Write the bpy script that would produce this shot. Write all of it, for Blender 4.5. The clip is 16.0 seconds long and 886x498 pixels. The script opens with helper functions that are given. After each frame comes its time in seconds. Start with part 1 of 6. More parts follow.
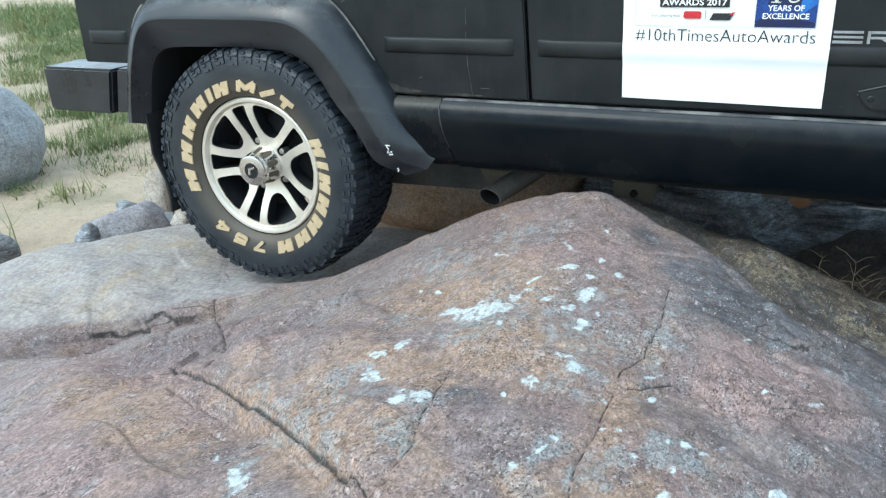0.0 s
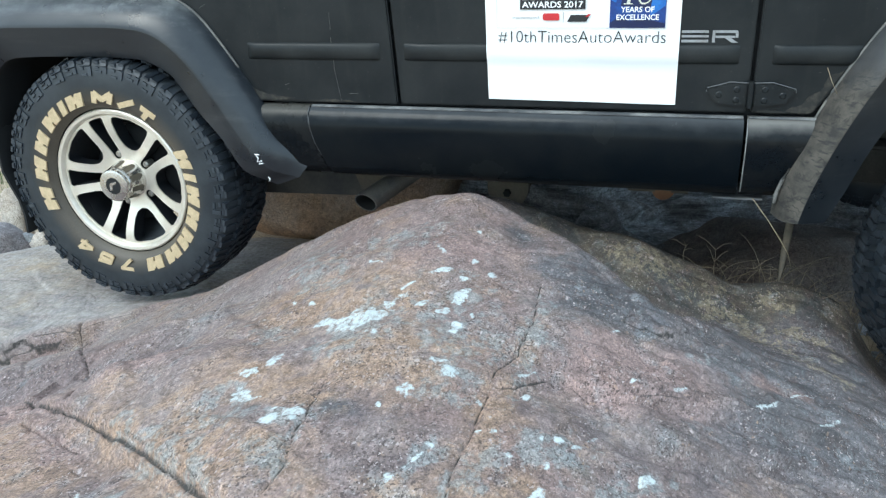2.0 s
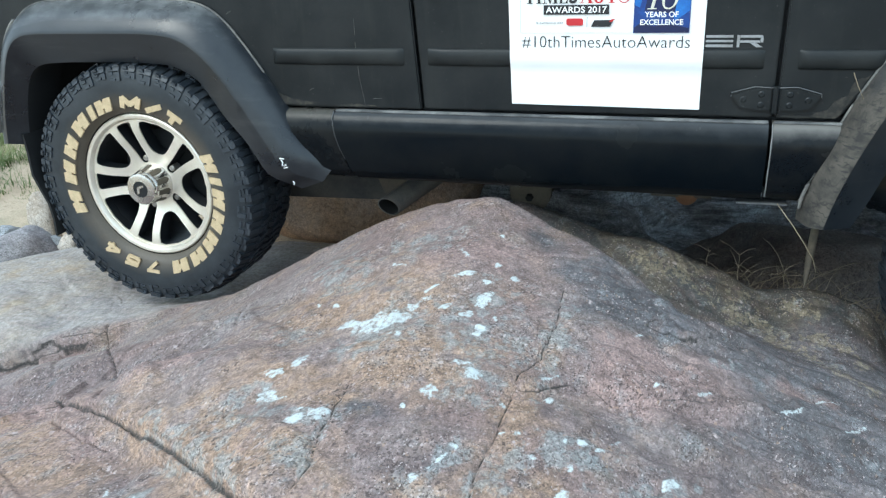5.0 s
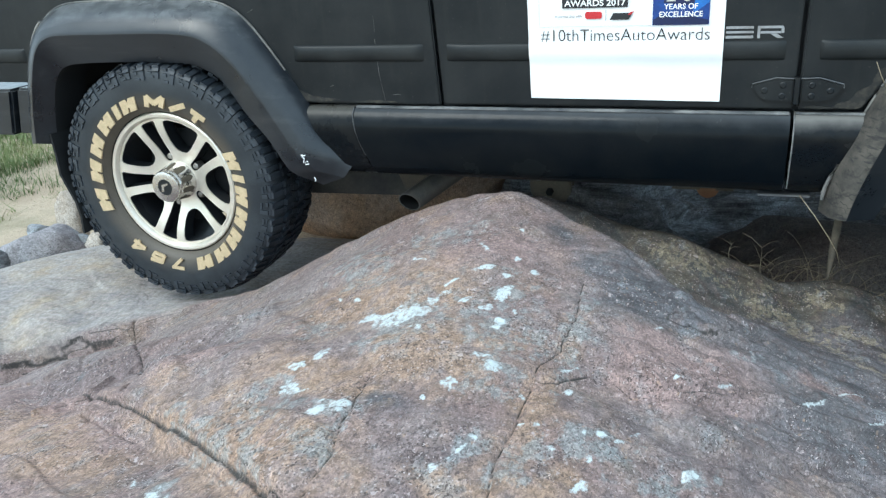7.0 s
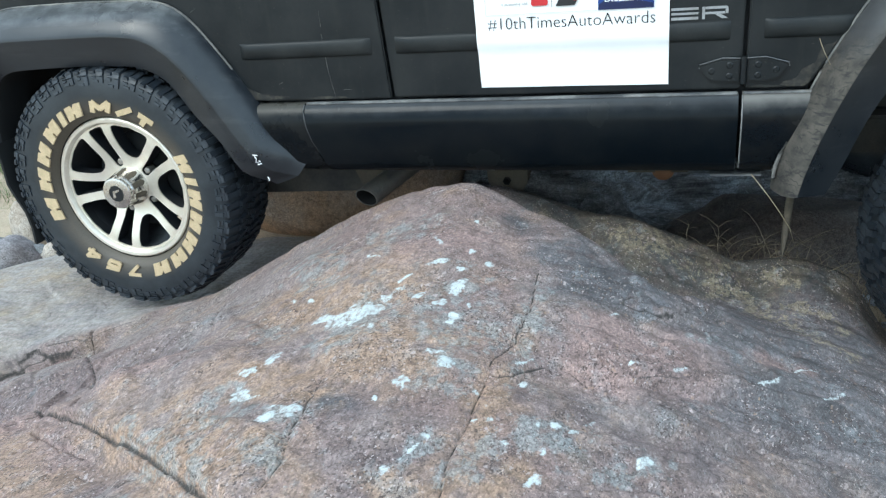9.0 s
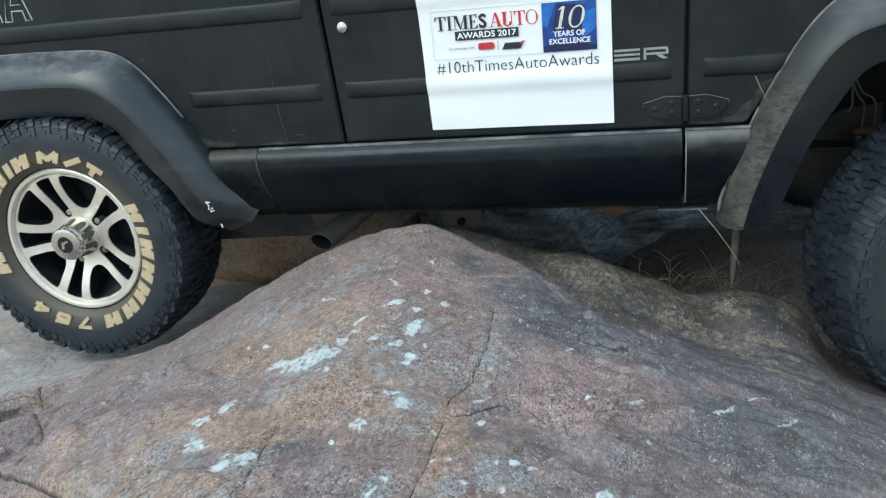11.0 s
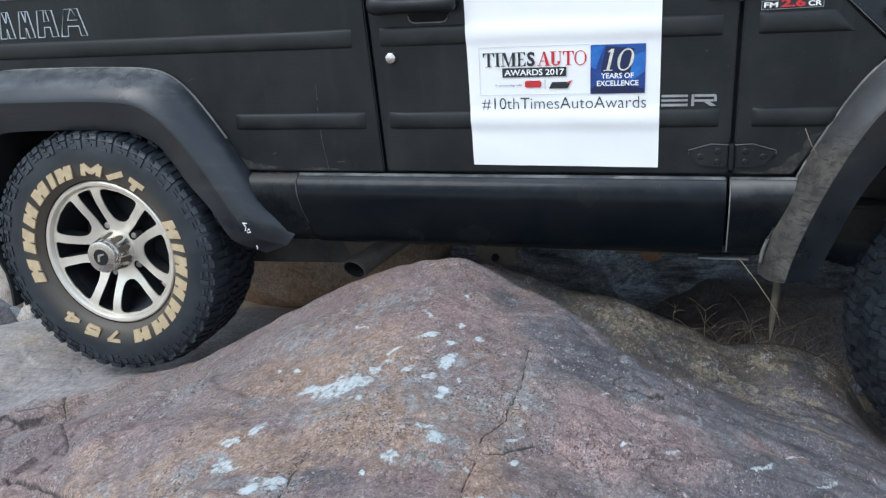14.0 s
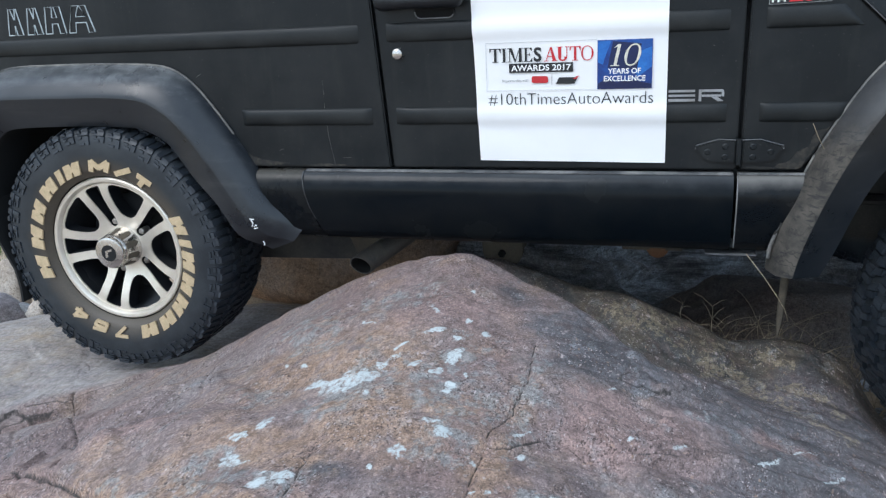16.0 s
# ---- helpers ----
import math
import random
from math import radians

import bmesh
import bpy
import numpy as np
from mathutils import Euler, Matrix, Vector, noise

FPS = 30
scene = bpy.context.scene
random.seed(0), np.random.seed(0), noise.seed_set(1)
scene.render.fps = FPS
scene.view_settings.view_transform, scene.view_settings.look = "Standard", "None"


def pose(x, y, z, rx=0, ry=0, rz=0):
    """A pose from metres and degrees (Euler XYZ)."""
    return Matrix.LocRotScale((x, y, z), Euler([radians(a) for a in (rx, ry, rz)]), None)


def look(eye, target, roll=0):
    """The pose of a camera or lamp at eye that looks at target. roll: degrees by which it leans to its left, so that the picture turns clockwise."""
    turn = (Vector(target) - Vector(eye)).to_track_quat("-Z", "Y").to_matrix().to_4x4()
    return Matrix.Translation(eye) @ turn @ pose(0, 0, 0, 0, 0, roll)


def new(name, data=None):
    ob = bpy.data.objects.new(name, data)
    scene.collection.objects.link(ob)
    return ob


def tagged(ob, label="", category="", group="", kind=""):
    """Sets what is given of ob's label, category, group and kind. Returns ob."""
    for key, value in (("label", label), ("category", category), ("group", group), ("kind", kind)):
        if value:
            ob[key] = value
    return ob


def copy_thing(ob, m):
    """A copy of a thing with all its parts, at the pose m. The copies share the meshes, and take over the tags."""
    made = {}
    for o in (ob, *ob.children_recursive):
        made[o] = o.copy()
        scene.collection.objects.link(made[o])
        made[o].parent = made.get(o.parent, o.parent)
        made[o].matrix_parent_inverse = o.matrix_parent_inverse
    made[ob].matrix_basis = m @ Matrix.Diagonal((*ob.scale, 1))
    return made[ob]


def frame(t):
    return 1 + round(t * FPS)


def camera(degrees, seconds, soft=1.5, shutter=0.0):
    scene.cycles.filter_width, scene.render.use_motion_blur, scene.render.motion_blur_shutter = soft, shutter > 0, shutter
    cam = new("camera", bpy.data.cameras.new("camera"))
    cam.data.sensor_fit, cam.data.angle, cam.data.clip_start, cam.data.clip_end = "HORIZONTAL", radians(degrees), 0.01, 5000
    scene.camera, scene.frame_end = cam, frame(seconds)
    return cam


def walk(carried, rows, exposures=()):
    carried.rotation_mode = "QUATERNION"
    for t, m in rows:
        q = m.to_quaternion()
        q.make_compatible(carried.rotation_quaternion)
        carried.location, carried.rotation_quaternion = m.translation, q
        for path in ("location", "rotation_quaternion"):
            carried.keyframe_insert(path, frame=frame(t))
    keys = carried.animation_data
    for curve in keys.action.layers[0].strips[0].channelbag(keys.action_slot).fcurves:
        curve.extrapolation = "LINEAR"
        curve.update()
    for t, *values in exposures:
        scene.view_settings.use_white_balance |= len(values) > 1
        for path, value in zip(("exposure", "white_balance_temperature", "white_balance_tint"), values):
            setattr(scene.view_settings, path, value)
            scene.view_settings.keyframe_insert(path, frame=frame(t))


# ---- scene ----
cam = camera(58.27, 16.0, soft=1.3)
# seconds, eye x y z, yaw to the left, pitch up, roll
ROWS = [
    (0.0, 1.5321, -1.9430, 1.1929, 25.347, -22.398, -2.426),
    (0.5, 1.5385, -1.9414, 1.1960, 22.687, -21.898, -1.639),
    (1.0, 1.5575, -1.9285, 1.2013, 17.505, -21.959, -2.530),
    (1.5, 1.5585, -1.9214, 1.1975, 16.907, -22.545, -2.339),
    (2.0, 1.5576, -1.9179, 1.1948, 16.765, -22.574, -2.205),
    (2.5, 1.5567, -1.9196, 1.1972, 17.325, -22.144, -2.492),
    (3.0, 1.5516, -1.9210, 1.1976, 17.810, -21.917, -2.382),
    (3.5, 1.5496, -1.9232, 1.1947, 18.070, -21.966, -2.321),
    (4.0, 1.5489, -1.9260, 1.1954, 18.098, -22.079, -2.308),
    (6.5, 1.5636, -1.9350, 1.1936, 19.463, -22.156, -3.452),
    (7.0, 1.5632, -1.9380, 1.1942, 20.091, -22.287, -3.579),
    (7.5, 1.5639, -1.9358, 1.1951, 19.392, -22.268, -3.572),
    (8.0, 1.5651, -1.9255, 1.1938, 18.133, -22.390, -4.004),
    (8.5, 1.5751, -1.9179, 1.1958, 18.252, -22.943, -5.118),
    (9.0, 1.5965, -1.9100, 1.1950, 18.093, -23.163, -5.513),
    (9.2, 1.5900, -1.9170, 1.1915, 17.407, -22.987, -5.584),
    (11.3, 1.6079, -1.9138, 1.1912, 14.409, -18.905, -5.697),
    (11.5, 1.6058, -1.9162, 1.1904, 14.250, -17.622, -5.407),
    (12.0, 1.5878, -1.9182, 1.1902, 14.262, -16.268, -4.271),
    (12.5, 1.5687, -1.9118, 1.1898, 15.140, -16.064, -3.433),
    (13.0, 1.5726, -1.9097, 1.1876, 15.465, -16.549, -3.021),
    (13.5, 1.5789, -1.9078, 1.1862, 15.498, -17.391, -2.844),
    (14.0, 1.5731, -1.9125, 1.1838, 16.109, -17.632, -2.954),
    (14.5, 1.5641, -1.9123, 1.1812, 17.129, -17.819, -3.014),
    (15.0, 1.5654, -1.9116, 1.1810, 17.221, -17.926, -3.059),
    (15.5, 1.5697, -1.9132, 1.1832, 17.011, -17.871, -3.071),
    (16.0, 1.5726, -1.9148, 1.1812, 16.592, -17.827, -3.103),
]


def stance(x, y, z, yaw, pitch, roll):
    a, b = radians(yaw), radians(pitch)
    ahead = Vector((-math.sin(a) * math.cos(b), math.cos(a) * math.cos(b), math.sin(b)))
    eye = Vector((x, y, z))
    return look(eye, eye + ahead, roll)


walk(cam, [(r[0], stance(*r[1:])) for r in ROWS], [(0.0, 1.25, 6280, 2), (9.0, 1.25, 6280, 2), (11.5, 0.84, 6330, 3), (12.5, 0.84, 6250, 10), (16.0, 0.84, 6250, 11)])

# ---- light: soft open shade under a bright hazy sky ----
scene.view_settings.exposure = 0.0
world = bpy.data.worlds.new("sky")
scene.world = world
world.use_nodes = True
wn = world.node_tree
sky = wn.nodes.new("ShaderNodeTexSky")
sky.sky_type, sky.sun_disc = "NISHITA", False
sky.sun_elevation, sky.sun_rotation = radians(52), radians(215)
sky.air_density, sky.dust_density, sky.ozone_density = 1.0, 1.5, 1.0
# broken cloud over the blue
where_to = wn.nodes.new("ShaderNodeTexCoord").outputs["Generated"]
cloud = wn.nodes.new("ShaderNodeTexNoise")
cloud.inputs["Scale"].default_value, cloud.inputs["Detail"].default_value = 2.6, 6.0
cover = wn.nodes.new("ShaderNodeMapRange")
cover.inputs["From Min"].default_value, cover.inputs["From Max"].default_value = 0.30, 0.62
cover.inputs["To Min"].default_value, cover.inputs["To Max"].default_value = 0.35, 0.95
blend = wn.nodes.new("ShaderNodeMix")
blend.data_type = "RGBA"
blend.inputs[7].default_value = (4.9, 6.0, 7.1, 1)
wn.links.new(where_to, cloud.inputs["Vector"])
wn.links.new(cloud.outputs["Fac"], cover.inputs["Value"])
wn.links.new(cover.outputs["Result"], blend.inputs[0])
wn.links.new(sky.outputs["Color"], blend.inputs[6])
wn.links.new(blend.outputs[2], wn.nodes["Background"].inputs["Color"])
wn.nodes["Background"].inputs["Strength"].default_value = 0.13
sun = new("sun", bpy.data.lights.new("sun", "SUN"))
sun.data.energy, sun.data.angle, sun.data.color = 0.7, radians(30), (1.0, 0.99, 0.97)
sun.matrix_world = look((-3, -5, 6), (0, 0, 0))


# ---- helpers for meshes and materials ----


def node_material(name, rough=0.6, metal=0.0, colour=(0.5, 0.5, 0.5)):
    m = bpy.data.materials.new(name)
    m.use_nodes = True
    b = m.node_tree.nodes["Principled BSDF"]
    b.inputs["Base Color"].default_value = (*colour, 1)
    b.inputs["Roughness"].default_value, b.inputs["Metallic"].default_value = rough, metal
    return m, m.node_tree, b


def add(tree, kind, **values):
    n = tree.nodes.new(kind)
    for key, value in values.items():
        n.inputs[key.replace("_", " ")].default_value = value
    return n


def where(tree):
    return tree.nodes.new("ShaderNodeTexCoord").outputs["Object"]


def noise_node(tree, at, scale, detail=5.0, rough=0.55):
    n = add(tree, "ShaderNodeTexNoise", Scale=scale, Detail=detail, Roughness=rough)
    tree.links.new(at, n.inputs["Vector"])
    return n.outputs["Fac"]


def ramp(tree, fac, *stops):
    """stops: (place, colour)."""
    n = tree.nodes.new("ShaderNodeValToRGB")
    while len(n.color_ramp.elements) < len(stops):
        n.color_ramp.elements.new(0.5)
    for e, (place, c) in zip(n.color_ramp.elements, stops):
        e.position, e.color = place, (*c, 1) if len(c) == 3 else c
    tree.links.new(fac, n.inputs["Fac"])
    return n.outputs["Color"]


def grey(v):
    return (v, v, v)


def mix(tree, fac, a, b, blend="MIX"):
    n = tree.nodes.new("ShaderNodeMix")
    n.data_type, n.blend_type = "RGBA", blend
    for socket, v in ((n.inputs[0], fac), (n.inputs[6], a), (n.inputs[7], b)):
        if isinstance(v, bpy.types.NodeSocket):
            tree.links.new(v, socket)
        elif isinstance(v, (int, float)):
            socket.default_value = v
        else:
            socket.default_value = (*v, 1)
    return n.outputs[2]


def maths(tree, op, a, b=0.0):
    n = tree.nodes.new("ShaderNodeMath")
    n.operation = op
    for socket, v in zip(n.inputs, (a, b)):
        if isinstance(v, bpy.types.NodeSocket):
            tree.links.new(v, socket)
        else:
            socket.default_value = v
    return n.outputs[0]


def bump(tree, b, height, strength=0.3, distance=0.01, normal=None):
    n = add(tree, "ShaderNodeBump", Strength=strength, Distance=distance)
    tree.links.new(height, n.inputs["Height"])
    if normal:
        tree.links.new(normal, n.inputs["Normal"])
    tree.links.new(n.outputs["Normal"], b.inputs["Normal"])
    return n.outputs["Normal"]


def attribute(tree, name):
    n = tree.nodes.new("ShaderNodeAttribute")
    n.attribute_name = name
    return n.outputs["Fac"]


def dusty(name, colour, dust, rough, metal=0.0, scale=6.0, amount=(0.45, 0.75), grain=250.0, relief=0.0006, spec=0.5):
    """A surface with patches of dust and a fine grain."""
    m, tree, b = node_material(name, rough, metal)
    at = where(tree)
    big = noise_node(tree, at, scale, 6, 0.65)
    fine = noise_node(tree, at, grain, 3)
    mask = ramp(tree, big, (amount[0], grey(0)), (amount[1], grey(1)))
    c = mix(tree, mask, colour, dust)
    c = mix(tree, 0.25, c, ramp(tree, fine, (0.3, grey(0.25)), (0.7, grey(0.75))), "OVERLAY")
    tree.links.new(c, b.inputs["Base Color"])
    r = ramp(tree, big, (amount[0], grey(rough)), (amount[1], grey(min(1, rough + 0.3))))
    tree.links.new(r, b.inputs["Roughness"])
    b.inputs["Specular IOR Level"].default_value = spec
    bump(tree, b, fine, 0.4, relief)
    return m


def facing_up(tree, patchy, lo=0.48, hi=1.05):
    """How much dust and painted sky sheen a face carries: the flatter it lies, the more, in patches."""
    up = tree.nodes.new("ShaderNodeSeparateXYZ")
    tree.links.new(tree.nodes.new("ShaderNodeNewGeometry").outputs["Normal"], up.inputs[0])
    v = maths(tree, "ADD", up.outputs["Z"], maths(tree, "MULTIPLY", patchy, 0.5))
    return ramp(tree, maths(tree, "SUBTRACT", v, 0.25), (lo, grey(0)), (hi, grey(0.9)))


def mesh_of(bm, name, material, smooth=False, angle=None):
    me = bpy.data.meshes.new(name)
    bm.normal_update()
    bm.to_mesh(me)
    bm.free()
    me.materials.append(material)
    if smooth:
        me.shade_smooth()
        if angle:
            me.set_sharp_from_angle(angle=radians(angle))
    return me


def part(name, bm, material, parent, label="", smooth=True, angle=35):
    ob = new(name, mesh_of(bm, name, material, smooth, angle))
    ob.parent = parent
    return tagged(ob, label)


def thing(name, label, category, group="", kind="", at=(0, 0, 0)):
    ob = new(name)
    ob.location = at
    ob.empty_display_size = 0.05
    return tagged(ob, label, category, group, kind)


def round_edges(bm, width, segments=2, edges=None, limit=25):
    some = edges or [e for e in bm.edges if len(e.link_faces) == 2 and e.calc_face_angle(0) > radians(limit)]
    if some:
        bmesh.ops.bevel(bm, geom=some, offset=width, segments=segments, affect="EDGES", clamp_overlap=True)
    return bm


def box(x0, x1, y0, y1, z0, z1, edge=0.004, bm=None):
    own = bmesh.new()
    bmesh.ops.create_cube(own, size=1)
    for v in own.verts:
        v.co = (x0 + (v.co.x + 0.5) * (x1 - x0), y0 + (v.co.y + 0.5) * (y1 - y0), z0 + (v.co.z + 0.5) * (z1 - z0))
    if edge:
        round_edges(own, edge)
    return join(bm, own)


def join(bm, own):
    if bm is None:
        return own
    me = bpy.data.meshes.new("x")
    own.to_mesh(me)
    own.free()
    bm.from_mesh(me)
    bpy.data.meshes.remove(me)
    return bm


def slab(outline, y0, y1, edge=0.003, bm=None):
    """A plate cut to an outline of (x, z), from y0 (outside) to y1."""
    own = bmesh.new()
    a = [own.verts.new((x, y0, z)) for x, z in outline]
    b = [own.verts.new((x, y1, z)) for x, z in outline]
    n = len(a)
    own.faces.new(a)
    own.faces.new(b[::-1])
    for i in range(n):
        own.faces.new((a[i], b[i], b[(i + 1) % n], a[(i + 1) % n]))
    bmesh.ops.recalc_face_normals(own, faces=own.faces)
    if edge:
        round_edges(own, edge, 2)
    return join(bm, own)


def lathe(profile, turns=64, bm=None, closed=False):
    """Turn a profile of (radius, y) round the y axis."""
    own = bmesh.new()
    rings = []
    for r, y in profile:
        if r < 1e-6:
            rings.append([own.verts.new((0, y, 0))] * turns)
        else:
            rings.append([own.verts.new((r * math.cos(2 * math.pi * k / turns), y, r * math.sin(2 * math.pi * k / turns))) for k in range(turns)])
    pairs = list(zip(rings, rings[1:])) + ([(rings[-1], rings[0])] if closed else [])
    for a, b in pairs:
        for k in range(turns):
            n = (k + 1) % turns
            f = list(dict.fromkeys((a[k], a[n], b[n], b[k])))
            if len(f) > 2:
                own.faces.new(f)
    bmesh.ops.recalc_face_normals(own, faces=own.faces)
    return join(bm, own)


def tube(points, radius, sides=10, bm=None, cap=True, taper=None):
    own = bmesh.new()
    pts = [Vector(p) for p in points]
    rings = []
    for i, p in enumerate(pts):
        d = (pts[min(i + 1, len(pts) - 1)] - pts[max(i - 1, 0)]).normalized()
        u = d.cross(Vector((0, 0, 1)) if abs(d.z) < 0.9 else Vector((1, 0, 0))).normalized()
        v = d.cross(u)
        r = radius if taper is None else radius + (taper - radius) * i / (len(pts) - 1)
        rings.append([own.verts.new(p + r * (math.cos(2 * math.pi * k / sides) * u + math.sin(2 * math.pi * k / sides) * v)) for k in range(sides)])
    for a, b in zip(rings, rings[1:]):
        for k in range(sides):
            own.faces.new((a[k], a[(k + 1) % sides], b[(k + 1) % sides], b[k]))
    if cap:
        own.faces.new(rings[0])
        own.faces.new(rings[-1])
    bmesh.ops.recalc_face_normals(own, faces=own.faces)
    return join(bm, own)


def loft(lines, bm=None, close=False):
    """Skin between lines of equally many points."""
    own = bmesh.new()
    rows = [[own.verts.new(p) for p in line] for line in lines]
    for a, b in zip(rows, rows[1:]):
        for k in range(len(a) - 1):
            own.faces.new((a[k], a[k + 1], b[k + 1], b[k]))
    bmesh.ops.recalc_face_normals(own, faces=own.faces)
    return join(bm, own)


def along(line, count):
    """A polyline of (x, z) resampled evenly and eased at its corners."""
    p = np.array(line, float)
    s = np.r_[0, np.cumsum(np.hypot(*np.diff(p, axis=0).T))]
    t = np.linspace(0, s[-1], count)
    q = np.stack([np.interp(t, s, p[:, 0]), np.interp(t, s, p[:, 1])], 1)
    for _ in range(max(2, count // 16)):
        q[1:-1] = 0.25 * q[:-2] + 0.5 * q[1:-1] + 0.25 * q[2:]
    return q


# ---- materials ----
PAINT, tree, b = node_material("black_paint", 0.36)
at = where(tree)
down = tree.nodes.new("ShaderNodeMapping")
down.inputs["Scale"].default_value = (26, 26, 2.2)
tree.links.new(at, down.inputs["Vector"])
film = noise_node(tree, at, 4.0, 6, 0.65)
c = mix(tree, ramp(tree, film, (0.42, grey(0)), (0.90, grey(1))), (0.0060, 0.0086, 0.0108), (0.031, 0.032, 0.031))
c = mix(tree, ramp(tree, noise_node(tree, down.outputs["Vector"], 1.0, 4, 0.6), (0.55, grey(0)), (0.78, grey(0.5))), c, (0.024, 0.027, 0.025))
c = mix(tree, ramp(tree, noise_node(tree, at, 140.0, 2, 0.5), (0.68, grey(0)), (0.74, grey(0.55))), c, (0.055, 0.055, 0.050))
tree.links.new(c, b.inputs["Base Color"])
tree.links.new(ramp(tree, film, (0.40, grey(0.33)), (0.75, grey(0.52))), b.inputs["Roughness"])
b.inputs["Specular IOR Level"].default_value = 0.30
bump(tree, b, noise_node(tree, at, 5.0, 2, 0.4), 0.10, 0.01)
PLASTIC, tree, b = node_material("grey_plastic", 0.35)
at = where(tree)
smear = tree.nodes.new("ShaderNodeMapping")
smear.inputs["Scale"].default_value = (5, 20, 30)
tree.links.new(at, smear.inputs["Vector"])
wiped = noise_node(tree, smear.outputs["Vector"], 1.0, 6, 0.65)
clouds = noise_node(tree, at, 7.0, 6, 0.65)
c = ramp(tree, clouds, (0.36, (0.006, 0.009, 0.013)), (0.62, (0.019, 0.023, 0.028)))
c = mix(tree, ramp(tree, wiped, (0.55, grey(0)), (0.76, grey(0.3))), c, (0.085, 0.085, 0.083))
# pale dust settles on what faces up; the colour also carries the sky's sheen there
c = mix(tree, maths(tree, "MULTIPLY", facing_up(tree, wiped, 0.55, 1.12), ramp(tree, noise_node(tree, at, 22.0, 8, 0.7), (0.40, grey(0.35)), (0.60, grey(1)))), c, (0.235, 0.245, 0.245))
tree.links.new(c, b.inputs["Base Color"])
tree.links.new(ramp(tree, clouds, (0.36, grey(0.26)), (0.66, grey(0.42))), b.inputs["Roughness"])
b.inputs["Specular IOR Level"].default_value = 0.6
bump(tree, b, noise_node(tree, at, 500.0, 3), 0.4, 0.0003)
SILL = dusty("sill_paint", (0.0030, 0.0052, 0.0076), (0.013, 0.0145, 0.0145), 0.14, scale=3.0, amount=(0.46, 0.80), grain=300, relief=0.0001, spec=0.15)
DUSTY_PAINT = dusty("dusty_paint", (0.003, 0.005, 0.007), (0.020, 0.020, 0.019), 0.22, scale=11.0, amount=(0.45, 0.85), grain=300, relief=0.0003, spec=0.18)
UNDER = dusty("underbody", (0.028, 0.028, 0.028), (0.11, 0.098, 0.08), 0.75, scale=8.0, amount=(0.35, 0.8), grain=150, relief=0.001)
STEEL = dusty("dirty_steel", (0.075, 0.065, 0.052), (0.16, 0.13, 0.09), 0.65, metal=0.2, scale=12, amount=(0.35, 0.75), grain=200, relief=0.0006)
PIPE = dusty("exhaust_steel", (0.115, 0.112, 0.105), (0.21, 0.185, 0.15), 0.45, metal=0.35, scale=14, amount=(0.4, 0.75), grain=220, relief=0.0004)
BLACK = dusty("matt_black", (0.007, 0.008, 0.009), (0.018, 0.018, 0.017), 0.85, grain=200)
RUBBER = dusty("tyre_rubber", (0.014, 0.020, 0.028), (0.050, 0.060, 0.071), 0.40, scale=14, amount=(0.4, 0.85), grain=120, relief=0.0010, spec=0.6)
SIDEWALL, tree, b = node_material("tyre_sidewall", 0.5)
at = where(tree)
flat_at = tree.nodes.new("ShaderNodeMapping")
flat_at.inputs["Scale"].default_value = (1, 0, 1)
tree.links.new(at, flat_at.inputs["Vector"])
radius = tree.nodes.new("ShaderNodeVectorMath")
radius.operation = "LENGTH"
tree.links.new(flat_at.outputs["Vector"], radius.inputs[0])
patch = noise_node(tree, at, 10.0, 6, 0.65)
# tan dust rubbed into the band that carries the lettering
band = maths(tree, "ADD", radius.outputs["Value"], maths(tree, "MULTIPLY", patch, 0.06))
band = ramp(tree, band, (0.270, grey(1)), (0.318, grey(0)))
c = ramp(tree, patch, (0.38, (0.013, 0.018, 0.023)), (0.72, (0.036, 0.043, 0.049)))
c = mix(tree, maths(tree, "MULTIPLY", band, 0.8), c, (0.100, 0.080, 0.056))
c = mix(tree, 0.25, c, ramp(tree, noise_node(tree, at, 300.0, 3), (0.3, grey(0.25)), (0.7, grey(0.75))), "OVERLAY")
tree.links.new(c, b.inputs["Base Color"])
bump(tree, b, noise_node(tree, at, 300.0, 3), 0.4, 0.0004)
CREAM = dusty("cream_lettering", (0.60, 0.46, 0.28), (0.42, 0.32, 0.19), 0.65, scale=40, amount=(0.4, 0.8), grain=400, relief=0.0003)
ALLOY = dusty("machined_alloy", (0.86, 0.81, 0.71), (0.66, 0.58, 0.46), 0.36, metal=0.7, scale=12, amount=(0.4, 0.9), grain=600, relief=0.0001)
CHROME = dusty("chrome", (0.62, 0.60, 0.57), (0.42, 0.37, 0.30), 0.2, metal=0.95, scale=30, amount=(0.45, 0.85), grain=500, relief=0.0001)
ALLOY_BLACK = dusty("black_alloy", (0.008, 0.010, 0.013), (0.022, 0.022, 0.022), 0.45, scale=15, grain=300)
TRIM = dusty("worn_trim", (0.16, 0.16, 0.16), (0.30, 0.28, 0.26), 0.5, scale=20, grain=300)
BADGE = dusty("silver_badge", (0.35, 0.36, 0.37), (0.25, 0.24, 0.22), 0.4, metal=0.4, scale=20, grain=300)
OUTLINE = dusty("pale_outline", (0.55, 0.62, 0.64), (0.40, 0.44, 0.45), 0.5, scale=20, grain=300)
PAPER = dusty("white_vinyl", (0.88, 0.88, 0.87), (0.84, 0.84, 0.83), 0.34, scale=3, grain=900, relief=0.00002)
INK = dusty("black_ink", (0.015, 0.016, 0.018), (0.02, 0.02, 0.02), 0.5)
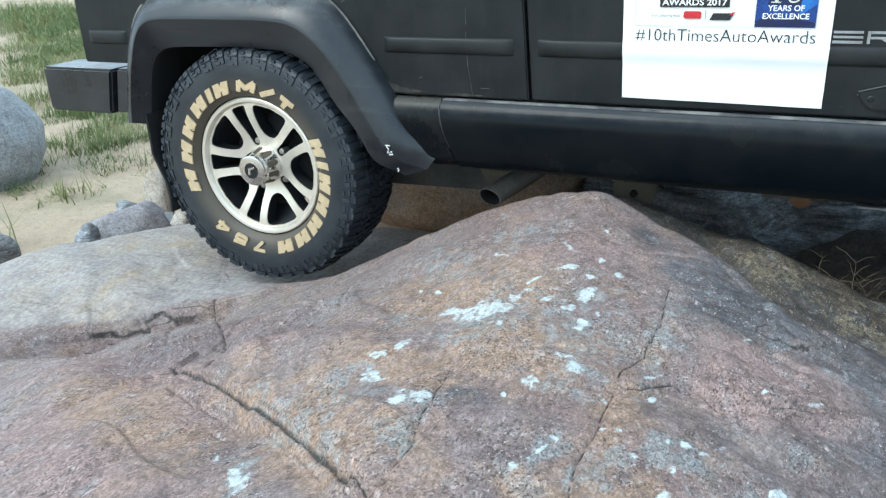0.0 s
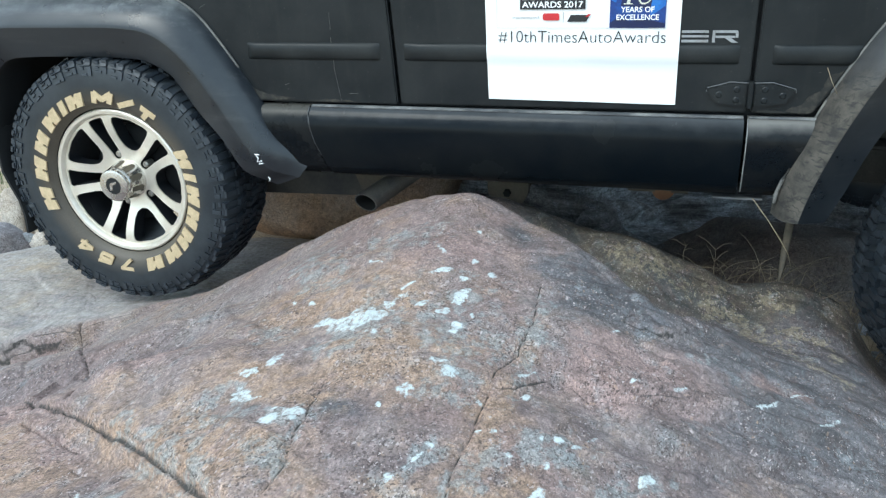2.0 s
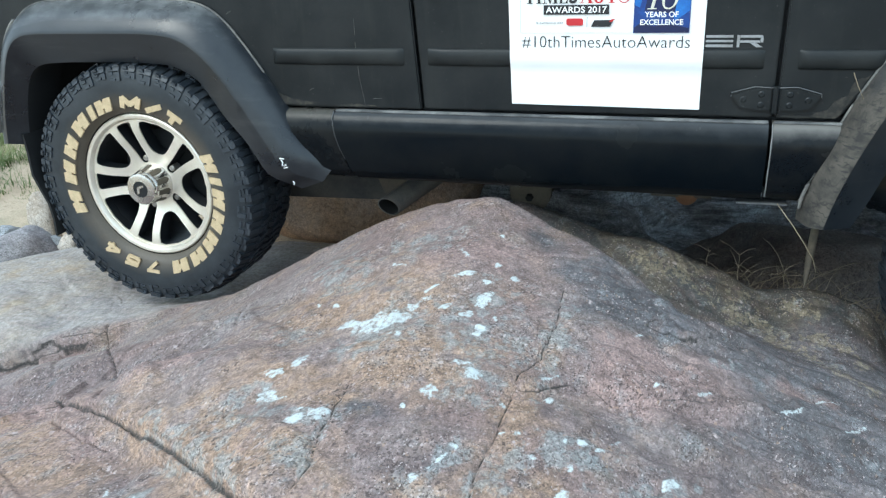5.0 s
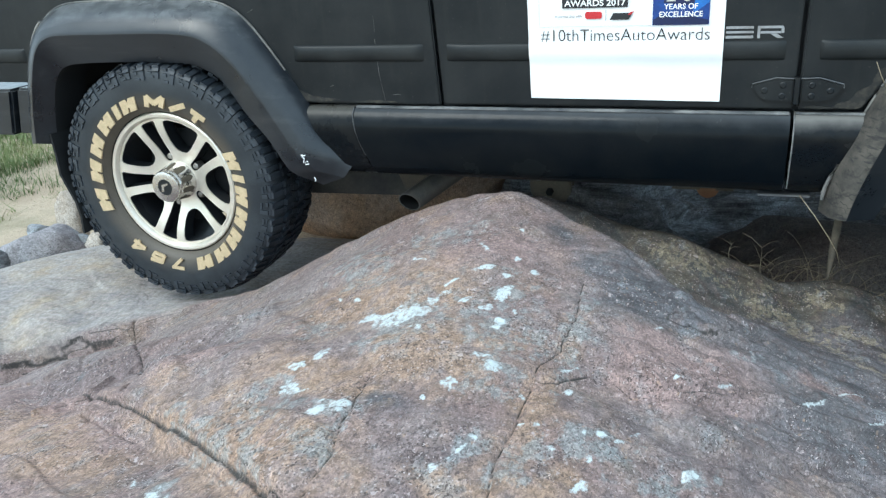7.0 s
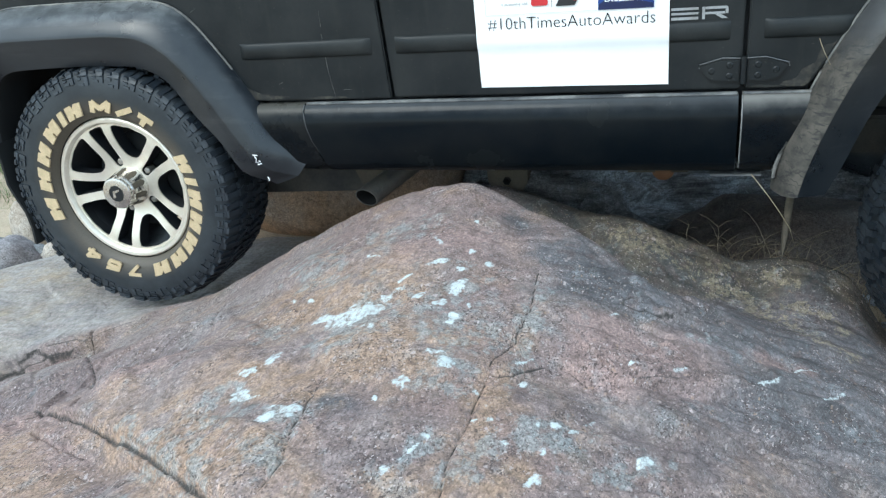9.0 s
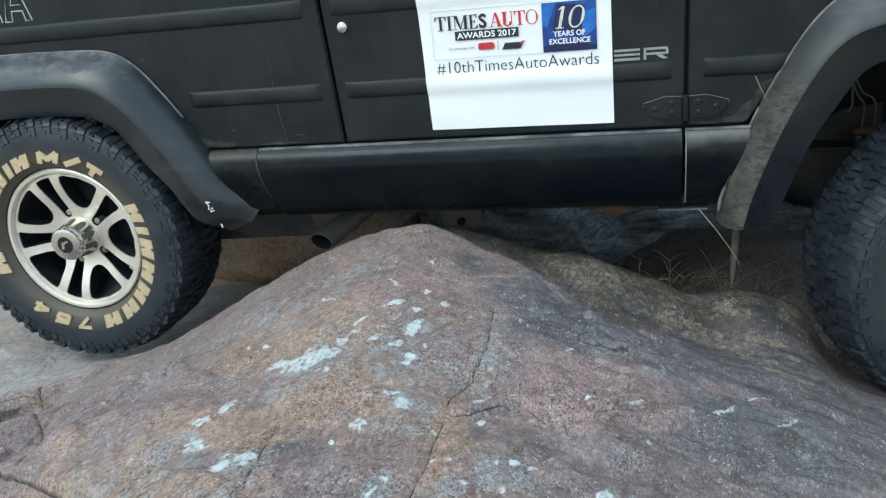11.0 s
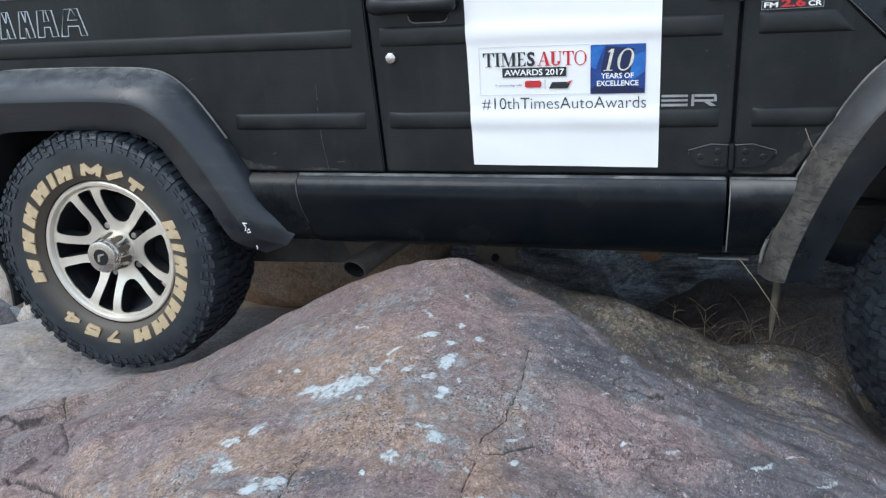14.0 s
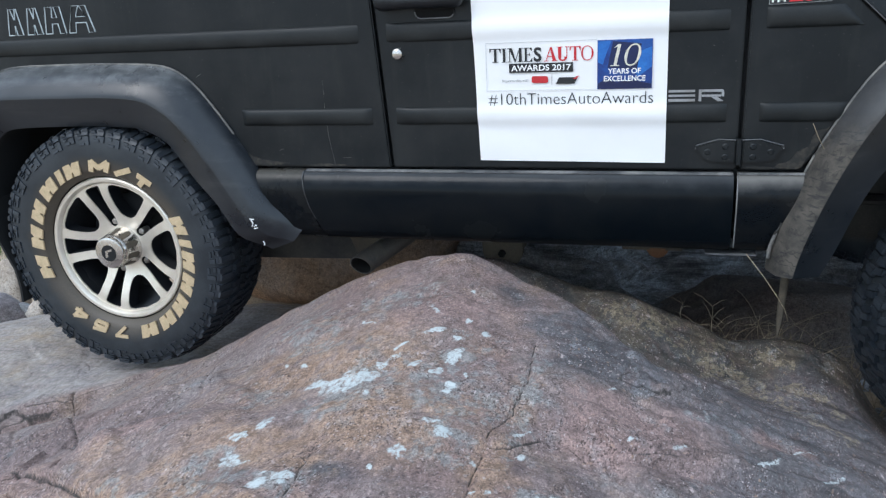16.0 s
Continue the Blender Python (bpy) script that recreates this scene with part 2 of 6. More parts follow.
RED = dusty("red_ink", (0.55, 0.02, 0.03), (0.5, 0.03, 0.03), 0.5)
BLUE = dusty("blue_print", (0.004, 0.022, 0.15), (0.012, 0.085, 0.34), 0.45, scale=12, amount=(0.35, 0.7))
ORANGE = dusty("orange_lens", (0.42, 0.06, 0.02), (0.45, 0.12, 0.06), 0.25, scale=30)
STRAW = dusty("dry_straw", (0.25, 0.20, 0.13), (0.40, 0.33, 0.23), 0.8, scale=20, grain=100)
GLASS = dusty("dark_glass", (0.01, 0.011, 0.012), (0.03, 0.03, 0.03), 0.08, scale=3, amount=(0.6, 0.95))
INK_BLUE = dusty("navy_print", (0.004, 0.010, 0.06), (0.008, 0.02, 0.09), 0.45, scale=12)
SILVER_INK = dusty("silver_print", (0.72, 0.70, 0.58), (0.50, 0.50, 0.44), 0.4, scale=60)
EDGE = dusty("rubbed_edge", (0.06, 0.06, 0.058), (0.27, 0.255, 0.23), 0.5, scale=11, amount=(0.40, 0.66), grain=300)
CAKED, tree, b = node_material("dust_caked_plastic", 0.7)
at = where(tree)
lay = tree.nodes.new("ShaderNodeMapping")
lay.inputs["Rotation"].default_value, lay.inputs["Scale"].default_value = (0, radians(-18), 0), (22, 22, 95)
tree.links.new(at, lay.inputs["Vector"])
scratch = noise_node(tree, lay.outputs["Vector"], 1.0, 5, 0.6)
c = ramp(tree, noise_node(tree, at, 24, 6, 0.65), (0.34, (0.030, 0.028, 0.025)), (0.62, (0.092, 0.081, 0.066)))
c = mix(tree, ramp(tree, scratch, (0.36, grey(0.85)), (0.45, grey(0))), c, (0.022, 0.022, 0.022))
# the mud lies on the lower end; above it the plastic is bare
height = tree.nodes.new("ShaderNodeSeparateXYZ")
tree.links.new(at, height.inputs[0])
mud = maths(tree, "ADD", maths(tree, "MULTIPLY", height.outputs["Z"], -3.2), maths(tree, "MULTIPLY", noise_node(tree, at, 7.0, 6, 0.65), 1.1))
mud = ramp(tree, maths(tree, "ADD", mud, 2.80), (0.35, grey(0)), (0.75, grey(1)))
bare = ramp(tree, noise_node(tree, at, 9, 5, 0.6), (0.4, (0.040, 0.042, 0.045)), (0.7, (0.072, 0.071, 0.069)))
# bluish tone on upper faces: dust and sky sheen in one colour
bare = mix(tree, facing_up(tree, scratch, 0.60, 1.15), bare, (0.125, 0.135, 0.145))
drying = add(tree, "ShaderNodeMapping")
drying.inputs["Rotation"].default_value, drying.inputs["Scale"].default_value = (0, radians(25), 0), (17, 17, 42)
bent_at = mix(tree, 0.07, at, tree.nodes.new("ShaderNodeTexNoise").outputs["Color"])
tree.links.new(bent_at, drying.inputs["Vector"])
cells = tree.nodes.new("ShaderNodeTexVoronoi")
cells.feature = "DISTANCE_TO_EDGE"
cells.inputs["Scale"].default_value = 1.0
tree.links.new(drying.outputs["Vector"], cells.inputs["Vector"])
split = maths(tree, "MULTIPLY", ramp(tree, cells.outputs["Distance"], (0.0, grey(1)), (0.045, grey(0))), ramp(tree, noise_node(tree, at, 19, 4, 0.6), (0.46, grey(0)), (0.58, grey(0.85))))
tree.links.new(mix(tree, maths(tree, "MULTIPLY", split, mud), mix(tree, mud, bare, c), (0.016, 0.015, 0.014)), b.inputs["Base Color"])
tree.links.new(ramp(tree, mud, (0.0, grey(0.55)), (1.0, grey(0.80))), b.inputs["Roughness"])
n = bump(tree, b, scratch, 0.30, 0.003)
bump(tree, b, noise_node(tree, at, 180, 3), 0.4, 0.001, n)
LIP = dusty("shaded_plastic_lip", (0.006, 0.008, 0.011), (0.022, 0.023, 0.024), 0.4, scale=9.0, amount=(0.45, 0.85), grain=300, relief=0.0003, spec=0.4)
DEEP_BLACK = dusty("deep_black", (0.002, 0.002, 0.002), (0.004, 0.004, 0.004), 0.95)
BUSH = dusty("orange_rubber", (0.19, 0.085, 0.04), (0.22, 0.13, 0.07), 0.7, scale=20)
NUT = dusty("nut_steel", (0.35, 0.33, 0.30), (0.2, 0.18, 0.15), 0.4, metal=0.7, scale=30)
LEAF = dusty("dead_leaf", (0.055, 0.045, 0.032), (0.12, 0.098, 0.068), 0.75, scale=30)
DIRT = dusty("dried_dirt", (0.022, 0.022, 0.020), (0.080, 0.070, 0.056), 0.85, scale=40, grain=250, relief=0.0005)
SILL_CAP = dusty("pale_sill_edge", (0.035, 0.039, 0.045), (0.11, 0.11, 0.105), 0.28, scale=12, amount=(0.45, 0.75), grain=300, relief=0.0002, spec=0.9)
# lighter copy of the black paint, for the light the ribs catch
RIBS = dusty("lit_rib_paint", (0.0085, 0.0105, 0.0115), (0.027, 0.029, 0.028), 0.38, scale=7.0, amount=(0.36, 0.8), grain=400, relief=0.0001, spec=0.30)
SKY_BLUE = dusty("bright_blue_print", (0.02, 0.17, 0.52), (0.012, 0.10, 0.40), 0.45, scale=30, amount=(0.35, 0.7))
SEA_BLUE = dusty("mid_blue_print", (0.010, 0.085, 0.33), (0.006, 0.05, 0.24), 0.45, scale=30, amount=(0.35, 0.7))
PRINT_LINE = dusty("pale_grey_print", (0.52, 0.53, 0.54), (0.60, 0.60, 0.60), 0.5)
GREY_INK = dusty("grey_ink", (0.16, 0.16, 0.17), (0.2, 0.2, 0.2), 0.5)
HINGE_EDGE = dusty("pale_hinge_edge", (0.075, 0.078, 0.082), (0.15, 0.15, 0.145), 0.45, scale=30, amount=(0.4, 0.8), grain=300)
RUBBED_HIGHLIGHT = dusty("rubbed_sill_highlight", (0.075, 0.080, 0.086), (0.36, 0.355, 0.34), 0.35, scale=9, amount=(0.42, 0.70), grain=300, relief=0.0002, spec=0.8)
FRONT_SILL = dusty("front_sill_paint", (0.0034, 0.0055, 0.0078), (0.018, 0.0175, 0.016), 0.16, scale=11.0, amount=(0.45, 0.85), grain=300, relief=0.0003, spec=0.2)


def dust_sheen_top(m, colour, lo, hi):
    """Lay dust and painted sky sheen over a material's own colour, on what faces up."""
    tree, b = m.node_tree, m.node_tree.nodes["Principled BSDF"]
    own = b.inputs["Base Color"].links[0].from_socket
    tree.links.new(mix(tree, facing_up(tree, noise_node(tree, where(tree), 14.0, 5, 0.6), lo, hi), own, colour), b.inputs["Base Color"])


# the main sill's grey-blue top band is its sky reflection, painted in
dust_sheen_top(SILL, (0.062, 0.066, 0.070), 0.25, 0.85)
# the front end's pale top: dust plus a painted sky reflection
dust_sheen_top(FRONT_SILL, (0.175, 0.168, 0.155), 0.22, 0.70)
dust_sheen_top(DUSTY_PAINT, (0.075, 0.071, 0.062), 0.25, 0.80)


def lattice(i, j, seed):
    v = np.sin(i * 127.1 + j * 311.7 + seed * 74.7) * 43758.5453
    return v - np.floor(v)


def value_noise(x, y, seed=0):
    """Smooth noise from -1 to 1 with a cell of one unit."""
    i, j = np.floor(x), np.floor(y)
    u, v = x - i, y - j
    u, v = u * u * (3 - 2 * u), v * v * (3 - 2 * v)
    a, b = lattice(i, j, seed), lattice(i + 1, j, seed)
    c, d = lattice(i, j + 1, seed), lattice(i + 1, j + 1, seed)
    return 2 * (a + (b - a) * u + (c - a) * v + (a - b - c + d) * u * v) - 1


def fractal(x, y, cell, octaves=4, seed=0, gain=0.5):
    out, amount = 0 * x, 1.0
    for n in range(octaves):
        turn = 0.6 * n + 0.3
        c, s = math.cos(turn), math.sin(turn)
        out = out + amount * value_noise((c * x + s * y) / cell, (c * y - s * x) / cell, seed + n)
        cell, amount = cell * 0.5, amount * gain
    return out


def step(v):
    v = np.clip(v, 0, 1)
    return v * v * (3 - 2 * v)


def far_ridge(x, y):
    """The lower ridge under the sill, which falls off towards the front wheel."""
    z = 0.462 - 0.30 * (x - 1.18) + 0.045 * np.exp(-((x - 1.93) / 0.13) ** 2) - 0.03 * np.exp(-((x - 1.76) / 0.08) ** 2) + 0.018 * np.exp(-((x - 1.22) / 0.12) ** 2) + 0.032 * np.exp(-((x - 1.44) / 0.13) ** 2)
    z = z - 0.25 * np.maximum(0.14 - y, 0) * step((0.20 - y) / 0.15) - 3.0 * np.maximum(y - 0.12, 0) ** 2
    z = z - 0.030 + 0.012 * step((x - 1.30) / 0.25)
    return z - 3.0 * np.maximum(x - 2.02, 0) ** 1.4 - 1.5 * np.maximum(1.15 - x, 0) ** 2


def rock_height(x, y):
    """The whaleback of brown rock, in broad form."""
    wide = 0.85 + 0.15 * step((x - 0.9) / 0.5) + 0.50 * step((1.05 - x) / 0.55) * step((-0.48 - y) / 0.40)
    crest = -0.12 - 0.36 * step((x - 1.1) / 0.5) + 0.05 * value_noise(x * 3, 0 * x, 5)
    back = np.maximum(y - crest, 0)
    front = np.maximum(-1.3 - y, 0)
    hump = 0.59 * np.exp(-((x - 1.12) / wide) ** 2) * np.exp(-((back / (0.33 + 0.22 * step((x - 1.50) / 0.20))) ** 2)) * np.exp(-((front / 1.6) ** 2))
    grey = 0.13 * np.exp(-(((x + 0.75) / 0.75) ** 2) - ((y - 0.1) / 1.0) ** 2)
    edge = 0.5 * step((np.hypot((x - 0.6) / 2.4, (y + 0.9) / 2.2) + 0.10 * value_noise(1.4 * x, 1.4 * y, 17) * step((-1.5 - y) / 0.5) - 0.75) / 0.5)
    # the shoulder breaks sharply below the crest, then runs out as a spine
    near_crest = np.exp(-((y + 0.20) / 0.30) ** 2)
    hump = hump - near_crest * (0.012 * np.exp(-((x - 1.17) / 0.05) ** 2) + 0.034 * np.exp(-((x - 1.26) / 0.065) ** 2) - 0.020 * np.exp(-((x - 1.46) / 0.08) ** 2))
    main = hump + grey - 0.02 - edge + 0.012 * fractal(x, y, 0.45, 2, 3)
    ridge = far_ridge(x, y) + 0.010 * fractal(x, y, 0.3, 2, 21)
    soft = 0.004 + 0.045 * step((x - 1.50) / 0.25)
    return soft * np.logaddexp(main / soft, ridge / soft)


# ---- rocks and ground ----


def stretch(lo, hi, fine_lo, fine_hi, fine, coarse):
    """Grid lines, close together in the middle and growing apart outside it."""
    mid = list(np.arange(fine_lo, fine_hi + 1e-9, fine))
    s, v, left = fine, fine_lo, []
    while v > lo:
        s = min(s * 1.12, coarse)
        v -= s
        left.append(v)
    s, v, right = fine, fine_hi, []
    while v < hi:
        s = min(s * 1.12, coarse)
        v += s
        right.append(v)
    return np.array(left[::-1] + mid + right)


def grid_mesh(name, X, Y, Z, material):
    n, m = X.shape
    me = bpy.data.meshes.new(name)
    idx = np.arange(n * m).reshape(n, m)
    quads = np.stack([idx[:-1, :-1], idx[:-1, 1:], idx[1:, 1:], idx[1:, :-1]], -1).reshape(-1, 4)
    me.vertices.add(n * m)
    me.vertices.foreach_set("co", np.stack([X, Y, Z], -1).astype(np.float32).ravel())
    me.loops.add(quads.size)
    me.loops.foreach_set("vertex_index", quads.ravel().astype(np.int32))
    me.polygons.add(len(quads))
    me.polygons.foreach_set("loop_start", np.arange(0, quads.size, 4, dtype=np.int32))
    me.update(calc_edges=True)
    me.shade_smooth()
    me.materials.append(material)
    return me


def stain(me, name, values):
    me.attributes.new(name, "FLOAT", "POINT").data.foreach_set("value", np.clip(values, 0, 1).astype(np.float32).ravel())


def rock_material(name, brown, warm, pale_grey, pink=(0.30, 0.215, 0.20), marks=True, pale=(0.38, 0.62), layers=0.0):
    """Weathered granite: broad tints, lichen in two sizes, crystal specks, crust stains and cracks."""
    m, tree, b = node_material(name, 0.82)
    at = where(tree)
    broad = noise_node(tree, at, 2.6, 5, 0.6)
    dip = tree.nodes.new("ShaderNodeMapping")
    dip.inputs["Rotation"].default_value, dip.inputs["Scale"].default_value = (0, 0, radians(-18)), (1.12, 0.78, 1.12)
    tree.links.new(at, dip.inputs["Vector"])
    at = dip.outputs["Vector"]
    medium = noise_node(tree, at, 11.0, 5, 0.6)
    blotch = noise_node(tree, at, 31.0, 5, 0.62)
    grain = noise_node(tree, at, 240.0, 3, 0.6)
    turn = tree.nodes.new("ShaderNodeMapping")
    turn.inputs["Rotation"].default_value = (0, 0, radians(38))
    turn.inputs["Scale"].default_value = (7, 38, 14)
    tree.links.new(where(tree), turn.inputs["Vector"])
    streak = noise_node(tree, turn.outputs["Vector"], 1.0, 2, 0.4)

    dense = ramp(tree, noise_node(tree, at, 8.5, 4, 0.6), (0.38, grey(0.2)), (0.60, grey(1)))

    def specks(scale, lo, amount, colour, c, detail=1.0, soft=0.035):
        spots = ramp(tree, noise_node(tree, at, scale, detail, 0.5), (lo, grey(0)), (lo + soft, grey(amount)))
        return mix(tree, maths(tree, "MULTIPLY", spots, dense), c, colour)

    def dark(k):
        return tuple(k * v for v in brown)

    c = mix(tree, ramp(tree, broad, (pale[0], grey(0)), (pale[1], grey(1))), brown, pale_grey)
    c = mix(tree, ramp(tree, medium, (0.50, grey(0)), (0.66, grey(0.45))), c, warm)
    if marks:
        # plum-grey and olive weathering in hand-sized flats
        some = ramp(tree, noise_node(tree, at, 6.5, 6, 0.66), (0.52, grey(0)), (0.62, grey(0.42)))
        c = mix(tree, some, c, (0.165, 0.125, 0.120))
        olive = ramp(tree, noise_node(tree, at, 9.5, 6, 0.7), (0.55, grey(0)), (0.68, grey(0.40)))
        c = mix(tree, olive, c, (0.190, 0.182, 0.150))
        # plum patches: weathering, and shade painted into the hollow by the near slab
        c = mix(tree, maths(tree, "MULTIPLY", attribute(tree, "plum"), ramp(tree, blotch, (0.30, grey(0.45)), (0.62, grey(0.95)))), c, (0.150, 0.112, 0.110))
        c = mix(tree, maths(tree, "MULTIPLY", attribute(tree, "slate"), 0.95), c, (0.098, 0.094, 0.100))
        c = mix(tree, maths(tree, "MULTIPLY", attribute(tree, "pink"), 0.8), c, pink)
        w = maths(tree, "MULTIPLY", attribute(tree, "warm"), ramp(tree, blotch, (0.36, grey(0.1)), (0.60, grey(0.95))))
        c = mix(tree, w, c, warm)
        # dim: shade under the sill put into the far ridge's olive-brown colour
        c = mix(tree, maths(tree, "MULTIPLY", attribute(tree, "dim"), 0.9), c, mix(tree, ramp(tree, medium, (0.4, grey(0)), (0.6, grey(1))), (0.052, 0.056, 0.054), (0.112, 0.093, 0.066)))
        flake = ramp(tree, noise_node(tree, at, 64.0, 6, 0.68), (0.38, grey(0)), (0.62, grey(1)))
        v = maths(tree, "ADD", maths(tree, "MULTIPLY", attribute(tree, "yellow"), 0.5), maths(tree, "MULTIPLY", flake, 0.6))
        c = mix(tree, ramp(tree, v, (0.66, grey(0)), (0.80, grey(0.66))), c, (0.30, 0.250, 0.170))
    # dark weathering, streaks and grey-blue lichen
    c = mix(tree, ramp(tree, blotch, (0.51, grey(0)), (0.66, grey(0.55))), c, dark(0.55))
    c = mix(tree, maths(tree, "ADD", maths(tree, "MULTIPLY", attribute(tree, "slate"), 0.5), 0.06) if marks else 0.15, c, ramp(tree, streak, (0.34, grey(0.2)), (0.5, grey(0.5)), (0.68, grey(0.78))), "OVERLAY")
    c = mix(tree, ramp(tree, noise_node(tree, at, 17.0, 6, 0.65), (0.56, grey(0)), (0.68, grey(0.45))), c, (0.27, 0.285, 0.29) if marks else pale_grey)
    if marks:
        patchy = ramp(tree, noise_node(tree, at, 36.0, 6, 0.68), (0.36, grey(0)), (0.64, grey(1)))
        v = maths(tree, "ADD", maths(tree, "MULTIPLY", attribute(tree, "blue"), 0.5), maths(tree, "MULTIPLY", patchy, 0.8))
        c = mix(tree, ramp(tree, v, (0.76, grey(0)), (1.18, grey(0.52))), c, mix(tree, patchy, (0.19, 0.205, 0.195), (0.31, 0.335, 0.33)))
    if layers:
        # bedding: thin pale and dark leaves that dip to one side
        bed = add(tree, "ShaderNodeMapping")
        bed.inputs["Rotation"].default_value, bed.inputs["Scale"].default_value = (0, radians(16), 0), (6, 16, 75)
        tree.links.new(where(tree), bed.inputs["Vector"])
        c = mix(tree, layers, c, ramp(tree, noise_node(tree, bed.outputs["Vector"], 1.0, 6, 0.7), (0.36, grey(0.12)), (0.5, grey(0.5)), (0.64, grey(0.9))), "OVERLAY")
    # crystals, pits and specks of lichen
    for size, amount in ((430.0, 0.40), (210.0, 0.27)):
        cells = add(tree, "ShaderNodeTexVoronoi", Scale=size)
        tree.links.new(at, cells.inputs["Vector"])
        split = tree.nodes.new("ShaderNodeSeparateColor")
        tree.links.new(cells.outputs["Color"], split.inputs["Color"])
        c = mix(tree, amount, c, ramp(tree, split.outputs["Red"], (0.0, grey(0.08)), (0.14, grey(0.30)), (0.32, grey(0.48)), (0.70, grey(0.52)), (0.90, grey(0.72)), (1.0, grey(0.95))), "OVERLAY")
    mottle = noise_node(tree, at, 74.0, 7, 0.72)
    c = mix(tree, 0.40, c, ramp(tree, mottle, (0.36, grey(0.18)), (0.5, grey(0.5)), (0.64, grey(0.82))), "OVERLAY")
    if marks:
        # hair-thin dark veins where two tones of the crust meet
        vein = maths(tree, "ABSOLUTE", maths(tree, "SUBTRACT", noise_node(tree, at, 13.0, 6, 0.62), 0.5))
        vein = maths(tree, "MULTIPLY", ramp(tree, vein, (0.0, grey(0.75)), (0.010, grey(0))), dense)
        c = mix(tree, vein, c, dark(0.30))
    c = mix(tree, 0.22, c, ramp(tree, grain, (0.34, grey(0.2)), (0.5, grey(0.5)), (0.66, grey(0.82))), "OVERLAY")
    c = specks(150.0, 0.635, 0.85, dark(0.25), c)
    c = specks(260.0, 0.66, 0.7, dark(0.22), c, 0.0)
    c = specks(210.0, 0.665, 0.75 if marks else 0.2, tuple(min(0.6, 2.1 * v) for v in pale_grey), c)
    c = specks(85.0, 0.66, 0.6, warm, c, 3.0, 0.05)
    c = specks(60.0, 0.655, 0.7 if marks else 0.2, tuple(min(0.6, 2.0 * v) for v in pale_grey), c, 4.0)
    if marks:
        c = mix(tree, maths(tree, "MULTIPLY", attribute(tree, "grey"), ramp(tree, streak, (0.30, grey(0.55)), (0.50, grey(0.80)))), c, mix(tree, ramp(tree, medium, (0.38, grey(0)), (0.64, grey(1))), mix(tree, maths(tree, "MAXIMUM", ramp(tree, noise_node(tree, at, 4.2, 5, 0.6), (0.42, grey(0)), (0.66, grey(1))), attribute(tree, "warm")), (0.315, 0.298, 0.292), (0.46, 0.365, 0.245)), (0.42, 0.392, 0.365)))
        lines = add(tree, "ShaderNodeMapping")
        lines.inputs["Rotation"].default_value, lines.inputs["Scale"].default_value = (0, 0, radians(-30)), (9, 46, 20)
        tree.links.new(where(tree), lines.inputs["Vector"])
        lines = noise_node(tree, lines.outputs["Vector"], 1.0, 6, 0.72)
        c = mix(tree, maths(tree, "MULTIPLY", attribute(tree, "grey"), ramp(tree, lines, (0.57, grey(0)), (0.68, grey(0.55)))), c, (0.12, 0.112, 0.105))
        c = mix(tree, maths(tree, "MULTIPLY", attribute(tree, "grey"), 0.45), c, ramp(tree, mottle, (0.36, grey(0.18)), (0.5, grey(0.5)), (0.64, grey(0.82))), "OVERLAY")
        crumb = ramp(tree, noise_node(tree, at, 88.0, 6, 0.78), (0.34, grey(0)), (0.66, grey(1)))
        v = maths(tree, "ADD", maths(tree, "MULTIPLY", attribute(tree, "white"), 0.56), maths(tree, "MULTIPLY", crumb, 0.74))
        c = mix(tree, ramp(tree, v, (0.66, grey(0)), (0.86, grey(0.55)), (1.02, grey(1))), c, (0.55, 0.59, 0.58))
        v = maths(tree, "ADD", maths(tree, "MULTIPLY", attribute(tree, "crack"), 0.75), maths(tree, "MULTIPLY", crumb, 0.22))
        c = mix(tree, ramp(tree, v, (0.46, grey(0)), (0.74, grey(0.95))), c, (0.028, 0.025, 0.022))
    tree.links.new(c, b.inputs["Base Color"])
    tree.links.new(ramp(tree, grain, (0.3, grey(0.62)), (0.7, grey(0.88))), b.inputs["Roughness"])
    n = bump(tree, b, medium, 0.22, 0.02)
    n = bump(tree, b, streak, 0.10, 0.010, n)
    n = bump(tree, b, blotch, 0.20, 0.006, n)
    bump(tree, b, grain, 0.35, 0.002, n)
    return m


ROCK = rock_material("brown_granite", (0.232, 0.158, 0.141), (0.385, 0.250, 0.164), (0.262, 0.217, 0.206), (0.315, 0.212, 0.190))
ROCK_BLUE = rock_material("blue_grey_granite", (0.17, 0.165, 0.165), (0.21, 0.185, 0.16), (0.40, 0.45, 0.50), marks=False, pale=(0.42, 0.66), layers=0.75)
ROCK_RED = rock_material("rust_granite", (0.46, 0.27, 0.15), (0.56, 0.35, 0.19), (0.38, 0.28, 0.21), marks=False)
ROCK_GREY = rock_material("grey_granite", (0.24, 0.25, 0.26), (0.33, 0.315, 0.29), (0.34, 0.355, 0.37), marks=False)

